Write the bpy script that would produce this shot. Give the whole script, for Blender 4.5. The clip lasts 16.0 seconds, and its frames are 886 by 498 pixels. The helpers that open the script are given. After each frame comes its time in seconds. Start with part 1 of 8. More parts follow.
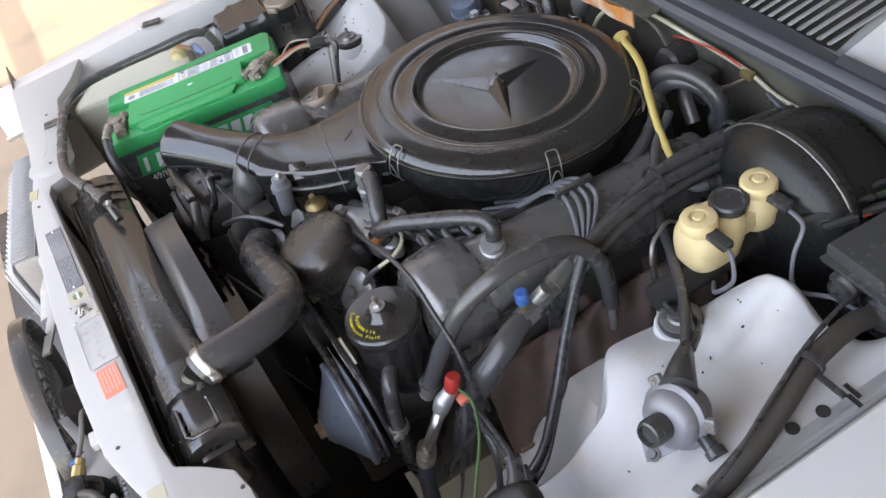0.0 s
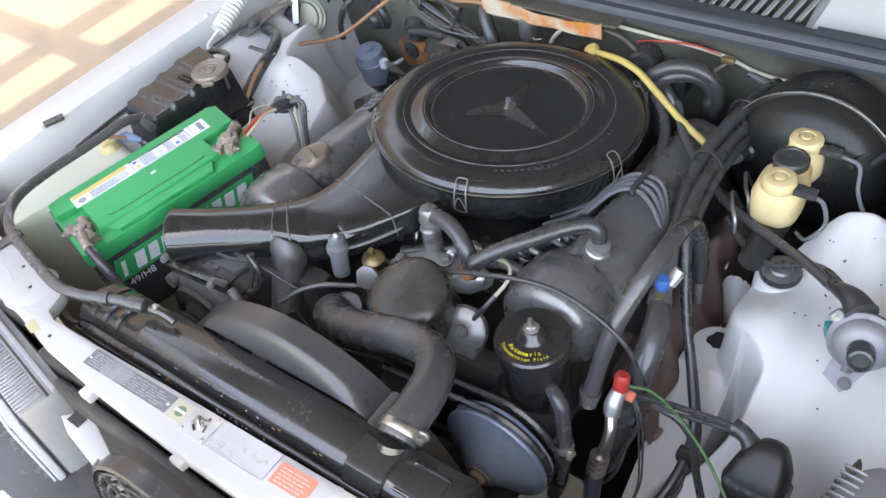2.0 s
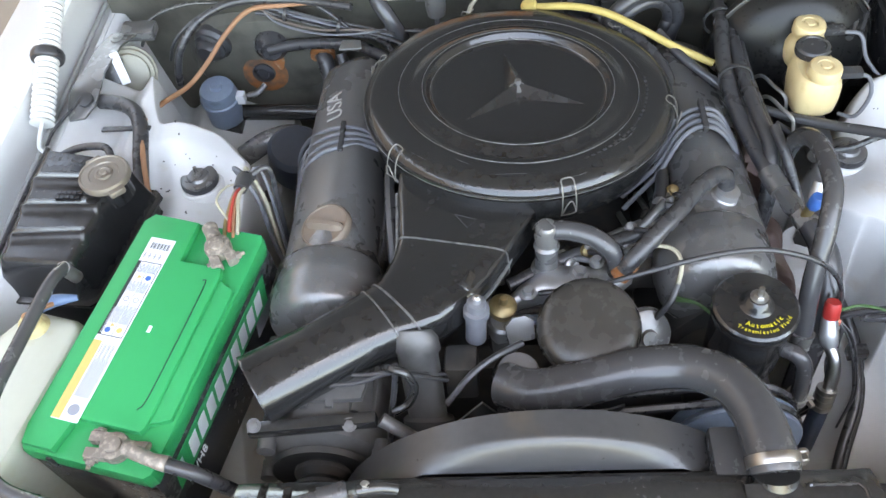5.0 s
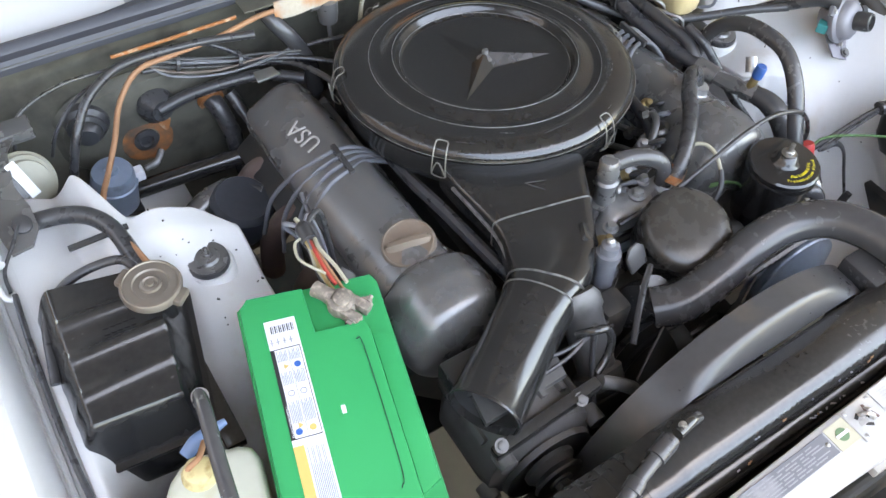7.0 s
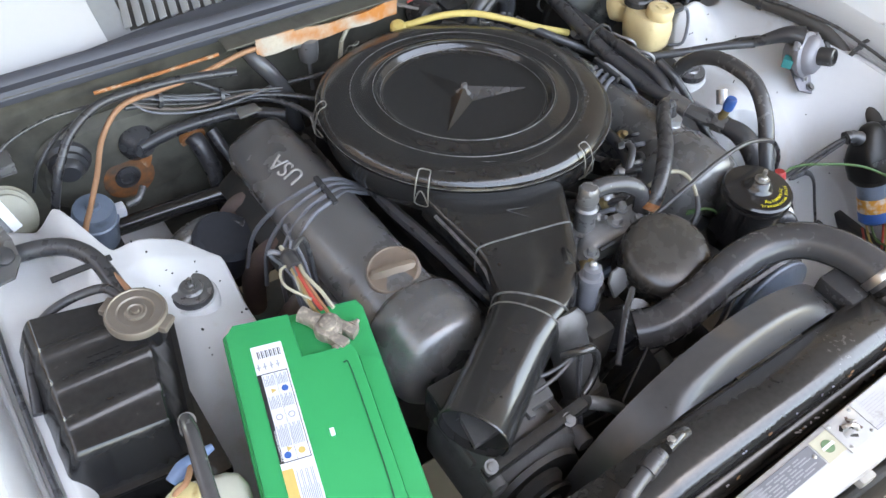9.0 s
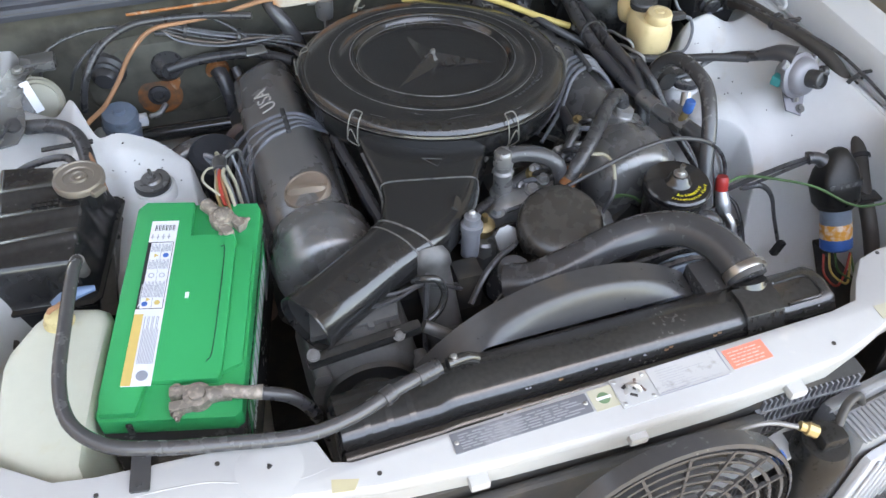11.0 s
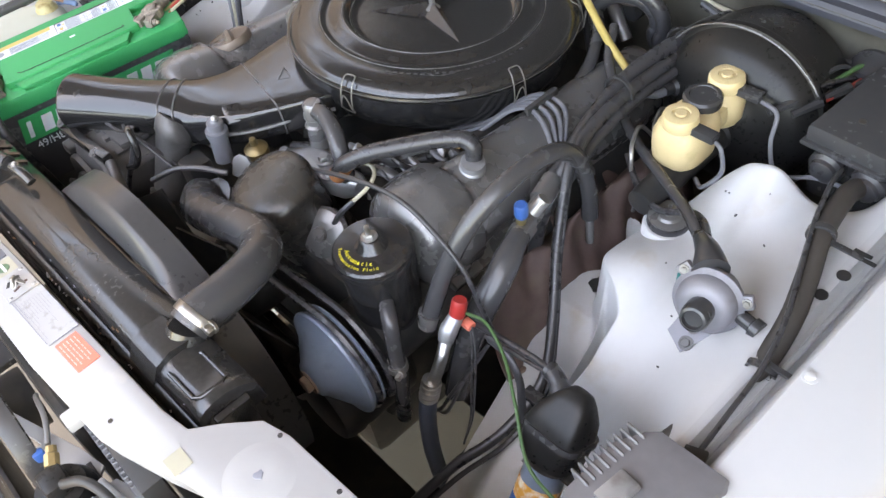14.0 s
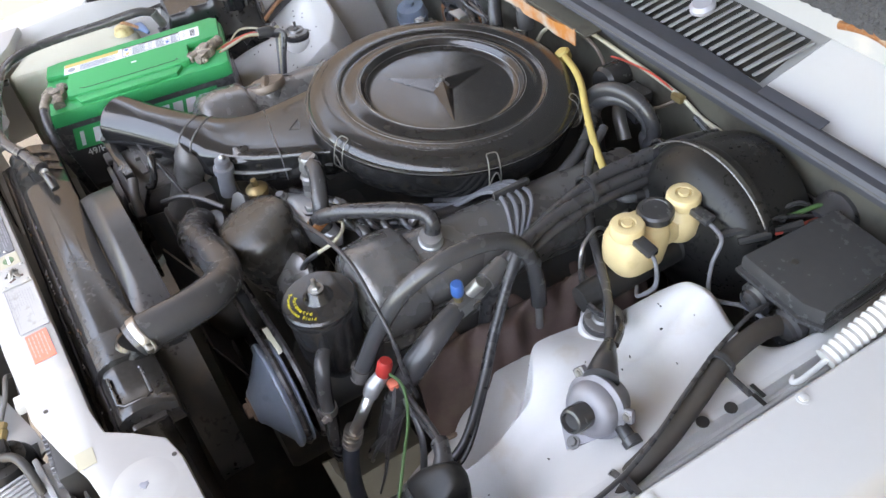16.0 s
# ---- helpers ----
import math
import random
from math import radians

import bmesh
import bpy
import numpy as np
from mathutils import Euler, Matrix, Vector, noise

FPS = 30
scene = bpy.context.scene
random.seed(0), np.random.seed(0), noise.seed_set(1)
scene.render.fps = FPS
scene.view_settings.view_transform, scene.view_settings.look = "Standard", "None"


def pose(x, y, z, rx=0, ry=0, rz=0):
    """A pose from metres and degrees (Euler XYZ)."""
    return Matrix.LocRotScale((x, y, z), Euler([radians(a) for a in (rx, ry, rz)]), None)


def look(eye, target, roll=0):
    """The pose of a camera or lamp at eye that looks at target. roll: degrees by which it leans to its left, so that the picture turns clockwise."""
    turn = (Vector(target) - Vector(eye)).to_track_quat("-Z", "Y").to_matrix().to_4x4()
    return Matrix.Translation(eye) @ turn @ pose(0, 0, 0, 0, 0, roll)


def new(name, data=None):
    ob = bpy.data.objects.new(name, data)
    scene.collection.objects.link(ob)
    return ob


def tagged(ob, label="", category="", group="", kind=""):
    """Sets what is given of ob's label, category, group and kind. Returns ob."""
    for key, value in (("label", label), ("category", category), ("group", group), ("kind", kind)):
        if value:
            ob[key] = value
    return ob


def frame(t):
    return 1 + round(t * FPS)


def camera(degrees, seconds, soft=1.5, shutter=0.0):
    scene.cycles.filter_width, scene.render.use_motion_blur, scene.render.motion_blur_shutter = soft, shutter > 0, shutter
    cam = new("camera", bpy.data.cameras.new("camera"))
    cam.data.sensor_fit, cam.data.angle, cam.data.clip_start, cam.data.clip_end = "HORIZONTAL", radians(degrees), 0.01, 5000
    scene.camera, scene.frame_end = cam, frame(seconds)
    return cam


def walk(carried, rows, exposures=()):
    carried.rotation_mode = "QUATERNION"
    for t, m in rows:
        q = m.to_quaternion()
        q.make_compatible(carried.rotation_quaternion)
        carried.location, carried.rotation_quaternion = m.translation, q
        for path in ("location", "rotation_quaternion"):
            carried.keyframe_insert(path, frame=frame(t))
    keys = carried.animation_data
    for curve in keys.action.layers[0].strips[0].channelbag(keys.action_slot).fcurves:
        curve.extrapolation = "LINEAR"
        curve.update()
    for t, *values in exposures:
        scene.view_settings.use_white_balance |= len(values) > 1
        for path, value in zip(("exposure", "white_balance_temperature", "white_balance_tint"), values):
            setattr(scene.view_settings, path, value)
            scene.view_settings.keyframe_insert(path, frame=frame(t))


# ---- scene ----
cam = camera(54.26, 16.0)
PATH = [
    (0, pose(1.1065, -0.5088, 1.7188, 44.887, 13.303, 60.436)),
    (0.5, pose(0.9196, -0.6982, 1.7562, 45.134, 9.844, 48.448)),
    (1, pose(0.7666, -0.8691, 1.7897, 44.951, 8.896, 38.337)),
    (1.5, pose(0.7339, -0.9388, 1.7846, 44.955, 8.835, 36.792)),
    (2, pose(0.7541, -0.9634, 1.7824, 44.898, 8.937, 36.868)),
    (2.5, pose(0.7744, -0.9631, 1.7800, 44.813, 8.922, 36.820)),
    (3, pose(0.7696, -0.9587, 1.7749, 44.829, 8.824, 36.828)),
    (3.5, pose(0.6666, -0.9961, 1.7718, 44.536, 7.924, 32.736)),
    (4, pose(0.4247, -1.0838, 1.7953, 42.242, 7.111, 20.720)),
    (4.5, pose(0.2160, -1.0692, 1.7809, 40.556, 5.846, 11.935)),
    (5, pose(-0.0194, -1.0094, 1.7782, 38.498, 4.269, 1.607)),
    (5.2, pose(-0.1331, -1.0005, 1.7770, 37.507, 3.551, -3.506)),
    (7.3, pose(-0.6735, -0.8409, 1.7624, 38.592, -2.991, -33.424)),
    (7.5, pose(-0.6752, -0.8431, 1.7584, 38.747, -3.100, -33.586)),
    (8, pose(-0.6812, -0.8754, 1.7369, 42.131, -2.693, -33.754)),
    (8.2, pose(-0.6945, -0.8603, 1.7394, 41.835, -3.558, -34.455)),
    (10.3, pose(-0.6612, -1.0660, 1.7678, 43.202, -1.923, -29.727)),
    (10.5, pose(-0.5902, -1.1433, 1.7775, 43.137, -1.841, -25.988)),
    (11, pose(-0.3988, -1.2238, 1.7769, 43.152, -1.312, -17.972)),
    (11.5, pose(-0.1877, -1.1560, 1.7457, 42.422, 0.201, -10.159)),
    (12, pose(0.1207, -1.1483, 1.7228, 42.539, 2.771, 0.112)),
    (12.5, pose(0.3919, -1.1167, 1.7187, 41.967, 3.830, 10.499)),
    (13, pose(0.5807, -0.9619, 1.6849, 41.365, 4.666, 20.854)),
    (13.5, pose(0.8014, -0.8449, 1.6562, 41.479, 6.834, 35.338)),
    (14, pose(0.9720, -0.7402, 1.6602, 41.962, 7.902, 46.919)),
    (14.5, pose(0.9953, -0.6549, 1.6462, 43.431, 7.475, 54.302)),
    (15, pose(1.0722, -0.5775, 1.6681, 45.536, 6.884, 58.693)),
    (15.5, pose(1.1193, -0.5568, 1.7040, 45.615, 6.537, 59.164)),
    (16, pose(1.1364, -0.5623, 1.7306, 45.643, 6.550, 59.255)),
]
walk(cam, PATH, [(0, 3.72, 9250, 14), (1, 4.02, 8800, 12), (3, 3.87, 9000, 13), (5, 4.22, 8950, 9), (8, 4.22, 9050, 11), (10.8, 3.83, 8850, 10), (12, 4.19, 9250, 13), (13.5, 4.14, 9550, 15), (14.5, 4.01, 9250, 13), (16, 4.07, 9150, 13)])

# ---- light: unseen added carport roof and walls, open to front and one side ----
world = bpy.data.worlds.new("sky")
scene.world = world
world.use_nodes = True
wn = world.node_tree
bg = wn.nodes["Background"]
sky = wn.nodes.new("ShaderNodeTexSky")
sky.sky_type = "NISHITA"
sky.sun_disc = False
SUN_UP, SUN_TURN = radians(80), radians(80)
sky.sun_elevation, sky.sun_rotation = SUN_UP, SUN_TURN
sky.air_density, sky.dust_density = 1.0, 2.0
wn.links.new(sky.outputs["Color"], bg.inputs["Color"])
bg.inputs["Strength"].default_value = 0.15
sun_data = bpy.data.lights.new("sun", "SUN")
sun_data.energy, sun_data.angle, sun_data.color = 0.6, radians(0.5), (1.0, 0.94, 0.85)
sun_lamp = new("sun", sun_data)
sun_way = Vector((math.sin(SUN_TURN) * math.cos(SUN_UP), math.cos(SUN_TURN) * math.cos(SUN_UP), math.sin(SUN_UP)))
sun_lamp.matrix_world = look(sun_way * 20, (0, 0, 0))

# ---- materials ----
MATS = {}


def surface(name, colour, rough=0.5, metal=0.0, vary=0.25, grain=90.0, blotch=9.0, bump=0.15, dust=0.0, second=None, amount=0.35, coat=0.0, depth=0.001, wear=0.07):
    """A worn surface: a base colour that varies at two scales, patches of a second colour, dust on what faces up, and fine relief."""
    if name in MATS:
        return MATS[name]
    m = bpy.data.materials.new(name)
    m.use_nodes = True
    nt = m.node_tree
    n, link = nt.nodes, nt.links.new
    b = n["Principled BSDF"]
    geo = n.new("ShaderNodeNewGeometry")
    big, fine = n.new("ShaderNodeTexNoise"), n.new("ShaderNodeTexNoise")
    big.inputs["Scale"].default_value, fine.inputs["Scale"].default_value = blotch, grain
    big.inputs["Detail"].default_value, fine.inputs["Detail"].default_value = 6.0, 4.0
    for t in (big, fine):
        link(geo.outputs["Position"], t.inputs["Vector"])
    base = n.new("ShaderNodeMix")
    base.data_type = "RGBA"
    low, high = [c * (1 - vary) for c in colour], [min(1.0, c * (1 + vary)) for c in colour]
    base.inputs["A"].default_value, base.inputs["B"].default_value = (*low, 1), (*high, 1)
    add = n.new("ShaderNodeMath")
    add.operation = "ADD"
    half = n.new("ShaderNodeMath")
    half.operation = "MULTIPLY"
    half.inputs[1].default_value = 0.5
    link(big.outputs["Fac"], add.inputs[0])
    link(fine.outputs["Fac"], add.inputs[1])
    link(add.outputs[0], half.inputs[0])
    link(half.outputs[0], base.inputs["Factor"])
    out = base.outputs["Result"]
    if second:
        patch = n.new("ShaderNodeTexNoise")
        patch.inputs["Scale"].default_value, patch.inputs["Detail"].default_value = blotch * 2.3, 9.0
        link(geo.outputs["Position"], patch.inputs["Vector"])
        ramp = n.new("ShaderNodeMapRange")
        ramp.inputs["From Min"].default_value, ramp.inputs["From Max"].default_value = 0.66 - amount * 0.4, 0.90 - amount * 0.4
        link(patch.outputs["Fac"], ramp.inputs["Value"])
        mix = n.new("ShaderNodeMix")
        mix.data_type = "RGBA"
        link(ramp.outputs["Result"], mix.inputs["Factor"])
        link(out, mix.inputs["A"])
        mix.inputs["B"].default_value = (*second, 1)
        out = mix.outputs["Result"]
    if dust:
        sep = n.new("ShaderNodeSeparateXYZ")
        link(geo.outputs["Normal"], sep.inputs[0])
        up = n.new("ShaderNodeMapRange")
        up.inputs["From Min"].default_value, up.inputs["From Max"].default_value = 0.2, 1.0
        up.inputs["To Max"].default_value = dust * 0.9
        link(sep.outputs["Z"], up.inputs["Value"])
        mul = n.new("ShaderNodeMath")
        mul.operation = "MULTIPLY"
        link(up.outputs["Result"], mul.inputs[0])
        link(half.outputs[0], mul.inputs[1])
        mix = n.new("ShaderNodeMix")
        mix.data_type = "RGBA"
        link(mul.outputs[0], mix.inputs["Factor"])
        link(out, mix.inputs["A"])
        mix.inputs["B"].default_value = (0.30, 0.27, 0.23, 1)
        out = mix.outputs["Result"]
    link(out, b.inputs["Base Color"])
    b.inputs["Metallic"].default_value = metal
    rr = n.new("ShaderNodeMapRange")
    rr.inputs["To Min"].default_value, rr.inputs["To Max"].default_value = max(0.03, rough - 0.05), min(1.0, rough + wear)
    rr.inputs["From Min"].default_value, rr.inputs["From Max"].default_value = 0.3, 0.7
    link(half.outputs[0], rr.inputs["Value"])
    link(rr.outputs["Result"], b.inputs["Roughness"])
    if coat:
        b.inputs["Coat Weight"].default_value, b.inputs["Coat Roughness"].default_value = coat, 0.12
    if bump:
        bp = n.new("ShaderNodeBump")
        bp.inputs["Strength"].default_value, bp.inputs["Distance"].default_value = bump, depth
        link(fine.outputs["Fac"], bp.inputs["Height"])
        link(bp.outputs["Normal"], b.inputs["Normal"])
    MATS[name] = m
    return m


# one white car paint in three tones, offsetting how strongly each place is lit
WHITE = surface("white_paint_dimmed", (0.36, 0.36, 0.354), 0.42, vary=0.05, blotch=5, bump=0.03, dust=0.02, second=(0.55, 0.50, 0.42), amount=0.10)
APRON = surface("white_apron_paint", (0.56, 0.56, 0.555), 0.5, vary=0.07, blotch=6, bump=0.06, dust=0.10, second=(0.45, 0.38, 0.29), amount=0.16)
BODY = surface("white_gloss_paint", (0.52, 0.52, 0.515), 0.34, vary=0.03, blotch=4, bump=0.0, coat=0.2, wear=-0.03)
SOOT = surface("greasy_black_steel", (0.024, 0.024, 0.024), 0.5, vary=0.5, second=(0.05, 0.042, 0.034), amount=0.5, bump=0.3)
FIRE = surface("dusty_olive_bulkhead", (0.080, 0.076, 0.062), 0.5, vary=0.35, second=(0.035, 0.03, 0.026), amount=0.4, bump=0.2)
GLOSS = surface("black_gloss_enamel", (0.015, 0.015, 0.0155), 0.11, vary=0.4, blotch=6, grain=60, dust=0.05, bump=0.0, wear=0.17)
SATIN = surface("black_satin_steel", (0.021, 0.021, 0.021), 0.12, vary=0.5, blotch=7, grain=150, dust=0.07, bump=0.0, wear=0.18)
for shiny in (GLOSS, SATIN):
    shiny.node_tree.nodes["Principled BSDF"].inputs["Specular IOR Level"].default_value = 0.68
PLASTIC = surface("black_plastic", (0.0408, 0.0408, 0.0425), 0.24, vary=0.2, dust=0.04, bump=0.03)
RUBBER = surface("black_rubber", (0.034, 0.034, 0.037), 0.26, vary=0.2, blotch=8, grain=70, dust=0.09, bump=0.0, wear=0.12)
HOSE = surface("dusty_grey_rubber", (0.048, 0.048, 0.051), 0.22, vary=0.18, blotch=8, grain=70, dust=0.08, bump=0.0, wear=0.10)
ALLOY = surface("grey_painted_alloy", (0.165, 0.162, 0.160), 0.26, metal=0.45, vary=0.16, grain=35, blotch=5, dust=0.08, bump=0.0, wear=0.10)
ALU = surface("dull_cast_aluminium", (0.413, 0.419, 0.425), 0.42, metal=0.75, vary=0.25, dust=0.05, second=(0.14, 0.12, 0.10), amount=0.3, bump=0.3)
CHROME = surface("bright_plated_steel", (0.46, 0.45, 0.43), 0.32, metal=1.0, vary=0.2, second=(0.25, 0.22, 0.18), amount=0.2, bump=0.1)
ZINC = surface("zinc_plated_steel", (0.408, 0.408, 0.396), 0.40, metal=0.85, vary=0.2, second=(0.16, 0.12, 0.08), amount=0.25, bump=0.15)
BRASS = surface("tarnished_brass", (0.384, 0.288, 0.144), 0.45, metal=0.8, vary=0.25, second=(0.12, 0.09, 0.05), amount=0.3, bump=0.2)
GREEN = surface("green_battery_plastic", (0.001, 0.27, 0.085), 0.5, vary=0.06, blotch=8, bump=0.05, second=(0.012, 0.22, 0.08), amount=0.05)
CREAM = surface("yellowed_nylon", (0.60, 0.47, 0.255), 0.42, vary=0.12, blotch=20, second=(0.45, 0.34, 0.16), amount=0.18, bump=0.08)
PALE = surface("milky_polythene", (0.47, 0.475, 0.39), 0.45, vary=0.08, blotch=12, second=(0.45, 0.42, 0.28), amount=0.15, bump=0.06)
YELLOW = surface("yellow_vacuum_hose_rubber", (0.46, 0.35, 0.11), 0.55, vary=0.2, second=(0.25, 0.18, 0.07), amount=0.25, bump=0.15)
RUST = surface("rusted_steel", (0.26, 0.095, 0.03), 0.8, vary=0.5, grain=160, blotch=30, second=(0.40, 0.31, 0.23), amount=0.35, bump=0.5)
FLAKE = surface("flaking_rusty_paint", (0.40, 0.35, 0.29), 0.75, vary=0.3, grain=200, blotch=9, second=(0.40, 0.14, 0.03), amount=0.68, bump=0.5)
BROWN = surface("burnt_brown_manifold", (0.125, 0.082, 0.073), 0.75, vary=0.4, second=(0.16, 0.12, 0.09), amount=0.35, bump=0.5)
STEELBLUE = surface("blue_grey_pulley", (0.19, 0.24, 0.31), 0.36, metal=0.2, vary=0.25, dust=0.05, second=(0.06, 0.055, 0.05), amount=0.25, bump=0.1)
RED = surface("red_plastic", (0.40, 0.030, 0.026), 0.4, vary=0.15, bump=0.05)
BLUE = surface("blue_plastic", (0.024, 0.105, 0.34), 0.4, vary=0.15, bump=0.05)
ORANGE = surface("faded_red_sticker", (0.814, 0.209, 0.143), 0.5, vary=0.12, second=(0.75, 0.35, 0.27), amount=0.2, bump=0.05)
SEAL = surface("charcoal_rubber_seal", (0.044, 0.0473, 0.0594), 0.5, vary=0.15, dust=0.05, bump=0.15)
CONCRETE = surface("pale_concrete", (0.175, 0.145, 0.11), 0.8, vary=0.12, grain=40, blotch=1.5, second=(0.125, 0.11, 0.09), amount=0.35, bump=0.3)
PAPER = surface("white_label_paper", (0.62, 0.63, 0.655), 0.4, vary=0.04, bump=0.02)
INK = surface("black_print", (0.02, 0.02, 0.022), 0.45, vary=0.2, bump=0.02)
GREYINK = surface("grey_print", (0.24, 0.252, 0.288), 0.45, vary=0.2, bump=0.02)
GOLD = surface("gold_print", (0.55, 0.40, 0.13), 0.45, vary=0.15, bump=0.02)
PLATE = surface("etched_aluminium_plate", (0.16, 0.165, 0.18), 0.5, metal=0.3, vary=0.15, second=(0.33, 0.33, 0.35), amount=0.3, bump=0.1)
WIREGREEN = surface("green_wire_insulation", (0.06, 0.13, 0.045), 0.5, vary=0.2, bump=0.05)
WIRERED = surface("red_wire_insulation", (0.40, 0.05, 0.035), 0.5, vary=0.2, bump=0.05)
WIRETAN = surface("tan_braided_loom", (0.312, 0.156, 0.084), 0.7, vary=0.4, grain=400, bump=0.4)
WIREGREY = surface("grey_ignition_lead", (0.128, 0.132, 0.147), 0.42, vary=0.2, dust=0.06, bump=0.05)
OLIVE = surface("cream_grey_cable", (0.36, 0.336, 0.252), 0.55, vary=0.2, bump=0.1)
SPRING = surface("white_ribbed_sleeve", (0.56, 0.56, 0.55), 0.45, vary=0.06, bump=0.05)
GREYBOX = surface("grey_alloy_box", (0.365, 0.365, 0.405), 0.5, metal=0.3, vary=0.15, dust=0.05, bump=0.15)

# pale grey for black edges: worn paint plus a painted highlight
PALEEDGE = surface("worn_and_highlit_edge", (0.15, 0.148, 0.145), 0.35, metal=0.3, vary=0.6, grain=120, blotch=30, second=(0.03, 0.03, 0.03), amount=0.45, bump=0.1)
CLIPWIRE = surface("dull_clip_wire", (0.22, 0.21, 0.19), 0.4, metal=0.6, vary=0.3, bump=0.1)
BOOSTER = surface("black_booster_steel", (0.012, 0.012, 0.012), 0.26, vary=0.5, blotch=7, grain=150, dust=0.05, bump=0.04, wear=0.15)
BOOSTER.node_tree.nodes["Principled BSDF"].inputs["Specular IOR Level"].default_value = 0.25
CASTING = surface("dusty_dark_casting", (0.095, 0.093, 0.092), 0.45, metal=0.25, vary=0.35, dust=0.12, second=(0.035, 0.032, 0.03), amount=0.25, bump=0.3)


# ---- builders ----
def thing(name, at, label, category, group="", kind=""):
    e = new(name)
    e.empty_display_size = 0.05
    e.location = at
    return tagged(e, label, category, group, kind)


def root(ob):
    while ob.parent:
        ob = ob.parent
    return ob


def finish(name, bm, material, base, smooth=True):
    me = bpy.data.meshes.new(name)
    bmesh.ops.recalc_face_normals(bm, faces=bm.faces[:])
    if smooth:
        for f in bm.faces:
            f.smooth = True
    bm.to_mesh(me)
    bm.free()
    if smooth:
        me.set_sharp_from_angle(angle=radians(38))
    me.transform(Matrix.Translation(-Vector(base)))
    for m in material if isinstance(material, (list, tuple)) else (material,):
        me.materials.append(m)
    return me


def part(name, bm, material, parent, label="", smooth=True):
    """Links a bmesh, given in world metres, as one mesh under a thing or a part."""
    ob = new(name, finish(name, bm, material, root(parent).location, smooth))
    ob.parent = parent
    return tagged(ob, label)


def solo(name, bm, material, at, label, category, group="", kind="", smooth=True):
    """A thing of a single mesh."""
    ob = new(name, finish(name, bm, material, at, smooth))
    ob.location = at
    return tagged(ob, label, category, group, kind)


def curve(pts, n=8):
    """A smooth line through the points (Catmull-Rom)."""
    p = [Vector(q) for q in pts]
    if len(p) < 3:
        return p
    p = [2 * p[0] - p[1]] + p + [2 * p[-1] - p[-2]]
    out = []
    for i in range(1, len(p) - 2):
        a, b, c, d = p[i - 1 : i + 3]
        for k in range(n):
            t = k / n
            out.append(0.5 * (2 * b + (c - a) * t + (2 * a - 5 * b + 4 * c - d) * t * t + (3 * b - a - 3 * c + d) * t**3))
    return out + [p[-2]]


def tube(pts, r, sides=10, n=8, bm=None, straight=False, caps=True, flat=1.0):
    """A round hose or wire; r: a radius or a list of radii along it."""
    bm = bm or bmesh.new()
    line = [Vector(q) for q in pts] if straight else curve(pts, n)
    m = len(line)
    radii = [r] * m if not isinstance(r, (list, tuple)) else [float(np.interp(i / (m - 1), np.linspace(0, 1, len(r)), r)) for i in range(m)]
    side, rings = None, []
    for i, c in enumerate(line):
        way = (line[min(i + 1, m - 1)] - line[max(i - 1, 0)]).normalized()
        if side is None:
            side = way.orthogonal().normalized()
        side = (side - way * side.dot(way)).normalized()
        other = way.cross(side)
        rings.append([bm.verts.new(c + radii[i] * (side * math.cos(2 * math.pi * k / sides) + other * flat * math.sin(2 * math.pi * k / sides))) for k in range(sides)])
    skin(bm, rings, caps)
    return bm


def skin(bm, rings, caps=True, closed=True):
    for a, b in zip(rings, rings[1:]):
        k = len(a)
        for j in range(k if closed else k - 1):
            bm.faces.new((a[j], a[(j + 1) % k], b[(j + 1) % k], b[j]))
    if caps and closed:
        bm.faces.new(rings[0][::-1])
        bm.faces.new(rings[-1])


def frame_of(at, axis, spin=0.0):
    """A pose whose z runs along axis."""
    return Matrix.Translation(at) @ Vector(axis).normalized().to_track_quat("Z", "Y").to_matrix().to_4x4() @ Matrix.Rotation(radians(spin), 4, "Z")


def lathe(profile, at, axis=(0, 0, 1), sides=32, bm=None, wobble=None):
    """Turns (radius, height) pairs round an axis."""
    bm = bm or bmesh.new()
    m = frame_of(at, axis)
    rings = []
    for r, h in profile:
        rings.append([bm.verts.new(m @ Vector((max(r, 1e-4) * math.cos(2 * math.pi * k / sides), max(r, 1e-4) * math.sin(2 * math.pi * k / sides), h))) for k in range(sides)])
    skin(bm, rings, caps=profile[0][0] < 0.001 and profile[-1][0] < 0.001)
    return bm


def box(lo, hi, bevel=0.004, bm=None, m=None, taper=1.0, segs=2):
    """A bevelled box between two corners, or in the pose m; taper scales its top."""
    keep = bm or bmesh.new()
    b = bmesh.new()
    lo, hi = Vector(lo), Vector(hi)
    mid = (lo + hi) / 2
    size = hi - lo
    bmesh.ops.create_cube(b, size=1)
    for v in b.verts:
        s = taper if v.co.z > 0 else 1.0
        v.co = Vector((mid.x + v.co.x * size.x * s, mid.y + v.co.y * size.y * s, mid.z + v.co.z * size.z))
    if bevel:
        bmesh.ops.bevel(b, geom=b.edges[:], offset=bevel, segments=segs, profile=0.6, affect="EDGES")
    if m is not None:
        bmesh.ops.transform(b, matrix=m, verts=b.verts[:])
    return join(keep, b)


def join(bm, other):
    me = bpy.data.meshes.new("tmp")
    other.to_mesh(me)
    other.free()
    bm.from_mesh(me)
    bpy.data.meshes.remove(me)
    return bm


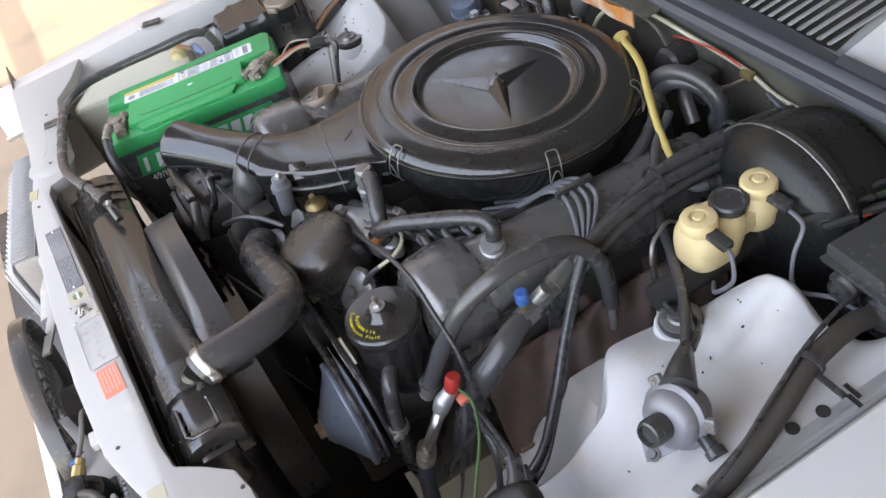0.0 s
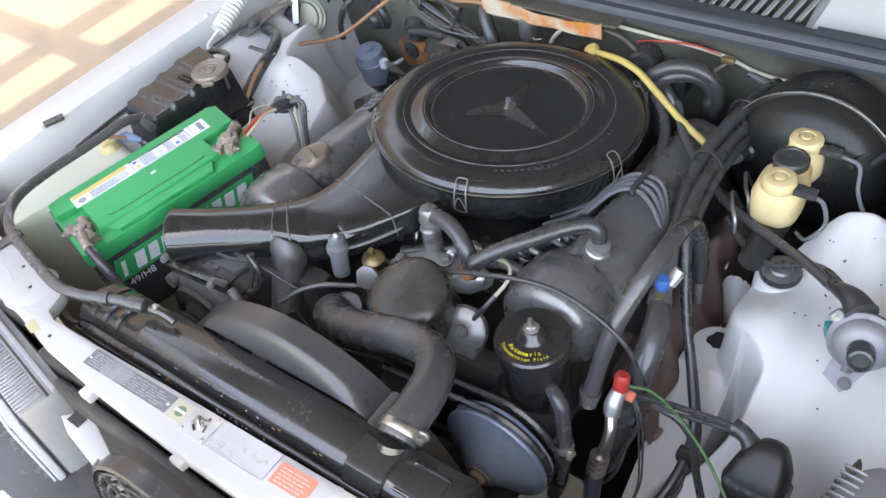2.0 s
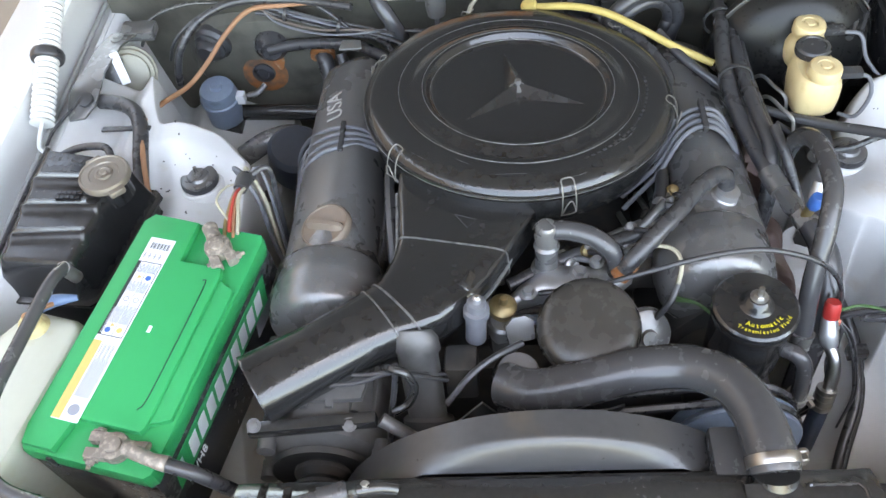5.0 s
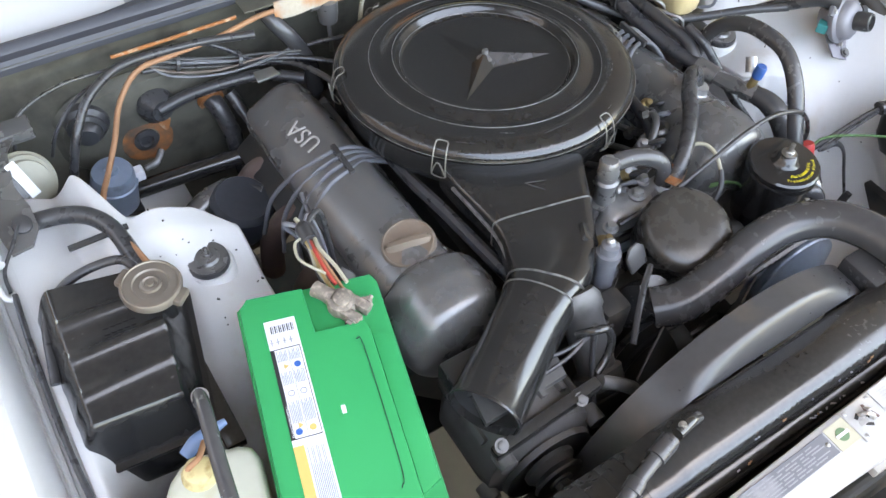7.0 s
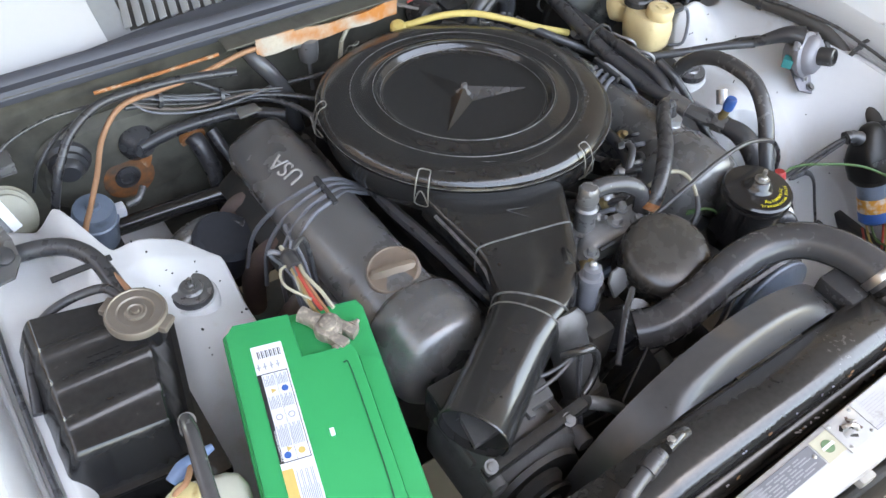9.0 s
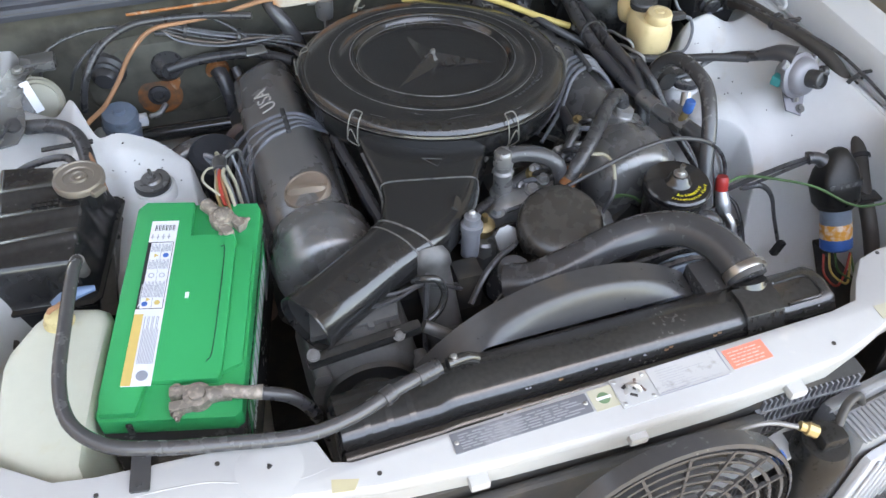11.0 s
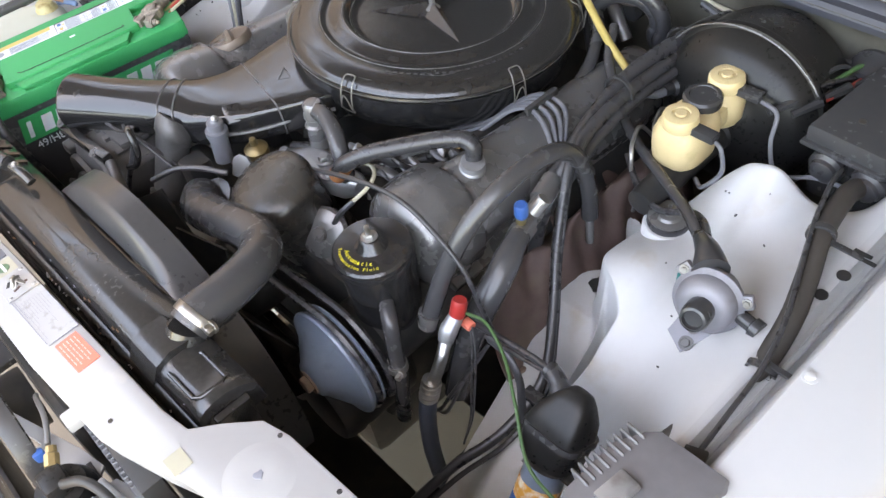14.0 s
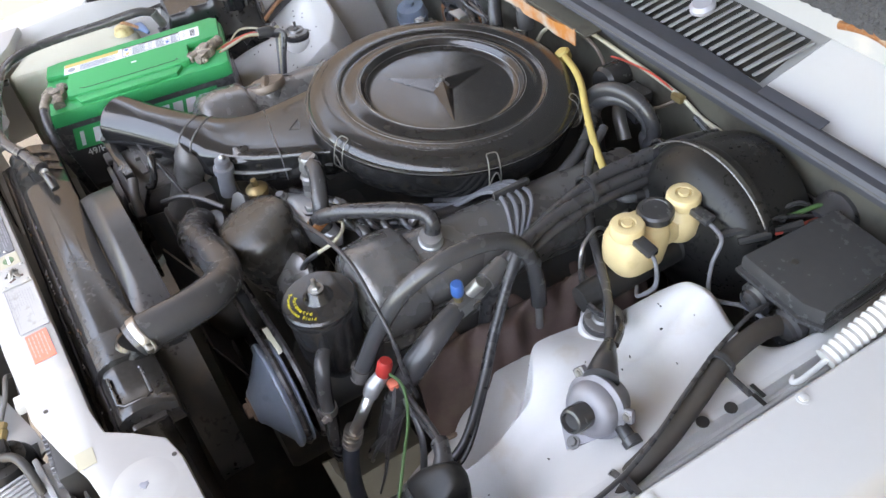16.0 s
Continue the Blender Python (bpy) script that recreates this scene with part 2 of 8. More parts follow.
def slab(outline, z0, z1, bevel=0.003, bm=None, m=None):
    """A flat plate from an outline of (x, y), between two heights."""
    keep = bm or bmesh.new()
    b = bmesh.new()
    face = b.faces.new([b.verts.new((x, y, z0)) for x, y in outline])
    up = bmesh.ops.extrude_face_region(b, geom=[face])
    bmesh.ops.translate(b, verts=[v for v in up["geom"] if isinstance(v, bmesh.types.BMVert)], vec=(0, 0, z1 - z0))
    if bevel:
        bmesh.ops.bevel(b, geom=[e for e in b.edges if abs(e.verts[0].co.z - e.verts[1].co.z) < 1e-6], offset=bevel, segments=2, profile=0.6, affect="EDGES")
    if m is not None:
        bmesh.ops.transform(b, matrix=m, verts=b.verts[:])
    return join(keep, b)


def loft(sections, bm=None, caps=True):
    """A skin over rings of points that all have the same count."""
    bm = bm or bmesh.new()
    skin(bm, [[bm.verts.new(p) for p in ring] for ring in sections], caps)
    return bm


def oval(c, across, up, w, h, power=2.0, n=24):
    """A ring, rounded more squarely as power grows."""
    c, across, up = Vector(c), Vector(across).normalized(), Vector(up).normalized()
    out = []
    for k in range(n):
        a = 2 * math.pi * k / n
        ca, sa = math.cos(a), math.sin(a)
        x, y = math.copysign(abs(ca) ** (2 / power), ca), math.copysign(abs(sa) ** (2 / power), sa)
        out.append(c + across * (w / 2 * x) + up * (h / 2 * y))
    return out


def sheet(f, us, vs, thick=0.0):
    """A surface f(u, v) over two runs of values; thick gives it depth."""
    bm = bmesh.new()
    grid = [[bm.verts.new(f(u, v)) for v in vs] for u in us]
    for a, b in zip(grid, grid[1:]):
        for j in range(len(vs) - 1):
            bm.faces.new((a[j], a[j + 1], b[j + 1], b[j]))
    if thick:
        bmesh.ops.recalc_face_normals(bm, faces=bm.faces[:])
        bmesh.ops.solidify(bm, geom=bm.faces[:], thickness=thick)
    return bm


def span(a, b, n):
    return [a + (b - a) * i / (n - 1) for i in range(n)]


def bolt(at, axis=(0, 0, 1), r=0.007, h=0.005, bm=None, washer=True, stud=0.0):
    bm = bm or bmesh.new()
    if washer:
        lathe([(0, 0), (r * 1.5, 0), (r * 1.5, h * 0.3), (0, h * 0.3)], at, axis, 14, bm)
    lathe([(0, 0), (r, 0), (r, h * 0.85), (r * 0.85, h), (0, h)], at, axis, 6, bm)
    if stud:
        lathe([(0, 0), (r * 0.5, 0), (r * 0.5, h + stud), (0, h + stud + 0.001)], at, axis, 8, bm)
    return bm


def line(name, pts, r, material, label, category="cable", group="", sides=8, straight=False, n=8):
    """A loose cable or hose as a thing of its own."""
    return solo(name, tube(pts, r, sides, n, straight=straight), material, pts[0], label, category, group)


def words(text, size, m, material, name, parent, label="", depth=0.0004):
    """Lettering in the built-in font, as a thin mesh in the pose m."""
    cu = bpy.data.curves.new("lettering", "FONT")
    cu.body, cu.size, cu.extrude, cu.align_x, cu.align_y = text, size, depth, "CENTER", "CENTER"
    tmp = bpy.data.objects.new("lettering", cu)
    me = bpy.data.meshes.new_from_object(tmp)
    bpy.data.objects.remove(tmp)
    bm = bmesh.new()
    bm.from_mesh(me)
    bpy.data.meshes.remove(me)
    bmesh.ops.transform(bm, matrix=m, verts=bm.verts[:])
    return part(name, bm, material, parent, label, smooth=False)


def bump(d, r):
    return math.exp(-(d / r) ** 2)


def step(a, b, x):
    t = min(1.0, max(0.0, (x - a) / (b - a)))
    return t * t * (3 - 2 * t)

# ---- the place: pale floor, with unseen walls and roof added to shape light ----
def apron_height(u, y, s=1):
    """Height of the inner wing over the distance u from the car's middle: wheel arch, strut tower, and on the driver's side a low turret and a flange."""
    arch = 0.79 - 0.40 * step(-0.13, -0.62, y)
    z = arch + (0.845 - arch) * step(0.60 + 0.085 * step(-0.24, -0.36, y), 0.735, u)
    z += 0.012 * bump(math.hypot(u - 0.56, y - 0.02), 0.09) - (0.026 if s > 0 else 0.0) * bump(math.hypot(u - 0.505, y + 0.045), 0.058)
    if s > 0:
        z += 0.062 * bump(u - 0.585, 0.055) * step(-0.06, 0.07, y) * step(0.32, 0.16, y)
    else:
        z += (0.034 + 0.022 * step(0.50, 0.58, u)) * step(-0.11, -0.025, y) * step(0.66, 0.61, u)
        z -= 0.20 * step(0.005, 0.080, y + 0.05 * step(0.50, 0.42, u) - 0.12 * step(0.575, 0.625, u)) * step(0.72, 0.66, u)
    z -= 0.014 * bump(u - 0.575, 0.022) * step(-0.28, -0.14, y) * step(0.12, 0.0, y)
    z -= 0.035 * step(0.53, 0.43, u) * step(-0.45, -0.10, y)
    z -= 0.020 * bump(math.hypot((u - 0.56) * 0.7, y + 0.33), 0.06)
    if s > 0:
        z -= 0.34 * step(0.05, 0.17, y + 0.10 * step(0.56, 0.46, u)) * step(0.72, 0.66, u)
        ub = 0.466 + 0.056 * step(-0.14, -0.21, y) * step(-0.38, -0.25, y)
        soft = 0.007 + 0.022 * step(-0.13, -0.22, y)
        d = math.hypot(u - 0.456, max(0.0, y + 0.135))
        low = 0.30 + (0.366 - 0.80 * max(0.0, -0.180 - y)) * step(0.056, 0.043, d)
        low = max(low, 0.30 + 0.42 * step(0.050, 0.036, math.hypot(u - 0.436, 0.8 * (y - 0.02))))
        z = min(z, low) + (z - min(z, low)) * step(ub - soft, ub + soft, u)
    return z if s > 0 else z - 0.55 * step(0.446, 0.386, u)


solo("ground", sheet(lambda x, y: (x, y, 0.0), span(-60, 60, 9), span(-60, 60, 9), 0), CONCRETE, (0, 0, 0), "pale worn concrete floor under the car", "floor", kind="structure")
RENDERED = surface("pale_render", (0.50, 0.46, 0.40), 0.8, vary=0.1, blotch=1.5, bump=0.2)
# out of view: added to block sun and sky from the east
solo("unseen_wall_east", box((2.4, -1.05, 0), (2.7, 10, 5.0), 0.01), RENDERED, (2.5, 0, 0), "unseen tall plain wall added to block light from the east", "wall", kind="structure")
# out of view: height and brown tone chosen for what black enamel reflects
DARKWALL = surface("unseen_brown_wall", (0.19, 0.145, 0.108), 0.85, vary=0.2, blotch=0.8, second=(0.10, 0.085, 0.07), amount=0.4, bump=0.3)
solo("unseen_wall_west", box((-7.3, -9, 0), (-7.0, 10, 6.0), 0.01), DARKWALL, (-7.1, 0, 0), "unseen brown wall added to darken reflections from the west", "wall", kind="structure")
POST = surface("white_post_paint", (0.5, 0.49, 0.47), 0.6, vary=0.08, blotch=2)
# unseen roof: its edges and dark tone are set to shape light and reflections
CEIL = surface("unseen_brown_roof", (0.16, 0.145, 0.125), 0.8, vary=0.1, blotch=1.2, bump=0.1)
solo("ceiling", box((-2.1, -1.45, 2.9), (2.4, 9, 3.0), 0.01), CEIL, (0, 0, 2.9), "unseen carport roof placed to block the sky over the car", "ceiling", kind="structure")
# out of view: beams and rafters added for the bar shadows they cast
rail = thing("unseen_shadow_beam", (-2.9, 0, 2.9), "unseen pale beams and rafters added to cast shadow bars on the floor", "beam")
part("beam", box((-2.46, -9, 2.86), (-2.32, 9, 3.0), 0.01), POST, rail)
part("beam", box((-3.50, -9, 2.86), (-3.36, 9, 3.0), 0.01), POST, rail)
for k in range(12):
    part("rafter", box((-3.6, -7.86 + 1.4 * k, 2.9), (-2.09, -7.72 + 1.4 * k, 3.0), 0.01), POST, rail)
PEEL = surface("peeling_brown", (0.33, 0.24, 0.19), 0.7, vary=0.4, blotch=80, bump=0.4)
# ---- the car's body ----
car = thing("car_body", (0, -0.6, 0.0), "white saloon car front end with the bonnet open", "car")
edge = [(-0.775, -0.585), (-0.70, -0.620), (-0.645, -0.658), (-0.60, -0.665), (-0.46, -0.672), (-0.372, -0.683), (-0.357, -0.695), (-0.347, -0.724), (-0.325, -0.731), (-0.216, -0.727), (0.0, -0.716), (0.33, -0.702), (0.372, -0.695), (0.395, -0.665), (0.425, -0.633), (0.46, -0.624), (0.775, -0.608),
        (0.775, -0.705), (0.55, -0.716), (0.46, -0.722), (0.415, -0.731), (0.370, -0.748), (0.30, -0.770), (0.15, -0.781), (0.0, -0.783), (-0.15, -0.780), (-0.30, -0.770), (-0.40, -0.752), (-0.5, -0.745), (-0.775, -0.74)]
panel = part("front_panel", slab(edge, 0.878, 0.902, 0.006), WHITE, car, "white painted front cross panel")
for x, y, r in ((0.477, -0.674, 0.0060), (-0.415, -0.712, 0.0036)):
    part("panel_boss", lathe([(0.044, -0.0005), (0.038, 0.0006), (0.030, 0.0022), (0.022, 0.0034), (0.012, 0.0036), (0.006, 0.0032), (0, 0.0030)], (x, y, 0.9015), sides=36), WHITE, car, "shallow pressed swelling")
    part("paint_spot", slab([(x + r * q * math.cos(a * 0.7), y + r * q * math.sin(a * 0.7)) for a, q in enumerate((1.0, 0.7, 0.9, 1.1, 0.6, 0.9, 1.0, 0.8, 0.7))], 0.9046, 0.9056, 0.0002), GREYINK if x > 0 else SOOT, car, "small dark chip in the paint")
part("panel_crease", tube([(-0.60, -0.706, 0.9006), (-0.546, -0.704, 0.9008), (-0.486, -0.709, 0.9010), (-0.445, -0.722, 0.9010), (-0.389, -0.735, 0.9008), (-0.352, -0.732, 0.9006)], 0.0016, 8), WHITE, car, "pressed crease in the front panel")
TAPE = surface("old_masking_tape", (0.40, 0.36, 0.23), 0.6, vary=0.1, bump=0.1)
part("tape_patch", slab([(-0.353, -0.747), (-0.323, -0.755), (-0.331, -0.767), (-0.356, -0.763)], 0.9018, 0.9026, 0), TAPE, car, "patch of yellowed tape", smooth=False)
for x, y in ((0.455, -0.632), (0.55, -0.628), (0.70, -0.645), (-0.47, -0.69), (-0.60, -0.69), (0.30, -0.75), (-0.30, -0.755)):
    part("panel_hole", lathe([(0, 0), (0.003, 0), (0.003, 0.0008), (0, 0.0008)], (x, y, 0.9018), sides=10), SOOT, car, "small dark hole")
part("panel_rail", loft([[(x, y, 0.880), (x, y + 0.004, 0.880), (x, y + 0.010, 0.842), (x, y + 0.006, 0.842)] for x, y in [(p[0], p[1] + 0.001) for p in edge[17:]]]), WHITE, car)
for x in (-0.19, 0.012, 0.235):
    part("panel_tab", box((x - 0.012, -0.790, 0.862), (x + 0.012, -0.766, 0.876), 0.003), WHITE, car)
for s in (-1, 1):
    part("inner_wing", sheet(lambda u, y: (s * u, y, apron_height(u, y, s)), span(0.404 if s > 0 else 0.375, 0.742, 260), span(-0.64, 0.31, 400), 0.002), APRON, car, "white painted inner wing over the wheel arch")
    bm = sheet(lambda u, y: (s * u, y, 0.846 - 0.014 * step(0.744, 0.750, u) * step(0.780, 0.774, u) + 0.046 * step(0.770, 0.792, u) - 0.012 * step(0.83, 0.92, u) - 0.32 * step(0.89, 0.965, u) ** 2 - 0.02 * step(-0.45, -0.80, y)),
               span(0.735, 0.965, 70), span(-0.80, 1.2, 30), 0.002)
    part("front_wing", bm, BODY, car, "white glossy front wing edge")
    part("wing_gutter", tube([(s * 0.764, -0.60, 0.838), (s * 0.764, 0.0, 0.841), (s * 0.764, 0.36, 0.841)], 0.004, 8), WHITE, car, "thin painted gutter bead")
    for y in (-0.44, -0.22, 0.0, 0.22):
        part("wing_bolt", bolt((s * 0.80, y, 0.8915 - 0.02 * step(-0.45, -0.80, y)), r=0.006, h=0.004), BODY, car, "white painted bolt")
    part("wheel_house", box((s * 0.66 - 0.01, -0.62, 0.30), (s * 0.66 + 0.01, 0.32, 0.60), 0.004), SOOT, car)
    part("lamp_bay", sheet(lambda u, z: (s * u, -0.742 - 0.02 * step(0.9, 0.5, z), z), span(0.42, 0.96, 14), span(0.40, 0.876, 14), 0.003), SOOT, car)
    part("chassis_leg", box((s * 0.50 - 0.03, -0.70, 0.33), (s * 0.50 + 0.03, 0.30, 0.43), 0.01), SOOT, car)
# black sheets added in place of deep shade below the engine, with gaps
for x0, x1, y0, y1 in ((-0.68, 0.62, -0.74, -0.44), (-0.68, 0.62, -0.25, 0.31), (-0.68, -0.27, -0.44, -0.25), (-0.14, 0.13, -0.44, -0.25), (0.30, 0.62, -0.44, -0.25)):
    part("dark_bay_floor", sheet(lambda x, y: (x, y, 0.27 + 0.02 * math.sin(9 * x) * math.sin(7 * y)), span(x0, x1, 8), span(y0, y1, 6), 0.004), SOOT, car, "black sheet added to darken the bottom of the engine bay")
# specks of dirt and chipped paint round the strut towers
rng = random.Random(31)
for s, cx, cy, n in ((1, 0.535, -0.06, 11), (-1, 0.515, -0.09, 22), (1, 0.62, -0.28, 4), (-1, 0.60, -0.20, 8)):
    bm = bmesh.new()
    for k in range(n):
        a, far = rng.uniform(0, 6.28), 0.036 + 0.075 * rng.random() ** 1.3
        u, y = cx + far * math.cos(a), cy + far * math.sin(a)
        z = apron_height(u, y, s)
        up = Vector((s * (apron_height(u - 0.004, y, s) - apron_height(u + 0.004, y, s)), apron_height(u, y - 0.004, s) - apron_height(u, y + 0.004, s), 0.008))
        w = rng.choice((0.0007, 0.0009, 0.0012, 0.0024))
        slab([(-w, -0.0006), (-0.2 * w, -0.0011), (w, -0.0005), (0.5 * w, 0.0009), (-0.6 * w, 0.0010)], 0.0, 0.0026, 0, bm, frame_of((s * u, y, z), up, rng.uniform(0, 180)))
    tagged(part("paint_chip", bm, SOOT, car, "dark specks and chips in the white paint", smooth=False), "dark specks and chips in the white paint", kind="stuff")
# small drilled holes and slots in the inner wings
for s, u, y in ((1, 0.745, -0.049), (1, 0.741, -0.089), (-1, 0.72, -0.36), (-1, 0.60, -0.02), (-1, 0.57, -0.13), (1, 0.50, 0.03)):
    part("drilled_hole", lathe([(0, 0), (0.008, 0), (0.008, 0.0015), (0, 0.0015)], (s * u, y, apron_height(min(u, 0.741), y, s) + (0.003 if u < 0.70 else 0.004)), sides=16), SOOT, car, "dark round hole")
part("drain_slot", box((0.733, -0.008, 0.847), (0.755, -0.002, 0.8485), 0.0006), SOOT, car, "dark slot")
part("drain_slot", box((0.745, -0.016, 0.847), (0.764, -0.010, 0.8485), 0.0006), SOOT, car, "dark slot")
# the small capped turret in front of the strut
HOLE = [(0.450 + r * math.cos(a), -0.124 + r * math.sin(a)) for a, r in ((k * 0.5236, (0.016, 0.017, 0.015, 0.018, 0.017, 0.013, 0.016, 0.018, 0.014, 0.016, 0.015, 0.017)[k]) for k in range(12))]
part("ragged_hole", slab(HOLE, 0.6672, 0.6694, 0), SOOT, car, "ragged dark hole in the inner wing")
part("drilled_hole", lathe([(0, 0), (0.011, 0), (0.011, 0.0025), (0, 0.0025)], (-0.428, -0.032, 0.705), (0.95, 0, 0.3), 18), SOOT, car, "dark round hole")
part("drilled_hole", lathe([(0, 0), (0.008, 0), (0.008, 0.003), (0, 0.003)], (0.4045, 0.012, 0.690), (-1, -0.1, 0.15), 16), GREYBOX, car, "grey bolt in the flange")
# bulkhead, seal, cowl
part("bulkhead", sheet(lambda x, z: (x, 0.312 - 0.016 * step(0.895, 0.925, z) - 0.018 * step(0.80, 0.79, z) * bump(x + 0.47, 0.17), z), span(-0.74, 0.74, 70), span(0.30, 0.925, 40), 0.003), FIRE, car, "dusty olive-black bulkhead")
def seal_back(x):
    return 0.358 - 0.036 * step(0.25, 0.62, abs(x))


part("bonnet_seal", loft([[(x, 0.294, 0.910), (x, 0.292, 0.921), (x, 0.299, 0.930), (x, 0.312, 0.931), (x, 0.317, 0.938), (x, 0.324, 0.9405), (x, 0.334 - 0.02 * (0.358 - seal_back(x)), 0.937), (x, seal_back(x), 0.9375), (x, seal_back(x) + 0.001, 0.912)] for x in span(-0.75, 0.75, 40)]), SEAL, car, "wide blue-black rubber bonnet seal")
part("bulkhead_ledge", box((-0.285, 0.257, 0.913), (0.065, 0.300, 0.917), 0.001), FIRE, car)
part("cowl_panel", sheet(lambda x, y: (x, y, 0.920 + 0.33 * (y - 0.34)), span(-0.93, 0.93, 30), span(0.315, 0.62, 14), 0.003), BODY, car, "white cowl panel below the windscreen")
part("seal_flap", box((-0.05, 0, 0), (0.07, 0.026, 0.002), 0.0008, m=Matrix.Translation((0.44, 0.325, 0.934)) @ Matrix.Rotation(math.atan(0.33), 4, "X")), SEAL, car)
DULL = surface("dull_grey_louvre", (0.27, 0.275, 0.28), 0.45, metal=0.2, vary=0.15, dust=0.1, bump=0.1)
grille = part("cowl_vent", sheet(lambda x, y: (x, y, 0.9225 + 0.33 * (y - 0.34)), [-0.40 + i * 0.1 for i in range(8)] + [0.365], span(0.362, 0.464, 4), 0.002), SOOT, car, "dark vent opening with grey louvres")
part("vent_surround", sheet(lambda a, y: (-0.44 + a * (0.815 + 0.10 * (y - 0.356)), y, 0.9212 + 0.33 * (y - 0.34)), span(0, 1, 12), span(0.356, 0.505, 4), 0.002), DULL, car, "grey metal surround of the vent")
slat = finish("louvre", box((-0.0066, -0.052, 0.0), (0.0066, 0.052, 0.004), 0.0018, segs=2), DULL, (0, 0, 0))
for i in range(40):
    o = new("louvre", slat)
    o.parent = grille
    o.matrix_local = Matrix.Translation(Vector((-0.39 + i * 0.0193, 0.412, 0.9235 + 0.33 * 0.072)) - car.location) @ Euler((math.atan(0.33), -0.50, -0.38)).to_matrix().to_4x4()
part("washer_jet", lathe([(0, 0), (0.022, 0), (0.022, 0.006), (0.016, 0.012), (0, 0.013)], (0.175, 0.420, 0.956), (0, -0.3, 1), 24), GREYBOX, car, "grey washer jet")
part("rust_plate", sheet(lambda x, z: (x, 0.2585 + 0.002 * math.sin(70 * x), z + 0.006 * math.sin(23 * x) * (z > 0.9)), span(-0.235, 0.035, 30), span(0.884, 0.913, 5), 0.003), FLAKE, car, "bare flange with orange rust and flaking paint")
part("rust_edge", tube([(-0.50, 0.258, 0.913), (-0.42, 0.256, 0.914), (-0.30, 0.257, 0.914)], 0.003, 6), RUST, car)
# pressed bulges, grommets and rust on the bulkhead
part("bulkhead_boss", loft([oval((-0.47, y, 0.745), (1, 0, 0), (0, 0, 1), w, h, 2.6, 32) for y, w, h in ((0.305, 0.30, 0.19), (0.288, 0.27, 0.165), (0.284, 0.22, 0.13))]), FIRE, car)
part("rust_ring", lathe([(0.020, 0), (0.047, 0), (0.040, 0.003), (0.021, 0.003)], (-0.479, 0.2855, 0.714), (0, -1, 0.05), 20), surface("patchy_rust", (0.24, 0.085, 0.025), 0.8, vary=0.6, grain=160, blotch=13, second=(0.05, 0.042, 0.035), amount=0.62, bump=0.5), car, "patchy ring of orange rust")
part("rust_patch", sheet(lambda a, r: (-0.445 + r * math.cos(a) * 0.6, 0.2812, 0.742 + r * math.sin(a) * (1 + 0.3 * math.sin(3 * a))), span(0, 2 * math.pi, 16), (0.0005, 0.018), 0.001), RUST, car, "patch of orange rust")
part("grommet", lathe([(0.0, 0), (0.020, 0), (0.021, 0.006), (0.012, 0.009), (0.010, 0.004), (0, 0.004)], (-0.482, 0.285, 0.714), (0, -1, 0.05), 20), RUBBER, car, "black rubber grommet")
part("cable_boot", lathe([(0, 0), (0.032, 0), (0.031, 0.010), (0.024, 0.018), (0.018, 0.028), (0, 0.028)], (-0.452, 0.286, 0.778), (0.2, -1, 0.1), 24), RUBBER, car, "black rubber cable boot")
part("cable_boot", lathe([(0, 0), (0.036, 0), (0.036, 0.015), (0.030, 0.022), (0.030, 0.027), (0.024, 0.031), (0.024, 0.036), (0.017, 0.045), (0, 0.046)], (-0.560, 0.300, 0.785), (-0.25, -1, -0.1), 24), RUBBER, car, "black ribbed rubber boot")
part("loom_boot", lathe([(0, 0), (0.036, 0), (0.036, 0.01), (0.028, 0.02), (0.026, 0.035), (0.018, 0.045), (0, 0.046)], (0.585, 0.308, 0.845), (0.0, -1, 0.1), 24), RUBBER, car, "black rubber loom grommet")

# bonnet standing open on its rear hinges
BT = Matrix.Translation((0, 0.470, 0.972)) @ Matrix.Rotation(radians(-6), 4, "X")
bonnet = thing("bonnet", (0, 0.47, 0.972), "open white bonnet with a black insulation pad inside", "bonnet")
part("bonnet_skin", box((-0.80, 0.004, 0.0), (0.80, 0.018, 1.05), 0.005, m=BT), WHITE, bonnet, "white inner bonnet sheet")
part("rust_edge", tube([BT @ Vector((x, 0.003, 0.030 + 0.008 * math.sin(31 * x))) for x in span(0.40, 0.74, 20)], 0.007, 8), RUST, bonnet, "rusty lower bonnet edge")
pad = surface("woven_black_pad", (0.06, 0.06, 0.063), 0.8, vary=0.4, grain=260, bump=1.0, depth=0.004)
part("insulation_pad", sheet(lambda x, z: BT @ Vector((x, -0.004 - 0.004 * math.sin(x * 300) * math.sin(z * 300), z)), span(-0.72, 0.72, 220), span(0.04, 0.25, 60) + span(0.27, 1.0, 6)), pad, bonnet, "black woven insulation pad")

PALEINK = surface("pale_grey_print", (0.31, 0.315, 0.33), 0.45, vary=0.1, bump=0.0)
PALECREAM = surface("pale_cream_paper", (0.40, 0.38, 0.29), 0.5, vary=0.1, blotch=30, bump=0.0)
FADED = surface("faded_print", (0.25, 0.255, 0.27), 0.5, vary=0.15, bump=0.0)
FADEDRED = surface("faded_pink_print", (0.78, 0.42, 0.36), 0.5, vary=0.1, bump=0.0)
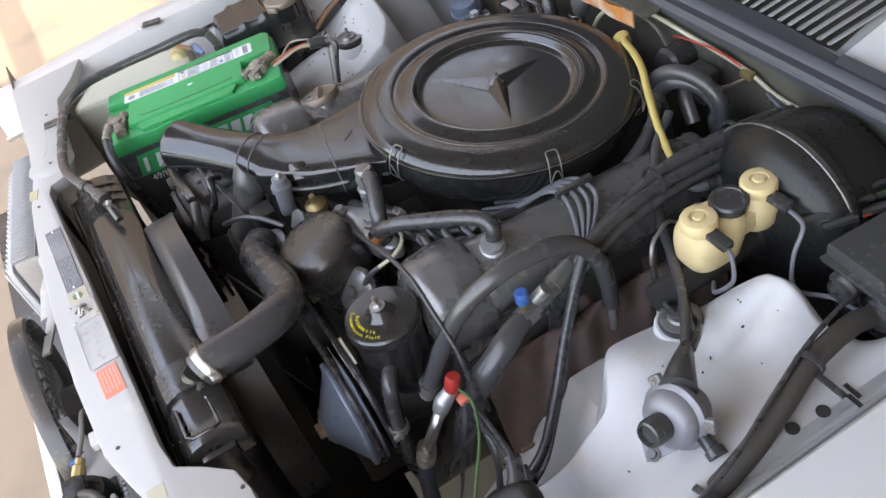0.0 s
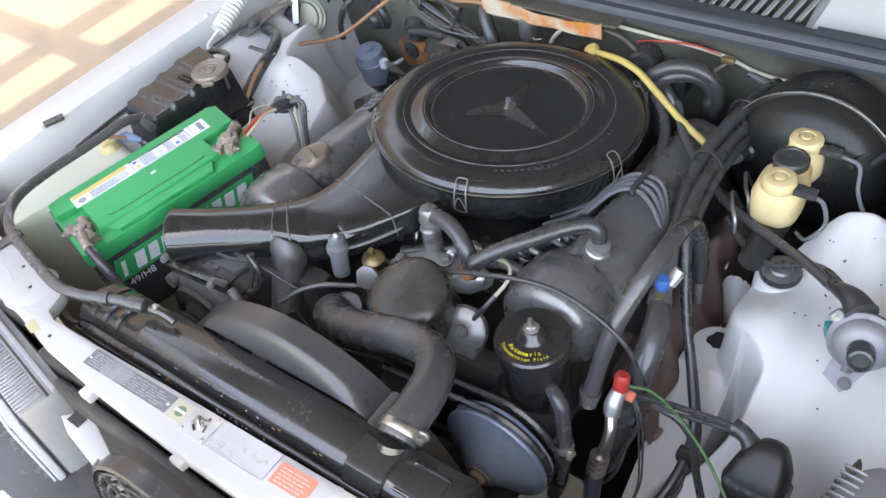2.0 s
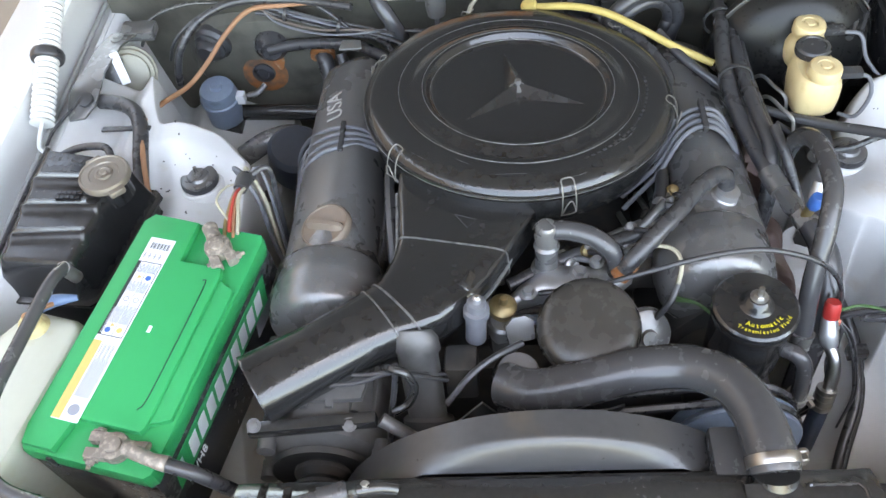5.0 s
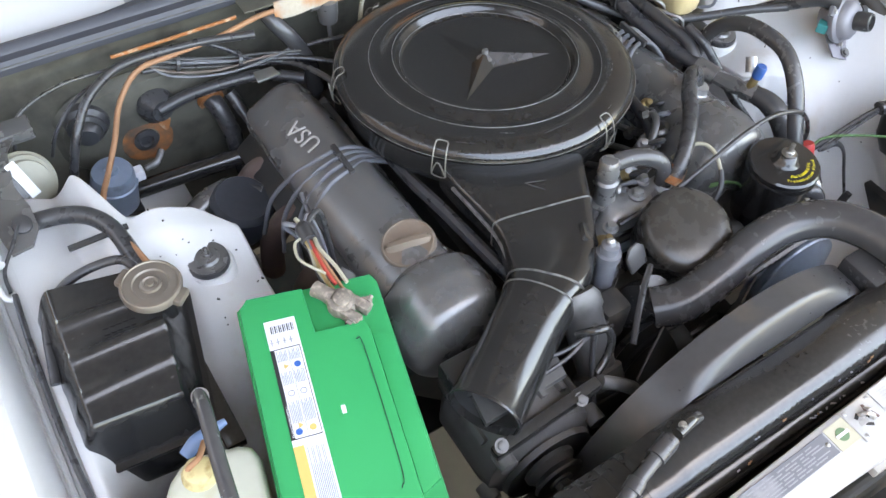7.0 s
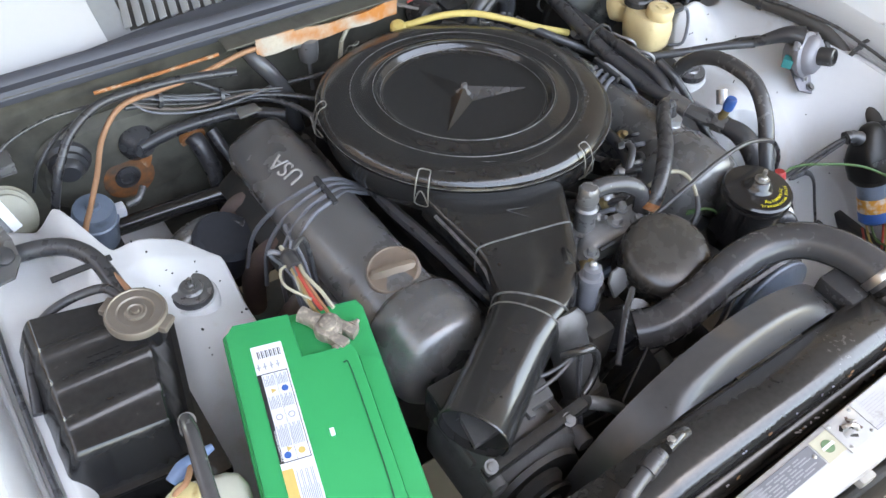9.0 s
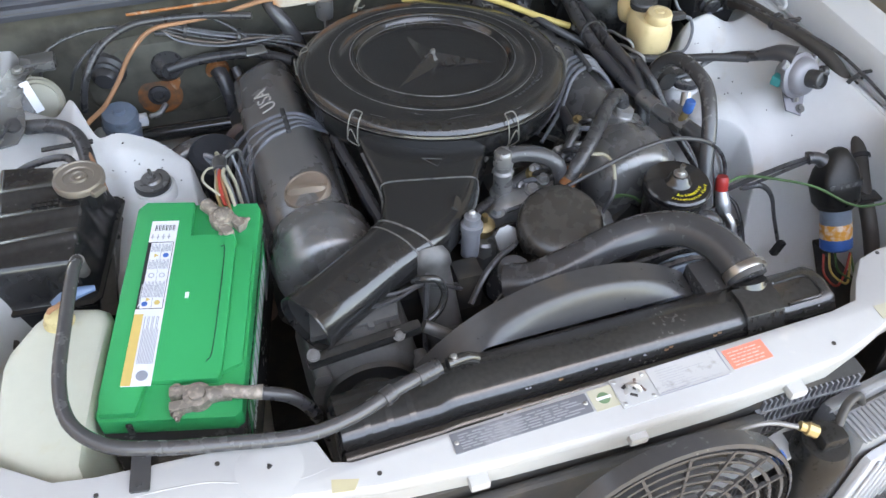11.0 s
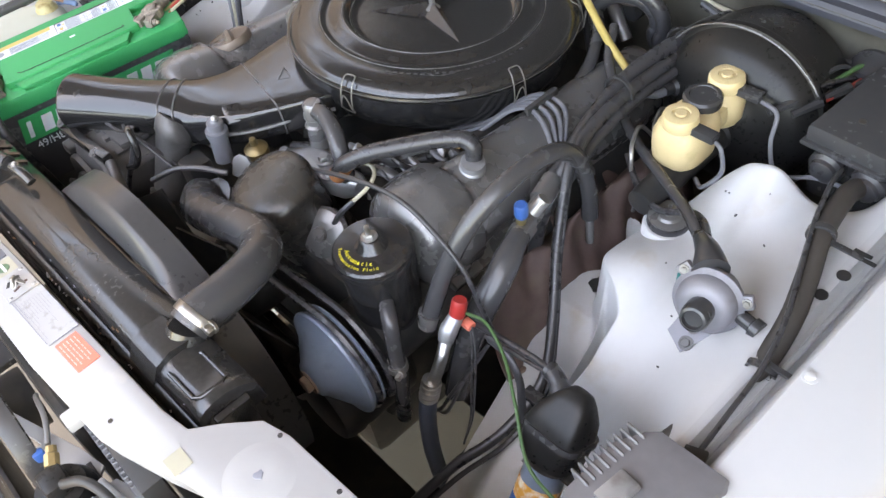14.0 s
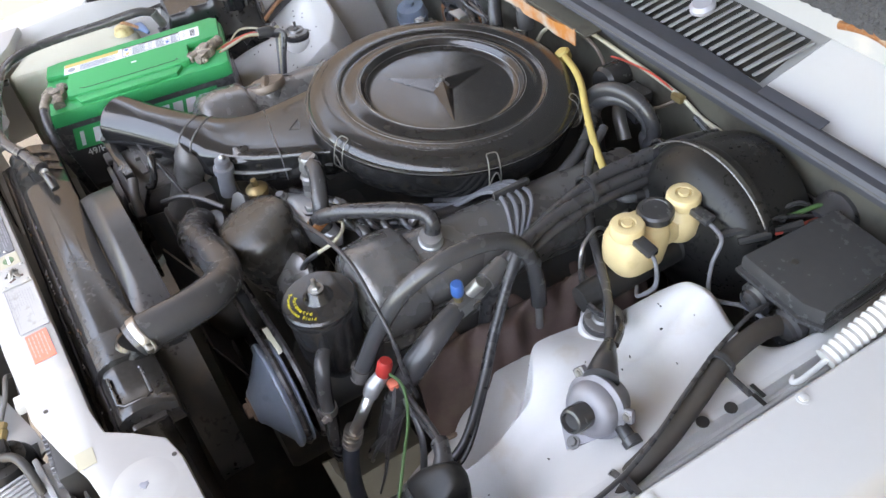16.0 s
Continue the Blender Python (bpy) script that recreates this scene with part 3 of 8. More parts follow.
# ---- stickers and plates on the front panel ----
plate = thing("data_plate", (-0.124, -0.741, 0.902), "grey metal data plate riveted to the front panel", "plate")
PM = Matrix.Translation((-0.124, -0.7425, 0.9025)) @ Matrix.Rotation(radians(2.0), 4, "Z")
part("plate", box((-0.087, -0.0135, 0), (0.087, 0.0135, 0.0012), 0.0004, m=PM, segs=1), PLATE, plate)
bm = bmesh.new()
rng = random.Random(4)
for r in range(6):
    x = -0.078
    while x < 0.06:
        w = rng.uniform(0.006, 0.022)
        box((x, -0.010 + r * 0.0036, 0.0012), (min(x + w, 0.078), -0.0085 + r * 0.0036, 0.0016), 0, bm, PM)
        x += w + rng.uniform(0.002, 0.006)
part("print", bm, FADED, plate, "pale unreadable lines of print", smooth=False)
for x in (-0.082, 0.082):
    part("rivet", lathe([(0, 0), (0.003, 0), (0.002, 0.0015), (0, 0.002)], PM @ Vector((x, 0.0, 0.0012)), sides=10), ZINC, plate)
badge = thing("round_sticker", (-0.018, -0.738, 0.902), "cream sticker with a green disc on the front panel", "sticker")
SM = Matrix.Translation((-0.018, -0.739, 0.9025)) @ Matrix.Rotation(radians(2), 4, "Z")
part("paper", box((-0.016, -0.015, 0), (0.016, 0.015, 0.0006), 0, m=SM), PALECREAM, badge, smooth=False)
part("disc", lathe([(0, 0), (0.0080, 0), (0.0080, 0.0005), (0, 0.0005)], SM @ Vector((0, 0, 0.0007)), sides=24), surface("faded_green_print", (0.10, 0.17, 0.09), 0.5, vary=0.2), badge, "green printed disc")
part("bar", box((-0.0095, -0.0018, 0.0013), (0.0095, 0.0018, 0.0018), 0, m=SM), PAPER, badge)
latch = thing("bonnet_latch", (0.020, -0.738, 0.902), "white latch plate with a dirty keyhole", "latch")
LM = Matrix.Translation((0.022, -0.7385, 0.9022)) @ Matrix.Rotation(radians(2), 4, "Z")
part("plate", box((-0.024, -0.021, 0), (0.024, 0.021, 0.0025), 0.001, m=LM), WHITE, latch)
for k, (x, y, w, h, a) in enumerate(((-0.010, 0.006, 0.006, 0.003, 30), (0.006, 0.009, 0.003, 0.006, -20), (-0.004, -0.008, 0.008, 0.0025, -35), (0.011, -0.003, 0.0025, 0.007, 15), (0.001, 0.001, 0.004, 0.004, 50))):
    part("catch_slot", box((-0.6 * w, -0.7 * h, 0.0024), (0.6 * w, 0.7 * h, 0.0032), 0, m=LM @ Matrix.Translation((x, y, 0)) @ Matrix.Rotation(radians(a), 4, "Z")), (SOOT, BROWN)[k % 2], latch, "dark greasy slot", smooth=False)
for x, y, a, b in ((-0.004, 0.004, 20, 40), (0.004, -0.002, -40, 35), (0.007, 0.006, 70, 50), (-0.009, -0.003, -10, -40)):
    part("bent_tongue", box((-0.006, -0.003, 0.0), (0.006, 0.003, 0.0014), 0.0004, m=LM @ Matrix.Translation((x, y, 0.005)) @ Matrix.Rotation(radians(a), 4, "Z") @ Matrix.Rotation(radians(b), 4, "Y")), WHITE, latch)
part("catch_hook", tube([LM @ Vector(p) for p in ((-0.006, 0.006, 0.002), (-0.002, 0.002, 0.010), (0.004, -0.003, 0.008), (0.005, -0.006, 0.003))], 0.0025, 8), CHROME, latch)
for x, y in ((-0.019, -0.016), (0.019, -0.016), (-0.019, 0.016), (0.019, 0.016)):
    part("screw", lathe([(0, 0), (0.003, 0), (0.002, 0.001), (0, 0.0012)], LM @ Vector((x, y, 0.0026)), sides=8), ZINC, latch)
leaf = thing("paper_label", (0.098, -0.734, 0.902), "worn white paper label on the front panel", "sticker")
WM = Matrix.Translation((0.099, -0.7345, 0.9025)) @ Matrix.Rotation(radians(2), 4, "Z")
part("paper", box((-0.050, -0.020, 0), (0.050, 0.020, 0.0006), 0, m=WM), surface("worn_label_paper", (0.40, 0.40, 0.395), 0.5, vary=0.06, blotch=40, second=(0.25, 0.24, 0.22), amount=0.25, bump=0.05), leaf, smooth=False)
bm = bmesh.new()
for r in range(9):
    box((-0.040, -0.016 + r * 0.0036, 0.0006), (rng.uniform(-0.01, 0.040), -0.0155 + r * 0.0036, 0.0009), 0, bm, WM)
part("print", bm, PALEINK, leaf, "faint unreadable lines of print", smooth=False)
bm = bmesh.new()
for e in (((-0.050, -0.0206), (0.046, -0.0198)), ((0.0, 0.0196), (0.05, 0.0204)), ((0.0494, -0.016), (0.0504, 0.02)), ((-0.048, -0.0176), (-0.01, -0.0170))):
    box((*e[0], 0.0005), (*e[1], 0.0011), 0, bm, WM)
part("torn_edge", bm, GREYINK, leaf, "dirty torn edge", smooth=False)
warn = thing("red_sticker", (0.184, -0.733, 0.902), "faded red warning sticker on the front panel", "sticker")
RM = Matrix.Translation((0.184, -0.7325, 0.9025)) @ Matrix.Rotation(radians(3), 4, "Z")
part("paper", box((-0.029, -0.0145, 0), (0.029, 0.0145, 0.0006), 0, m=RM), ORANGE, warn, smooth=False)
bm = bmesh.new()
for r in range(5):
    x = -0.024
    while x < 0.018:
        w = rng.uniform(0.004, 0.010)
        box((x, -0.011 + r * 0.0048, 0.0006), (x + w, -0.0096 + r * 0.0048, 0.0009), 0, bm, RM)
        x += w + 0.002
part("print", bm, FADEDRED, warn, "pale unreadable lines of print", smooth=False)
solo("tape_scrap", box((0.387, -0.735, 0.9024), (0.413, -0.713, 0.903), 0), PALECREAM, (0.400, -0.724, 0.902), "scrap of yellowed tape on the front panel", "tape", smooth=False)

# ---- engine ----
engine = thing("engine", (0, -0.05, 0.30), "grey V8 engine with alloy valve covers", "engine")
part("engine_block", box((-0.17, -0.38, 0.30), (0.17, 0.27, 0.70), 0.02), SOOT, engine, "greasy black engine block")
part("oil_sump", box((-0.15, -0.42, 0.17), (0.15, 0.25, 0.32), 0.03), SOOT, engine)
for s in (-1, 1):
    m = Matrix.Translation((s * 0.24, -0.05, 0.66)) @ Matrix.Rotation(s * radians(38), 4, "Y")
    part("cylinder_head", box((-0.075, -0.29, -0.14), (0.075, 0.26, 0.10), 0.012, m=m), SOOT, engine)
SLOPE = 0.085


def cover(s, y0, y1):
    """A valve cover: a long rounded casting with a round bulge at its front."""
    up = Vector((s * math.sin(radians(26)), 0, math.cos(radians(26))))
    side = Vector((math.cos(radians(26)), 0, -s * math.sin(radians(26))))
    rings = []
    for t, k in ((0.0, 0.9), (0.02, 1.0), (0.25, 1.0), (0.5, 1.0), (0.75, 1.0), (0.95, 0.99), (0.985, 0.94), (1.0, 0.8)):
        y = y0 + (y1 - y0) * t
        rings.append(oval((s * 0.276, y, 0.798 - SLOPE * (y + 0.25)), side, up, 0.122 * k, 0.118 * k, 2.9, 36))
    bm = loft(rings)
    # seam ring and domed front
    lathe([(0, 0.070), (0.0640, 0.066), (0.0665, 0.058), (0.0675, 0.046), (0.072, 0.040), (0.078, 0.035), (0.0812, 0.028), (0.0815, 0.006), (0.0828, 0.002), (0.0828, -0.010), (0.0812, -0.016), (0.0800, -0.034), (0.077, -0.045), (0.071, -0.053), (0.060, -0.059), (0.040, -0.064), (0, -0.066)], (s * 0.272 - 0.008 * (s > 0), y0 - 0.018 + 0.036 * (s > 0), 0.794 - 0.004 * (s > 0)), (0, 1, -0.05), 44, bm)
    c = part("valve_cover", bm, ALLOY, engine, "grey cast alloy valve cover")
    # flange below the cover
    m = Matrix.Translation((s * 0.262, (y0 + y1) / 2, 0.737)) @ Matrix.Rotation(s * radians(26), 4, "Y") @ Matrix.Rotation(-SLOPE, 4, "X")
    part("cover_flange", box((-0.072, -0.255, -0.012), (0.072, 0.245, 0.006), 0.005, m=m), ALLOY, engine)
    return c


cover(-1, -0.295, 0.19), cover(1, -0.285, 0.20)
cap_axis = (-0.30, -0.04, 1)
CAP = (-0.2745, -0.231, 0.8510)
part("filler_neck", lathe([(0, -0.03), (0.040, -0.03), (0.037, -0.016), (0.0345, -0.006), (0.033, -0.002), (0, -0.002)], CAP, cap_axis, 40), ALLOY, engine, "cast neck under the filler cap")
bm = lathe([(0, -0.004), (0.035, -0.004), (0.0375, -0.002), (0.0382, 0.002), (0.0378, 0.008), (0.0362, 0.0112), (0.0345, 0.0118), (0.0335, 0.0100), (0.031, 0.0092), (0, 0.0085)], CAP, cap_axis, 48)
fr = frame_of(CAP, cap_axis, 62)
loft([[fr @ Vector((x, -w, 0.0075)), fr @ Vector((x, -0.35 * w, h)), fr @ Vector((x, 0.35 * w, h)), fr @ Vector((x, w, 0.0075))] for x, w, h in ((-0.033, 0.004, 0.010), (-0.028, 0.0085, 0.0155), (-0.010, 0.0095, 0.018), (0.010, 0.0095, 0.018), (0.028, 0.0085, 0.0155), (0.033, 0.004, 0.010))], bm)
part("oil_filler_cap", bm, surface("stained_filler_cap", (0.20, 0.155, 0.12), 0.45, metal=0.3, vary=0.35, blotch=25, bump=0.1), engine, "dull grey oil filler cap with a grip bar")
bm = lathe([(0, -0.02), (0.024, -0.02), (0.024, -0.004), (0.019, 0.0), (0.019, 0.008), (0.017, 0.010), (0.017, 0.020), (0, 0.022)], (0.281, -0.193, 0.848), (0.25, 0, 1), 24)
part("breather_neck", bm, ALU, engine, "aluminium breather neck on the valve cover")
words("USA", 0.040, Matrix.Translation((-0.296, 0.045, 0.8335)) @ Matrix.Rotation(radians(-20), 4, "Y") @ Matrix.Rotation(-SLOPE, 4, "X") @ Matrix.Rotation(radians(100), 4, "Z"), surface("chalk_scrawl", (0.42, 0.41, 0.39), 0.8, vary=0.3, grain=300), "chalk_letters", engine, "letters scratched on the valve cover", 0.0006)
part("lifting_eye", slab([(-0.02, -0.012), (0.02, -0.010), (0.016, 0.012), (-0.016, 0.014)], 0.0, 0.004, 0.001, m=Matrix.Translation((-0.285, 0.20, 0.832))), ZINC, engine)
# intake and injection castings under the air cleaner
part("intake_manifold", box((-0.165, -0.24, 0.66), (0.175, 0.22, 0.735), 0.02), SOOT, engine, "sooty intake manifold")
part("thermostat_housing", loft([oval((x, y, z), (0.3, 1, 0), (0, 0, 1), w, h, 2.6, 24) for x, y, z, w, h in ((-0.02, -0.325, 0.795, 0.02, 0.02), (-0.01, -0.322, 0.798, 0.035, 0.035), (0.03, -0.300, 0.802, 0.055, 0.045), (0.09, -0.305, 0.802, 0.055, 0.045), (0.13, -0.30, 0.808, 0.045, 0.045), (0.15, -0.295, 0.812, 0.02, 0.025))]), ALU, engine, "bright cast aluminium thermostat housing")
for x, y, z, r in ((0.075, -0.302, 0.826, 0.009), (0.105, -0.318, 0.826, 0.008), (0.005, -0.328, 0.818, 0.008), (0.10, -0.285, 0.828, 0.007)):
    part("housing_bolt", bolt((x, y, z), r=r, h=0.012), ALU, engine)
bm = lathe([(0, 0), (0.022, 0), (0.022, 0.006), (0.016, 0.010), (0.0155, 0.045), (0.018, 0.048), (0.0145, 0.052), (0.0145, 0.060), (0.0165, 0.062), (0.0165, 0.068), (0.0150, 0.072), (0.0155, 0.082), (0.012, 0.087), (0, 0.088)], (0.033, -0.280, 0.810), (-0.02, 0.1, 1), 24)
part("air_valve", bm, ALLOY, engine, "grey ribbed air valve")
part("valve_hose", tube([(0.036, -0.271, 0.883), (0.062, -0.274, 0.886), (0.092, -0.283, 0.882), (0.115, -0.294, 0.868), (0.125, -0.30, 0.842), (0.126, -0.301, 0.815)], 0.0135, 16), HOSE, engine, "short grey rubber hose")
for k, (x, y) in enumerate(((-0.10, -0.20), (-0.05, -0.215), (0.06, -0.235), (0.10, -0.225), (0.15, -0.20), (0.18, -0.16))):
    part("injector_pipe", tube([(x, y + 0.06, 0.76), (x + 0.006, y, 0.790), (x + 0.012, y - 0.03, 0.782), (x + 0.02, y - 0.045, 0.75)], 0.005, 8), ZINC, engine)
    part("injector_nut", lathe([(0, 0), (0.010, 0), (0.010, 0.014), (0.006, 0.018), (0, 0.018)], (x + 0.006, y - 0.004, 0.780), (0.1, -0.4, 1), 6), (BRASS, ZINC, SOOT)[k % 3], engine)
for pts, r in (([(0.14, -0.245, 0.80), (0.17, -0.225, 0.835), (0.195, -0.20, 0.845), (0.205, -0.17, 0.82)], 0.006), ([(0.09, -0.235, 0.795), (0.13, -0.23, 0.82), (0.17, -0.21, 0.82)], 0.007), ([(0.19, -0.235, 0.79), (0.21, -0.215, 0.83), (0.215, -0.19, 0.815)], 0.004), ([(0.11, -0.26, 0.80), (0.15, -0.25, 0.81), (0.19, -0.24, 0.79)], 0.009)):
    part("fuel_pipe", tube(pts, r, 10), ALLOY, engine)
for x, y, z in ((0.135, -0.235, 0.806), (0.168, -0.222, 0.812), (0.195, -0.18, 0.826)):
    part("pipe_union", lathe([(0, 0), (0.011, 0), (0.011, 0.010), (0.008, 0.012), (0.008, 0.020), (0, 0.020)], (x, y, z), (0.5, -0.4, 0.5), 6), ALU, engine)
rng = random.Random(21)
for k in range(16):
    t = k / 15
    x, y = 0.055 + 0.165 * t, -0.262 + 0.105 * t * t
    z = 0.800 + rng.uniform(-0.006, 0.030)
    way = (rng.uniform(-0.5, 0.5), rng.uniform(-0.9, -0.1), rng.uniform(0.4, 1.0))
    metal = (ALU, ZINC, BRASS, ALLOY, SOOT)[rng.randrange(5)]
    part("fitting", lathe([(0, -0.012), (0.0075, -0.012), (0.0075, -0.002), (0.010, 0.0), (0.010, 0.007), (0.006, 0.009), (0.005, 0.017), (0, 0.018)], (x, y + rng.uniform(-0.012, 0.012), z), way, (6, 14)[k % 2]), metal, engine)
    if k % 2:
        part("small_hose", tube([(x, y, z), (x + rng.uniform(0.005, 0.02), y - 0.018, z + 0.018), (x + 0.03, y - 0.012, z + 0.006), (x + 0.04, y + 0.02, z - 0.03)], rng.uniform(0.003, 0.0055), 8), (RUBBER, WIREGREY, ALLOY)[k % 3], engine)
part("dark_casting", box((0.02, -0.27, 0.74), (0.22, -0.20, 0.79), 0.012), SOOT, engine)
# front cover and pumps
part("front_cover", box((-0.22, -0.41, 0.40), (0.24, -0.365, 0.76), 0.02), SOOT, engine, "black greasy timing cover")
part("sensor", lathe([(0, -0.075), (0.014, -0.075), (0.014, -0.03), (0.017, -0.028), (0.017, -0.018), (0.0125, -0.016), (0.0125, -0.004), (0.007, -0.002), (0.004, 0.004), (0, 0.005)], (-0.061, -0.388, 0.893), (0.05, 0.1, 1), 20), WIREGREY, engine, "grey ribbed temperature sensor")
part("sensor_tip", lathe([(0, 0), (0.0055, 0), (0.0055, 0.006), (0.003, 0.009), (0, 0.009)], (-0.061, -0.3875, 0.890), (0.05, 0.1, 1), 10), ZINC, engine, "plated sensor terminal")
part("brass_sender", lathe([(0, -0.035), (0.013, -0.035), (0.018, -0.026), (0.019, -0.014), (0.013, -0.008), (0.006, -0.006), (0.005, 0.006), (0, 0.007)], (-0.028, -0.356, 0.846), (0.05, -0.05, 1), 20), BRASS, engine, "brass sender with a terminal")
bm = lathe([(0, -0.07), (0.022, -0.07), (0.022, 0.0), (0.018, 0.004), (0, 0.004)], (-0.028, -0.365, 0.81), (0, 0, 1), 20)
part("sender_body", bm, ALLOY, engine)
part("lifting_lug", slab([(-0.017, -0.006), (0.017, -0.006), (0.019, 0.020), (0.008, 0.030), (-0.008, 0.030), (-0.019, 0.020)], 0, 0.005, 0.001, m=frame_of((-0.006, -0.398, 0.823), (0.2, -0.8, 0.5))), ALLOY, engine, "grey lifting lug")
part("coolant_neck", loft([oval((-0.137 + 0.01 * t, -0.435 - 0.055 * t, 0.845 - 0.10 * t), (1, 0, 0), (0, -0.5, 0.6), w, h, 2.6, 24) for t, w, h in ((-0.3, 0.044, 0.044), (-0.2, 0.058, 0.054), (-0.05, 0.060, 0.056), (0.0, 0.052, 0.052), (0.8, 0.050, 0.050), (0.84, 0.066, 0.060), (1.05, 0.066, 0.060), (1.08, 0.060, 0.054))]), CASTING, engine, "grey cast coolant neck")
part("choke_body", box((-0.105, -0.455, 0.76), (-0.062, -0.415, 0.835), 0.008), SOOT, engine)
part("hose_stub", lathe([(0, -0.03), (0.030, -0.03), (0.031, 0.01), (0.028, 0.02), (0.028, 0.045), (0, 0.045)], (-0.015, -0.43, 0.775), (0.1, -0.5, 1), 24), HOSE, engine)
part("vacuum_pipe", tube([(-0.10, -0.50, 0.83), (-0.07, -0.47, 0.848), (-0.04, -0.445, 0.850), (-0.005, -0.42, 0.842)], 0.0045, 8), RUBBER, engine)
part("vacuum_unit", lathe([(0, -0.026), (0.022, -0.026), (0.035, -0.010), (0.039, 0.0), (0.036, 0.008), (0.022, 0.014), (0.012, 0.015), (0.010, 0.020), (0, 0.020)], (0.157, -0.376, 0.788), (0.30, -0.75, 0.6), 28), ALLOY, engine, "grey round vacuum unit")
part("vacuum_bracket", box((0.14, -0.40, 0.70), (0.19, -0.365, 0.765), 0.01), ALLOY, engine)
# pulleys and belts
PUL = Vector((0.275, -0.478, 0.692))
part("steering_pulley", lathe([(0, 0.046), (0.020, 0.046), (0.027, 0.043), (0.031, 0.038), (0.072, 0.010), (0.078, 0.008), (0.0845, 0.007), (0.0860, 0.004), (0.0850, 0.000), (0.076, -0.008), (0.085, -0.015), (0.084, -0.018), (0, -0.018)], PUL, (0, -1, 0.02), 64), STEELBLUE, engine, "blue-grey cone-shaped steering pump pulley")
part("pulley_bolt", bolt(PUL + Vector((0, -0.045, 0)), (0, -1, 0.02), r=0.013, h=0.012), PEEL, engine, "brown rusty pulley bolt")
fan = Vector((0.02, -0.47, 0.66))
part("fan_hub", lathe([(0, 0.05), (0.035, 0.05), (0.055, 0.03), (0.06, 0.0), (0.06, -0.03), (0, -0.03)], fan, (0, -1, 0), 28), SOOT, engine)
for k in range(7):
    a = 2 * math.pi * k / 7 + 0.35
    d, q = Vector((math.cos(a), 0, math.sin(a))), Vector((-math.sin(a), 0, math.cos(a)))
    bm = loft([[fan + d * r + q * w + Vector((0, -0.045 + tilt, 0)) for w, tilt in ((-h, 0.012), (h, -0.018), (h, -0.021), (-h, 0.009))] for r, h in ((0.045, 0.025), (0.12, 0.034), (0.195, 0.036))])
    part("fan_blade", bm, SOOT, engine)
for off in (0.0, 0.024):
    a0, pts = Vector((fan.x, -0.470 + off, fan.z)), []
    d = (PUL - a0)
    d.y = 0
    ang = math.atan2(d.z, d.x)
    r0, r1 = 0.075, 0.083
    for k in range(13):
        b = ang + radians(90) + radians(180) * k / 12
        pts.append(a0 + Vector((r0 * math.cos(b), 0, r0 * math.sin(b))))
    for k in range(13):
        b = ang - radians(90) + radians(180) * k / 12
        pts.append(Vector((PUL.x, a0.y, PUL.z)) + Vector((r1 * math.cos(b), 0, r1 * math.sin(b))))
    part("drive_belt", tube(pts + [pts[0]], 0.0055, 6, straight=True, caps=False), RUBBER, engine, "worn black drive belt")
part("steering_pump", lathe([(0, -0.14), (0.05, -0.14), (0.06, -0.12), (0.06, -0.02), (0.04, -0.005), (0, -0.005)], PUL + Vector((0, 0.035, 0)), (0, -1, 0.0), 28), SOOT, engine)
part("compressor", lathe([(0, 0), (0.075, 0), (0.08, 0.01), (0.08, 0.14), (0.07, 0.15), (0, 0.15)], (0.19, -0.50, 0.52), (0, 1, 0), 32), SOOT, engine)
part("crank_pulley", lathe([(0, 0.03), (0.05, 0.03), (0.09, 0.02), (0.095, 0.0), (0.09, -0.02), (0, -0.02)], (0.02, -0.47, 0.46), (0, -1, 0), 36), SOOT, engine)
# exhaust manifold with heat shield on the driver's side
def shield(u, v):
    puff = 0.010 * math.sin(31 * u + 2.0 * v) * math.sin(5.2 * v + 9 * u) + 0.006 * math.sin(67 * u - 4 * v) + 0.004 * math.sin(112 * u + 7 * v)
    return (0.372 + 0.055 * v + 0.7 * puff * (1 - 0.4 * v), u, 0.708 + 0.02 * math.cos(3 * v) - 0.085 * v * v + puff - 0.020 * math.sin(22 * u + 1) * max(0.0, v))


part("heat_shield", sheet(shield, span(-0.30, 0.12, 110), span(-0.6, 1.0, 40), 0.002), BROWN, engine, "burnt brown crumpled heat blanket")
part("shield_gasket", tube([shield(y, 0.98) for y in span(-0.29, 0.11, 50)], 0.0065, 8, flat=0.7), surface("woven_heat_cord", (0.26, 0.19, 0.15), 0.85, vary=0.5, grain=300, bump=0.8), engine, "frayed tan welt on the blanket's edge")
for s in (-1, 1):
    for y in (-0.22, -0.10, 0.02, 0.14):
        part("exhaust_pipe", tube([(s * 0.30, y, 0.70), (s * 0.345, y + 0.01, 0.685), (s * 0.37, y + 0.03, 0.62), (s * 0.37, y + 0.05, 0.52)], 0.021, 12), BROWN, engine, "burnt brown exhaust pipe")

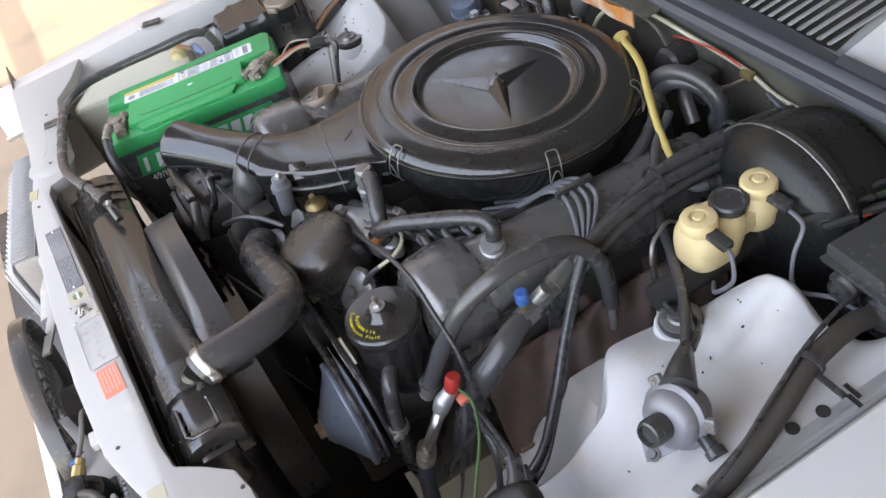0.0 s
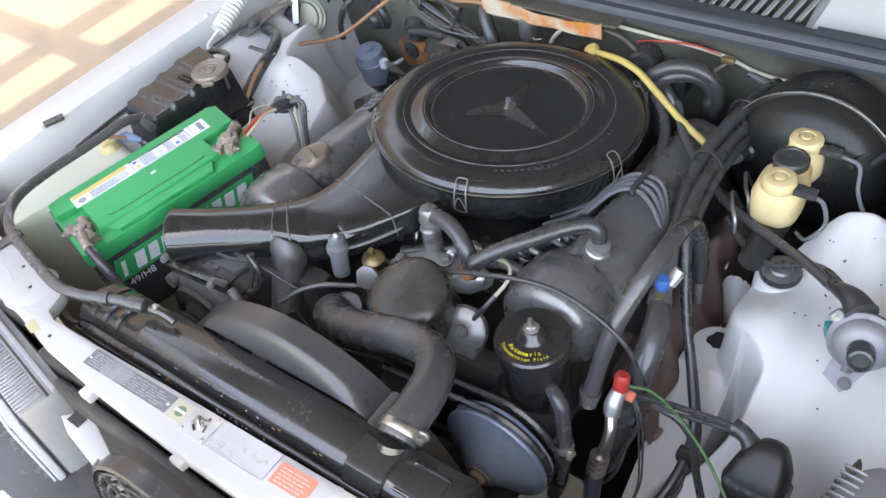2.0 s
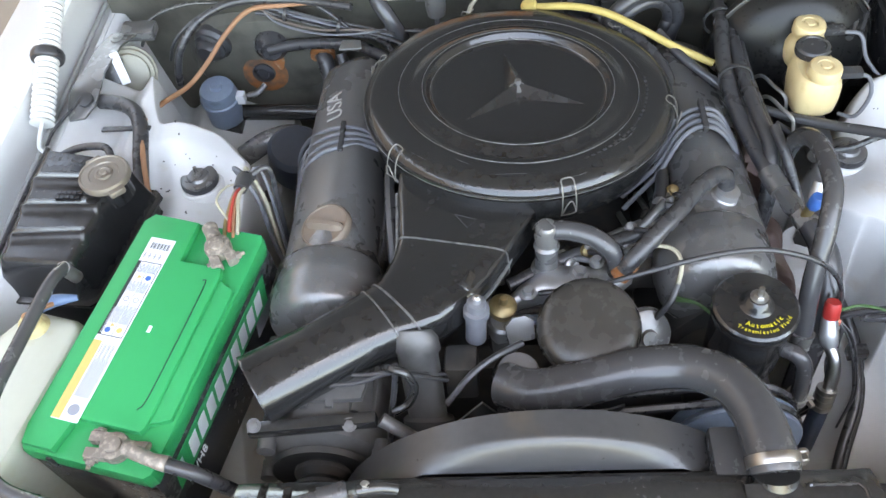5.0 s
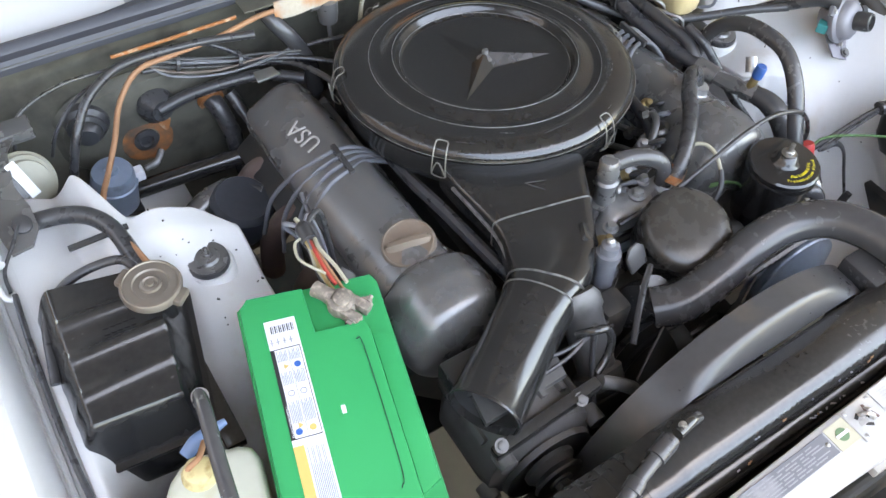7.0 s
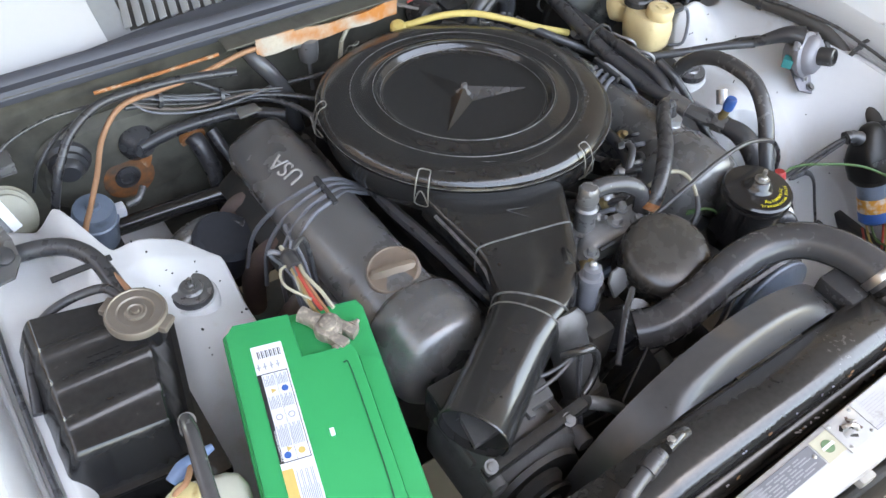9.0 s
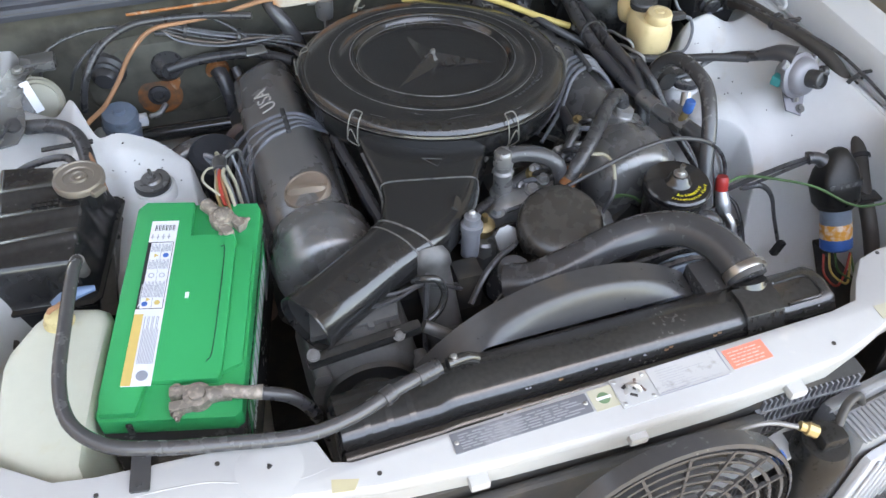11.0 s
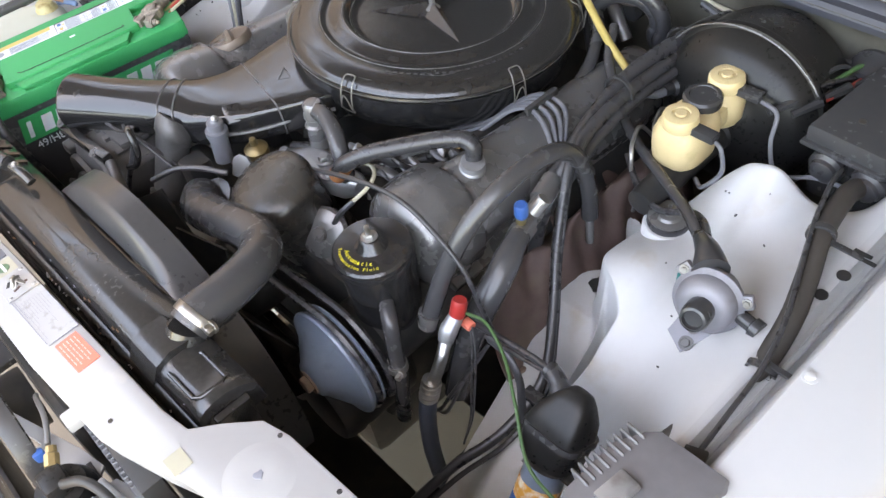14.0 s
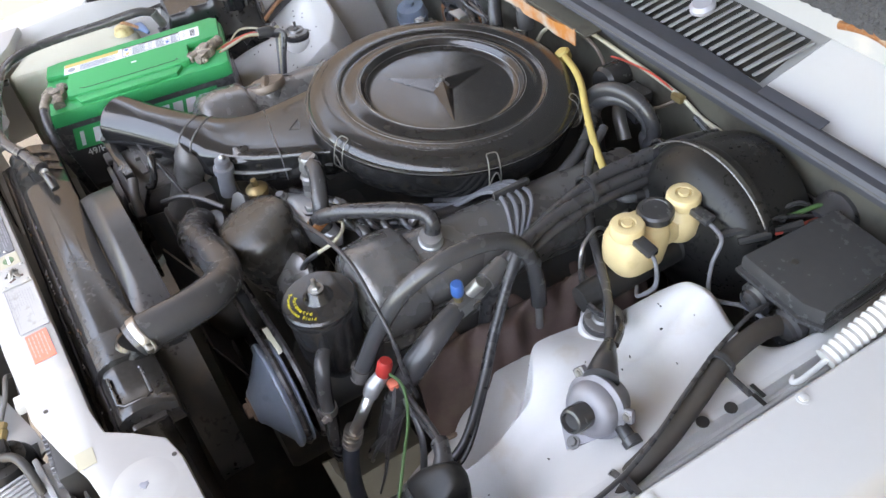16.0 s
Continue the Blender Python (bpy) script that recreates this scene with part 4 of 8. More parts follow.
# ---- air cleaner ----
cleaner = thing("air_cleaner", (0, 0, 0.80), "round black enamelled air cleaner with a snorkel, on the engine", "air cleaner")
part("lid", lathe([(0.2290, -0.0165), (0.2335, -0.0160), (0.2355, -0.0130), (0.2345, -0.0098), (0.2312, -0.0090), (0.2292, -0.0055), (0.2255, -0.0010), (0.2180, 0.0025), (0.200, 0.0050), (0.180, 0.0062), (0.1755, 0.0042), (0.1715, 0.0026), (0.166, 0.0028), (0.161, 0.0048),
                   (0.153, 0.0080), (0.1445, 0.0094), (0.1395, 0.0082), (0.1362, 0.0040), (0.1325, -0.0025), (0.128, -0.0054), (0.120, -0.0062), (0.05, -0.0065), (0.0, -0.0065)], (0, 0, 0.897), sides=160), GLOSS, cleaner, "glossy black pressed lid")
# thin pale rings paint the lid's edge highlights along with its wear
part("rim_highlight", lathe([(0.2350, -0.0005), (0.2362, 0.0), (0.2350, 0.0005), (0.2345, 0.0)], (0, 0, 0.8843), sides=128), PALEEDGE, cleaner, "pale line for the highlight and wear on the lid's rim")
for r, z in ((0.1445, 0.9066), (0.1335, 0.8958), (0.1805, 0.9034)):
    part("ring_highlight", lathe([(r - 0.0006, -0.0003), (r, 0.0004), (r + 0.0006, -0.0003)], (0, 0, z), sides=128), PALEEDGE, cleaner, "pale line for the highlight and wear on a pressed ring")
part("base_pan", lathe([(0, -0.095), (0.16, -0.095), (0.203, -0.086), (0.222, -0.068), (0.2268, -0.050), (0.2285, -0.024), (0.2320, -0.0215), (0.2345, -0.0200), (0.2345, -0.0180), (0, -0.0180)], (0, 0, 0.897), sides=96), GLOSS, cleaner, "black pressed base pan")
bm = bmesh.new()
for k in range(3):
    a = radians(101 + 120 * k)
    tip = Vector((0.110 * math.cos(a), 0.110 * math.sin(a), 0))
    l, r = (Vector((0.020 * math.cos(a + d), 0.020 * math.sin(a + d), 0)) for d in (radians(60), -radians(60)))
    o, up = Vector((0, 0, 0.8902)), Vector((0, 0, 0.018))
    v = [bm.verts.new(q) for q in (o + tip, o + l, o + up, o + r)]
    for f in ((0, 1, 2), (0, 2, 3), (1, 3, 2), (0, 3, 1)):
        bm.faces.new([v[i] for i in f])
part("star_emblem", bm, GLOSS, cleaner, "raised three-armed pressed star", smooth=False)
part("lid_nut", lathe([(0, 0), (0.013, 0), (0.013, 0.004), (0.008, 0.008), (0.005, 0.010), (0.0045, 0.018), (0, 0.019)], (0, 0, 0.8945), sides=16), ALLOY, cleaner, "dull plated lid nut")


def spring_clip(a):
    """A bent wire clip that hooks over the lid's rim at the angle a."""
    d, q = Vector((math.cos(a), math.sin(a), 0)), Vector((-math.sin(a), math.cos(a), 0))
    c = d * 0.2330 + Vector((0, 0, 0.8885))
    pts = [c + d * x + q * y + Vector((0, 0, z)) for x, y, z in ((0.001, -0.008, -0.040), (0.008, -0.010, -0.028), (0.006, -0.0095, -0.006), (-0.001, -0.009, 0.010), (-0.010, -0.008, 0.0155), (-0.013, 0.0, 0.0150), (-0.010, 0.008, 0.0155),
                                                               (-0.001, 0.009, 0.010), (0.006, 0.0095, -0.006), (0.008, 0.010, -0.028), (0.001, 0.008, -0.040), (-0.004, 0.0, -0.046), (0.001, -0.008, -0.040))]
    bm = tube(pts, 0.0010, 6, 4)
    tube([c + d * x + q * y + Vector((0, 0, z)) for x, y, z in ((0.009, -0.010, -0.030), (0.012, -0.003, -0.008), (0.012, 0.003, -0.008), (0.009, 0.010, -0.030))], 0.0010, 6, 4, bm)
    part("spring_clip", bm, CLIPWIRE, cleaner, "bent dull wire clip")


for deg in (-74.5, -10.7, -139.7, 45, 110, 160):
    spring_clip(radians(deg))
rows = [((-0.075, -0.172, 0.853), 0.204, 0.058, (0.97, -0.24, 0), 9.0), ((-0.077, -0.208, 0.853), 0.199, 0.058, (0.97, -0.24, 0), 9.0), ((-0.084, -0.245, 0.853), 0.176, 0.059, (0.98, -0.19, 0), 8.0), ((-0.094, -0.287, 0.853), 0.150, 0.060, (0.98, -0.19, 0), 7.0), ((-0.108, -0.322, 0.853), 0.134, 0.063, (0.96, -0.28, 0), 6.0),
        ((-0.127, -0.352, 0.854), 0.122, 0.067, (0.90, -0.43, 0), 4.4), ((-0.146, -0.375, 0.857), 0.110, 0.071, (0.80, -0.60, 0), 3.4), ((-0.163, -0.388, 0.860), 0.102, 0.074, (0.68, -0.73, 0), 2.7), ((-0.182, -0.400, 0.863), 0.097, 0.076, (0.60, -0.80, 0), 2.3), ((-0.215, -0.421, 0.864), 0.092, 0.077, (0.54, -0.84, 0), 2.05),
        ((-0.270, -0.457, 0.865), 0.090, 0.080, (0.53, -0.85, 0), 2.0), ((-0.330, -0.495, 0.866), 0.092, 0.084, (0.53, -0.85, 0), 2.0)]
LEAN = Vector((-0.05, 0, 1))
sec = [oval(c, a, LEAN, w, h, p, 56) for c, w, h, a, p in rows]
mouth = rows[-1][3]
sec += [oval((-0.3315, -0.496, 0.866), mouth, LEAN, 0.0935, 0.0855, 2, 56), oval((-0.3335, -0.497, 0.866), mouth, LEAN, 0.0925, 0.0845, 2, 56), oval((-0.3335, -0.497, 0.866), mouth, LEAN, 0.0885, 0.0805, 2, 56), oval((-0.325, -0.4915, 0.866), mouth, LEAN, 0.0875, 0.0795, 2, 56)]
snorkel = part("snorkel", loft(sec, caps=False), GLOSS, cleaner, "black pressed steel intake snorkel")
bore = [oval((-0.325, -0.4915, 0.866), mouth, LEAN, 0.0874, 0.0794, 2, 40), oval((-0.27, -0.457, 0.865), mouth, LEAN, 0.085, 0.075, 2, 40), oval((-0.20, -0.412, 0.864), mouth, LEAN, 0.082, 0.070, 2, 40), oval((-0.17, -0.392, 0.86), mouth, LEAN, 0.06, 0.05, 2, 40)]
part("snorkel_bore", loft(bore, caps=False), SOOT, cleaner, "dark open mouth of the snorkel")
for k, r in ((3, 0.0013), (7, 0.0016), (8, 0.0012)):
    c, w, h, a, p = rows[k]
    ring = oval(c, a, LEAN, w + 0.001, h + 0.001, p, 40)
    part("weld_bead", tube(ring + ring[:1], r, 6, straight=True, caps=False), PALEEDGE, cleaner, "raised weld seam")
part("snorkel_flange", tube([(-0.176, -0.184, 0.868), (-0.172, -0.240, 0.866), (-0.171, -0.290, 0.864), (-0.180, -0.330, 0.862)], 0.0030, 8), PALEEDGE, cleaner, "folded edge flange in pale grey for wear and highlight")
part("snorkel_flange", tube([(0.021, -0.232, 0.852), (-0.010, -0.262, 0.851), (-0.020, -0.300, 0.850), (-0.045, -0.345, 0.850), (-0.075, -0.385, 0.852)], 0.0030, 8), PALEEDGE, cleaner, "folded edge flange in pale grey for wear and highlight")
part("snorkel_boss", box((-0.015, -0.014, 0), (0.015, 0.014, 0.010), 0.004, m=Matrix.Translation((-0.072, -0.352, 0.874)) @ Matrix.Rotation(radians(-28), 4, "Z") @ Matrix.Rotation(radians(42), 4, "Y")), GLOSS, cleaner)
mark = [(-0.092, -0.238, 0.8835), (-0.062, -0.247, 0.8822), (-0.074, -0.262, 0.8828)]
part("arrow_mark", tube(mark + mark[:1], 0.0008, 5, straight=True, caps=False), HOSE, cleaner, "pressed triangle mark")
bm = bmesh.new()
for k in range(22):
    a = radians(-62 + k * 3.1) + (0.02 if k > 10 else 0)
    box((-0.0018, -0.0030, 0), (0.0018, 0.0030, 0.0006), 0, bm, Matrix.Translation((0.192 * math.cos(a), 0.192 * math.sin(a), 0.9024)) @ Matrix.Rotation(a, 4, "Z"))
part("embossed_print", bm, PLASTIC, cleaner, "faint embossed lettering round the lid", smooth=False)
for r, a0, a1 in ((0.205, -100, -88), (0.214, -72, -66), (0.198, -48, -41), (0.21, -30, -27), (0.19, -118, -112), (0.186, 12, 20), (0.218, -135, -128)):
    part("scratch", tube([((r + 0.004 * math.sin(9 * a)) * math.cos(a), (r + 0.004 * math.sin(9 * a)) * math.sin(a), 0.9027 if r < 0.203 else 0.9027 - (r - 0.203) * 0.12) for a in span(radians(a0), radians(a1), 5)], 0.0004, 4), HOSE, cleaner)
part("scratch", tube([(0.13, -0.135, 0.9024), (0.15, -0.128, 0.9024), (0.165, -0.105, 0.9024), (0.158, -0.112, 0.9024), (0.172, -0.085, 0.9024)], 0.0005, 4), HOSE, cleaner, "pale scratch in the paint")

# the engine leans back a little, and the round body leans with it
TIP = Matrix.Translation((0, 0, 0.097)) @ Matrix.Rotation(radians(1.6), 4, "Y") @ Matrix.Rotation(radians(-5.0), 4, "X") @ Matrix.Translation((0, 0, -0.097))
for ob in cleaner.children:
    if not ob.name.startswith(("snorkel", "weld", "arrow")):
        ob.data.transform(TIP)

# ---- battery ----
BM = Matrix.Translation((-0.478, -0.421, 0.0)) @ Matrix.Rotation(radians(-14.0), 4, "Z") @ Matrix.Translation((0, 0, 0.890)) @ Matrix.Rotation(radians(3.0), 4, "X")
battery = thing("battery", (-0.478, -0.421, 0.70), "green-topped black car battery with clamped leads", "battery")
part("case", box((-0.0865, -0.176, -0.19), (0.0865, 0.176, -0.040), 0.006, m=BM), PLASTIC, battery, "black plastic battery case")
outline = [(-0.088, -0.170), (-0.082, -0.178), (0.080, -0.178), (0.088, -0.170), (0.088, 0.165), (0.082, 0.178), (-0.076, 0.178), (-0.088, 0.168)]
part("lid", slab(outline, -0.043, -0.012, 0.005, m=BM), GREEN, battery, "green plastic battery lid")
top = [(-0.085, -0.150), (-0.080, -0.174), (-0.038, -0.174), (-0.030, -0.130), (0.056, -0.130), (0.060, -0.122), (0.060, 0.095), (0.056, 0.108), (-0.004, 0.108), (-0.006, 0.172), (-0.074, 0.174), (-0.085, 0.160)]
part("raised_top", slab(top, -0.013, 0.0, 0.004, m=BM), GREEN, battery, "raised green lid centre")
part("lid_rib", slab([(0.060, -0.118), (0.084, -0.105), (0.084, 0.080), (0.060, 0.092)], -0.013, -0.004, 0.003, m=BM), GREEN, battery)
part("vent_line", tube([BM @ Vector(p) for p in ((0.040, -0.105, 0.0003), (0.046, -0.08, 0.0003), (0.046, 0.07, 0.0003), (0.040, 0.085, 0.0003))], 0.0007, 4), INK, battery)
LB = BM @ Matrix.Translation((0.0055, 0, 0))
part("label", box((-0.066, -0.137, 0.0), (-0.029, 0.135, 0.0006), 0, m=LB), PAPER, battery, "white printed warning label", smooth=False)
bm, gold, dark = bmesh.new(), bmesh.new(), bmesh.new()
box((-0.066, -0.136, 0.0006), (-0.054, -0.028, 0.0009), 0, gold, LB)
for r in range(11):
    box((-0.0515 + r * 0.0019, -0.105, 0.0006), (-0.0507 + r * 0.0019, -0.032 - 0.02 * (r % 3 == 1), 0.0009), 0, bm, LB)
for k in range(12):
    box((-0.060 + k * 0.0024, 0.117, 0.0006), (-0.060 + k * 0.0024 + (0.0014, 0.0007)[k % 2], 0.127, 0.0009), 0, dark, LB)
# the warning box: a black strip with its heading, two columns of fine lines, small round and three-cornered signs
for y0, y1, x0, x1 in ((-0.020, -0.0190, -0.066, -0.031), (0.0945, 0.0955, -0.066, -0.031), (-0.020, 0.0955, -0.0318, -0.031), (-0.020, 0.0955, -0.0660, -0.0612), (-0.019, 0.0945, -0.0464, -0.0461)):
    box((x0, y0, 0.0006), (x1, y1, 0.0009), 0, dark, LB)
for k in range(4):
    box((-0.0625 + k * 0.0075, 0.101, 0.0006), (-0.0612 + k * 0.0075, 0.110, 0.0009), 0, bm, LB)
    box((-0.0640 + k * 0.0075, 0.1045, 0.0006), (-0.0595 + k * 0.0075, 0.1056, 0.0009), 0, bm, LB)
for x0, n in ((-0.0598, 7), (-0.0452, 7)):
    for y0, y1 in ((-0.001, 0.026), (0.0475, 0.064), (0.078, 0.092)):
        for r in range(n):
            box((x0 + 0.0018 * r, y0, 0.0006), (x0 + 0.0009 + 0.0018 * r, y1 - 0.004 * ((r * 5 + n) % 3 == 0), 0.0008), 0, bm, LB)
words("DANGER/POISON", 0.0048, LB @ Matrix.Translation((-0.0618, 0.002, 0.00095)) @ Matrix.Rotation(radians(90), 4, "Z"), PAPER, "label_heading", battery, "white heading on a black strip", 0.0002)
flat_up = LB.to_3x3() @ Vector((0, 0, 1))
for sgn, x, y, n in ((BLUE, -0.0555, -0.0118, 14), (GOLD, -0.0395, -0.0100, 14), (GOLD, -0.0525, -0.0045, 3), (GREYINK, -0.0535, 0.036, 14), (GREYINK, -0.0395, 0.036, 14), (BLUE, -0.0390, 0.071, 14), (GOLD, -0.0525, 0.071, 3)):
    ring = [(0, 0), (0.0040, 0), (0.0040, 0.0003), (0, 0.0003)] if sgn is not GREYINK else [(0.0030, 0), (0.0040, 0), (0.0040, 0.0003), (0.0030, 0.0003)]
    part("label_sign", lathe(ring, LB @ Vector((x, y, 0.0009)), flat_up, n), sgn, battery, smooth=False)
part("label_oval", lathe([(0, 0), (0.0075, 0), (0.0075, 0.0004), (0, 0.0004)], LB @ Vector((-0.042, -0.122, 0.0007)), LB.to_3x3() @ Vector((0, 0, 1)), 18), GREYINK, battery)
part("label_band", gold, GOLD, battery, smooth=False)
for nm, b, mt in (("label_text", bm, GREYINK), ("printed_text", dark, INK)):
    tagged(part(nm, b, mt, battery, smooth=False), "fine unreadable print on the label", kind="stuff")
part("maker_mark", box((0.001, -0.004, 0), (0.006, 0.006, 0.0004), 0, m=BM), PAPER, battery, smooth=False)
# side label with plain bars for the maker's letters
SIDE = BM @ Matrix.Translation((0.0868, 0, 0)) @ Matrix.Rotation(radians(90), 4, "Y") @ Matrix.Rotation(radians(90), 4, "Z")
slant = lambda x0, x1, y0, y1: [(x0, y0), (x1, y0), (x1 + (y1 - y0) * 0.25, y1), (x0 + (y1 - y0) * 0.25, y1)]
side = part("side_label", slab(slant(-0.155, 0.128, -0.100, -0.053), 0, 0.0006, 0, m=SIDE), GREEN, battery, "green side label", smooth=False)
for k in range(10):
    x = -0.142 + k * 0.0262
    part("white_bar", slab(slant(x, x + (0.008 if k == 0 else 0.019), -0.093, -0.062), 0.0006, 0.001, 0, m=SIDE), PAPER, side, smooth=False)
words("49/H8", 0.020, SIDE @ Matrix.Translation((-0.115, -0.112, 0.0005)), PAPER, "size_code", battery, "white printed battery size")
part("side_tag", slab(slant(0.080, 0.135, -0.125, -0.100), 0, 0.0006, 0, m=SIDE), PLATE, battery, smooth=False)
part("lid_strap", box((-0.052, -0.181, -0.040), (-0.044, -0.170, -0.018), 0.002, m=BM), RUBBER, battery)


def clamp(x, y, z, spin, worn, label):
    """A terminal post in a split clamp with a pinch bolt and a cable barrel."""
    m = BM @ Matrix.Translation((x, y, z)) @ Matrix.Rotation(radians(spin), 4, "Z")
    turn = m.to_3x3()
    bm = lathe([(0, -0.01), (0.0175, -0.01), (0.0185, 0.004), (0.0170, 0.0095), (0.0108, 0.0105), (0.0102, 0.0145), (0.0085, 0.0152), (0, 0.0152)], m @ Vector((0, 0, 0)), turn @ Vector((0, 0, 1)), 24)
    for y0, y1 in ((-0.0165, -0.0035), (0.0035, 0.0165)):
        box((0.008, y0, -0.006), (0.034, y1, 0.0085), 0.0022, bm, m)
    bolt(m @ Vector((0.025, -0.0165, 0.001)), turn @ Vector((0, -1, 0)), r=0.0062, h=0.006, bm=bm)
    bolt(m @ Vector((0.025, 0.0165, 0.001)), turn @ Vector((0, 1, 0)), r=0.0058, h=0.007, bm=bm, stud=0.005)
    tube([m @ Vector(p) for p in ((-0.012, 0, 0.002), (-0.024, 0, 0.002), (-0.040, 0, 0.001))], [0.0115, 0.0100, 0.0108], 14, 4, bm)
    part("terminal_clamp", bm, worn, battery, label)


OLDLEAD = surface("corroded_lead", (0.22, 0.19, 0.16), 0.65, metal=0.4, vary=0.4, blotch=60, second=(0.42, 0.36, 0.30), amount=0.45, bump=0.6)
clamp(0.034, -0.152, -0.008, 188, OLDLEAD, "corroded grey terminal clamp")
clamp(0.036, 0.140, -0.006, -48, OLDLEAD, "corroded brownish terminal clamp")
lead = thing("battery_lead", (-0.45, -0.60, 0.88), "black battery earth lead with a lug", "cable")
part("lug", tube([(-0.448, -0.592, 0.898), (-0.425, -0.602, 0.899), (-0.405, -0.607, 0.897)], [0.009, 0.008, 0.010], 12), OLDLEAD, lead)
part("cable", tube([(-0.407, -0.607, 0.897), (-0.375, -0.612, 0.882), (-0.352, -0.610, 0.840), (-0.335, -0.595, 0.76), (-0.32, -0.57, 0.62)], 0.0085, 12), RUBBER, lead)
loom = thing("battery_wiring", (-0.40, -0.23, 0.88), "frayed brown and grey wires at the battery clamp", "wires")
rng = random.Random(8)
for k in range(7):
    o = Vector((rng.uniform(-0.012, 0.012), rng.uniform(-0.012, 0.012), rng.uniform(-0.006, 0.008)))
    part("frayed_wire", tube([Vector((-0.400, -0.262, 0.888)) + o, Vector((-0.402, -0.235, 0.893)) + o, Vector((-0.401, -0.205, 0.897)) + o * 0.5, Vector((-0.398, -0.180, 0.892)) + o * 0.6], 0.0028, 6), (BRASS, WIRETAN, OLIVE, WIRERED, OLIVE, BRASS, WIREGREY)[k], loom)
part("tape", tube([(-0.398, -0.188, 0.893), (-0.396, -0.166, 0.890), (-0.392, -0.150, 0.880)], [0.010, 0.012, 0.009], 10), RUBBER, loom, "black tape wrap")
for k, dx in enumerate((-0.03, -0.012, 0.006, 0.020)):
    part("wire", tube([(-0.394, -0.160, 0.888), (-0.385 + dx, -0.145, 0.890), (-0.372 + dx * 0.6, -0.16, 0.84), (-0.366 + dx * 0.4, -0.18, 0.74), (-0.355, -0.19, 0.62)], (0.0035, 0.003, 0.0025, 0.004)[k], 8), (WIREGREY, OLIVE, WIREGREY, RUBBER)[k], loom)
part("white_wire", tube([(-0.405, -0.245, 0.893), (-0.425, -0.215, 0.90), (-0.418, -0.185, 0.895), (-0.402, -0.178, 0.893)], 0.002, 6), OLIVE, loom)

# ---- radiator, shroud and cooling hoses ----
radiator = thing("radiator", (0.02, -0.655, 0.40), "black radiator with a rounded top tank", "radiator")
prof = [(-0.702, 0.848), (-0.7045, 0.861), (-0.700, 0.866), (-0.6915, 0.868), (-0.690, 0.880), (-0.6855, 0.8885), (-0.677, 0.8950), (-0.664, 0.8985), (-0.648, 0.8985), (-0.630, 0.8920), (-0.614, 0.880), (-0.611, 0.848)]
runs = ((-0.332, 0.50), (-0.328, 0.80), (-0.320, 0.84), (-0.205, 0.84), (-0.195, 0.97), (-0.185, 1.0), (0.270, 1.0), (0.278, 0.96), (0.286, 0.90), (0.340, 0.90), (0.352, 0.95), (0.360, 0.90), (0.364, 0.70), (0.365, 0.4))
part("top_tank", loft([[(x, y + 0.02 * x, 0.848 + (z - 0.848) * k) for y, z in prof] for x, k in runs]), SATIN, radiator, "black painted top tank with chips")
for x in (-0.296, -0.268, -0.240):
    part("tank_rib", loft([[(x + d, y + 0.02 * x, 0.8485 + (z - 0.848) * 0.875) for y, z in prof[3:11]] for d in (-0.004, 0.004)]), SATIN, radiator)
part("seam", tube([(x, -0.7055 + 0.02 * x, 0.857) for x in (-0.328, 0.0, 0.363)], 0.004, 8), SATIN, radiator, "crimped seam")
part("neck_block", loft([[(x, y + 0.02 * x, z) for y, z in ((-0.697, 0.878), (-0.684, 0.900), (-0.664, 0.9075), (-0.640, 0.905), (-0.632, 0.890), (-0.640, 0.875))] for x in (0.218, 0.222, 0.270, 0.275)]), SATIN, radiator)
part("plate_edge", tube([(0.288, -0.672, 0.8935), (0.338, -0.671, 0.8935), (0.344, -0.664, 0.8945), (0.344, -0.636, 0.8925), (0.338, -0.629, 0.8895), (0.288, -0.630, 0.8895)], 0.0026, 8, straight=True), SATIN, radiator, "raised rim on the tank end")
part("end_bracket", box((0.360, -0.668, 0.800), (0.374, -0.622, 0.878), 0.005), SATIN, radiator)
rng = random.Random(12)
pale, rusty = bmesh.new(), bmesh.new()
for k in range(30):
    x, low = rng.uniform(-0.18, 0.34), rng.random() < 0.55
    y, z, tip = (-0.7012, 0.8662, 20) if low else ((-0.6875, 0.8868, 66) if rng.random() < 0.6 else (rng.uniform(-0.66, -0.635), 0.0, 12))
    z = z or 0.8975 - (y + 0.666) * 0.22
    w = rng.uniform(0.0008, 0.0026) * (2.2 if low and rng.random() < 0.3 else 1.0)
    m = Matrix.Translation((x, y + 0.02 * x, z)) @ Matrix.Rotation(radians(tip if not 11 < tip < 13 else -12), 4, "X") @ Matrix.Rotation(rng.uniform(-0.5, 0.5), 4, "Z")
    slab([(-w, -0.0007), (-0.3 * w, -0.0012), (w, -0.0004), (0.6 * w, 0.0009), (-0.5 * w, 0.0010)], 0.0, 0.0008, 0, rusty if rng.random() < 0.25 else pale, m)
for x, y in ((0.098, -0.6885), (0.106, -0.6865), (0.170, -0.688), (0.178, -0.686), (-0.05, -0.688)):
    m = Matrix.Translation((x, y + 0.02 * x, 0.8868)) @ Matrix.Rotation(radians(66), 4, "X")
    slab([(-0.0030, -0.0006), (-0.0006, -0.0018), (0.0024, -0.0012), (0.0033, 0.0009), (0.0006, 0.0006), (-0.0018, 0.0017)], 0.0, 0.0009, 0, rusty, m)
tagged(part("paint_chips", pale, GREYBOX, radiator, smooth=False), "small pale chips in the black paint", kind="stuff")
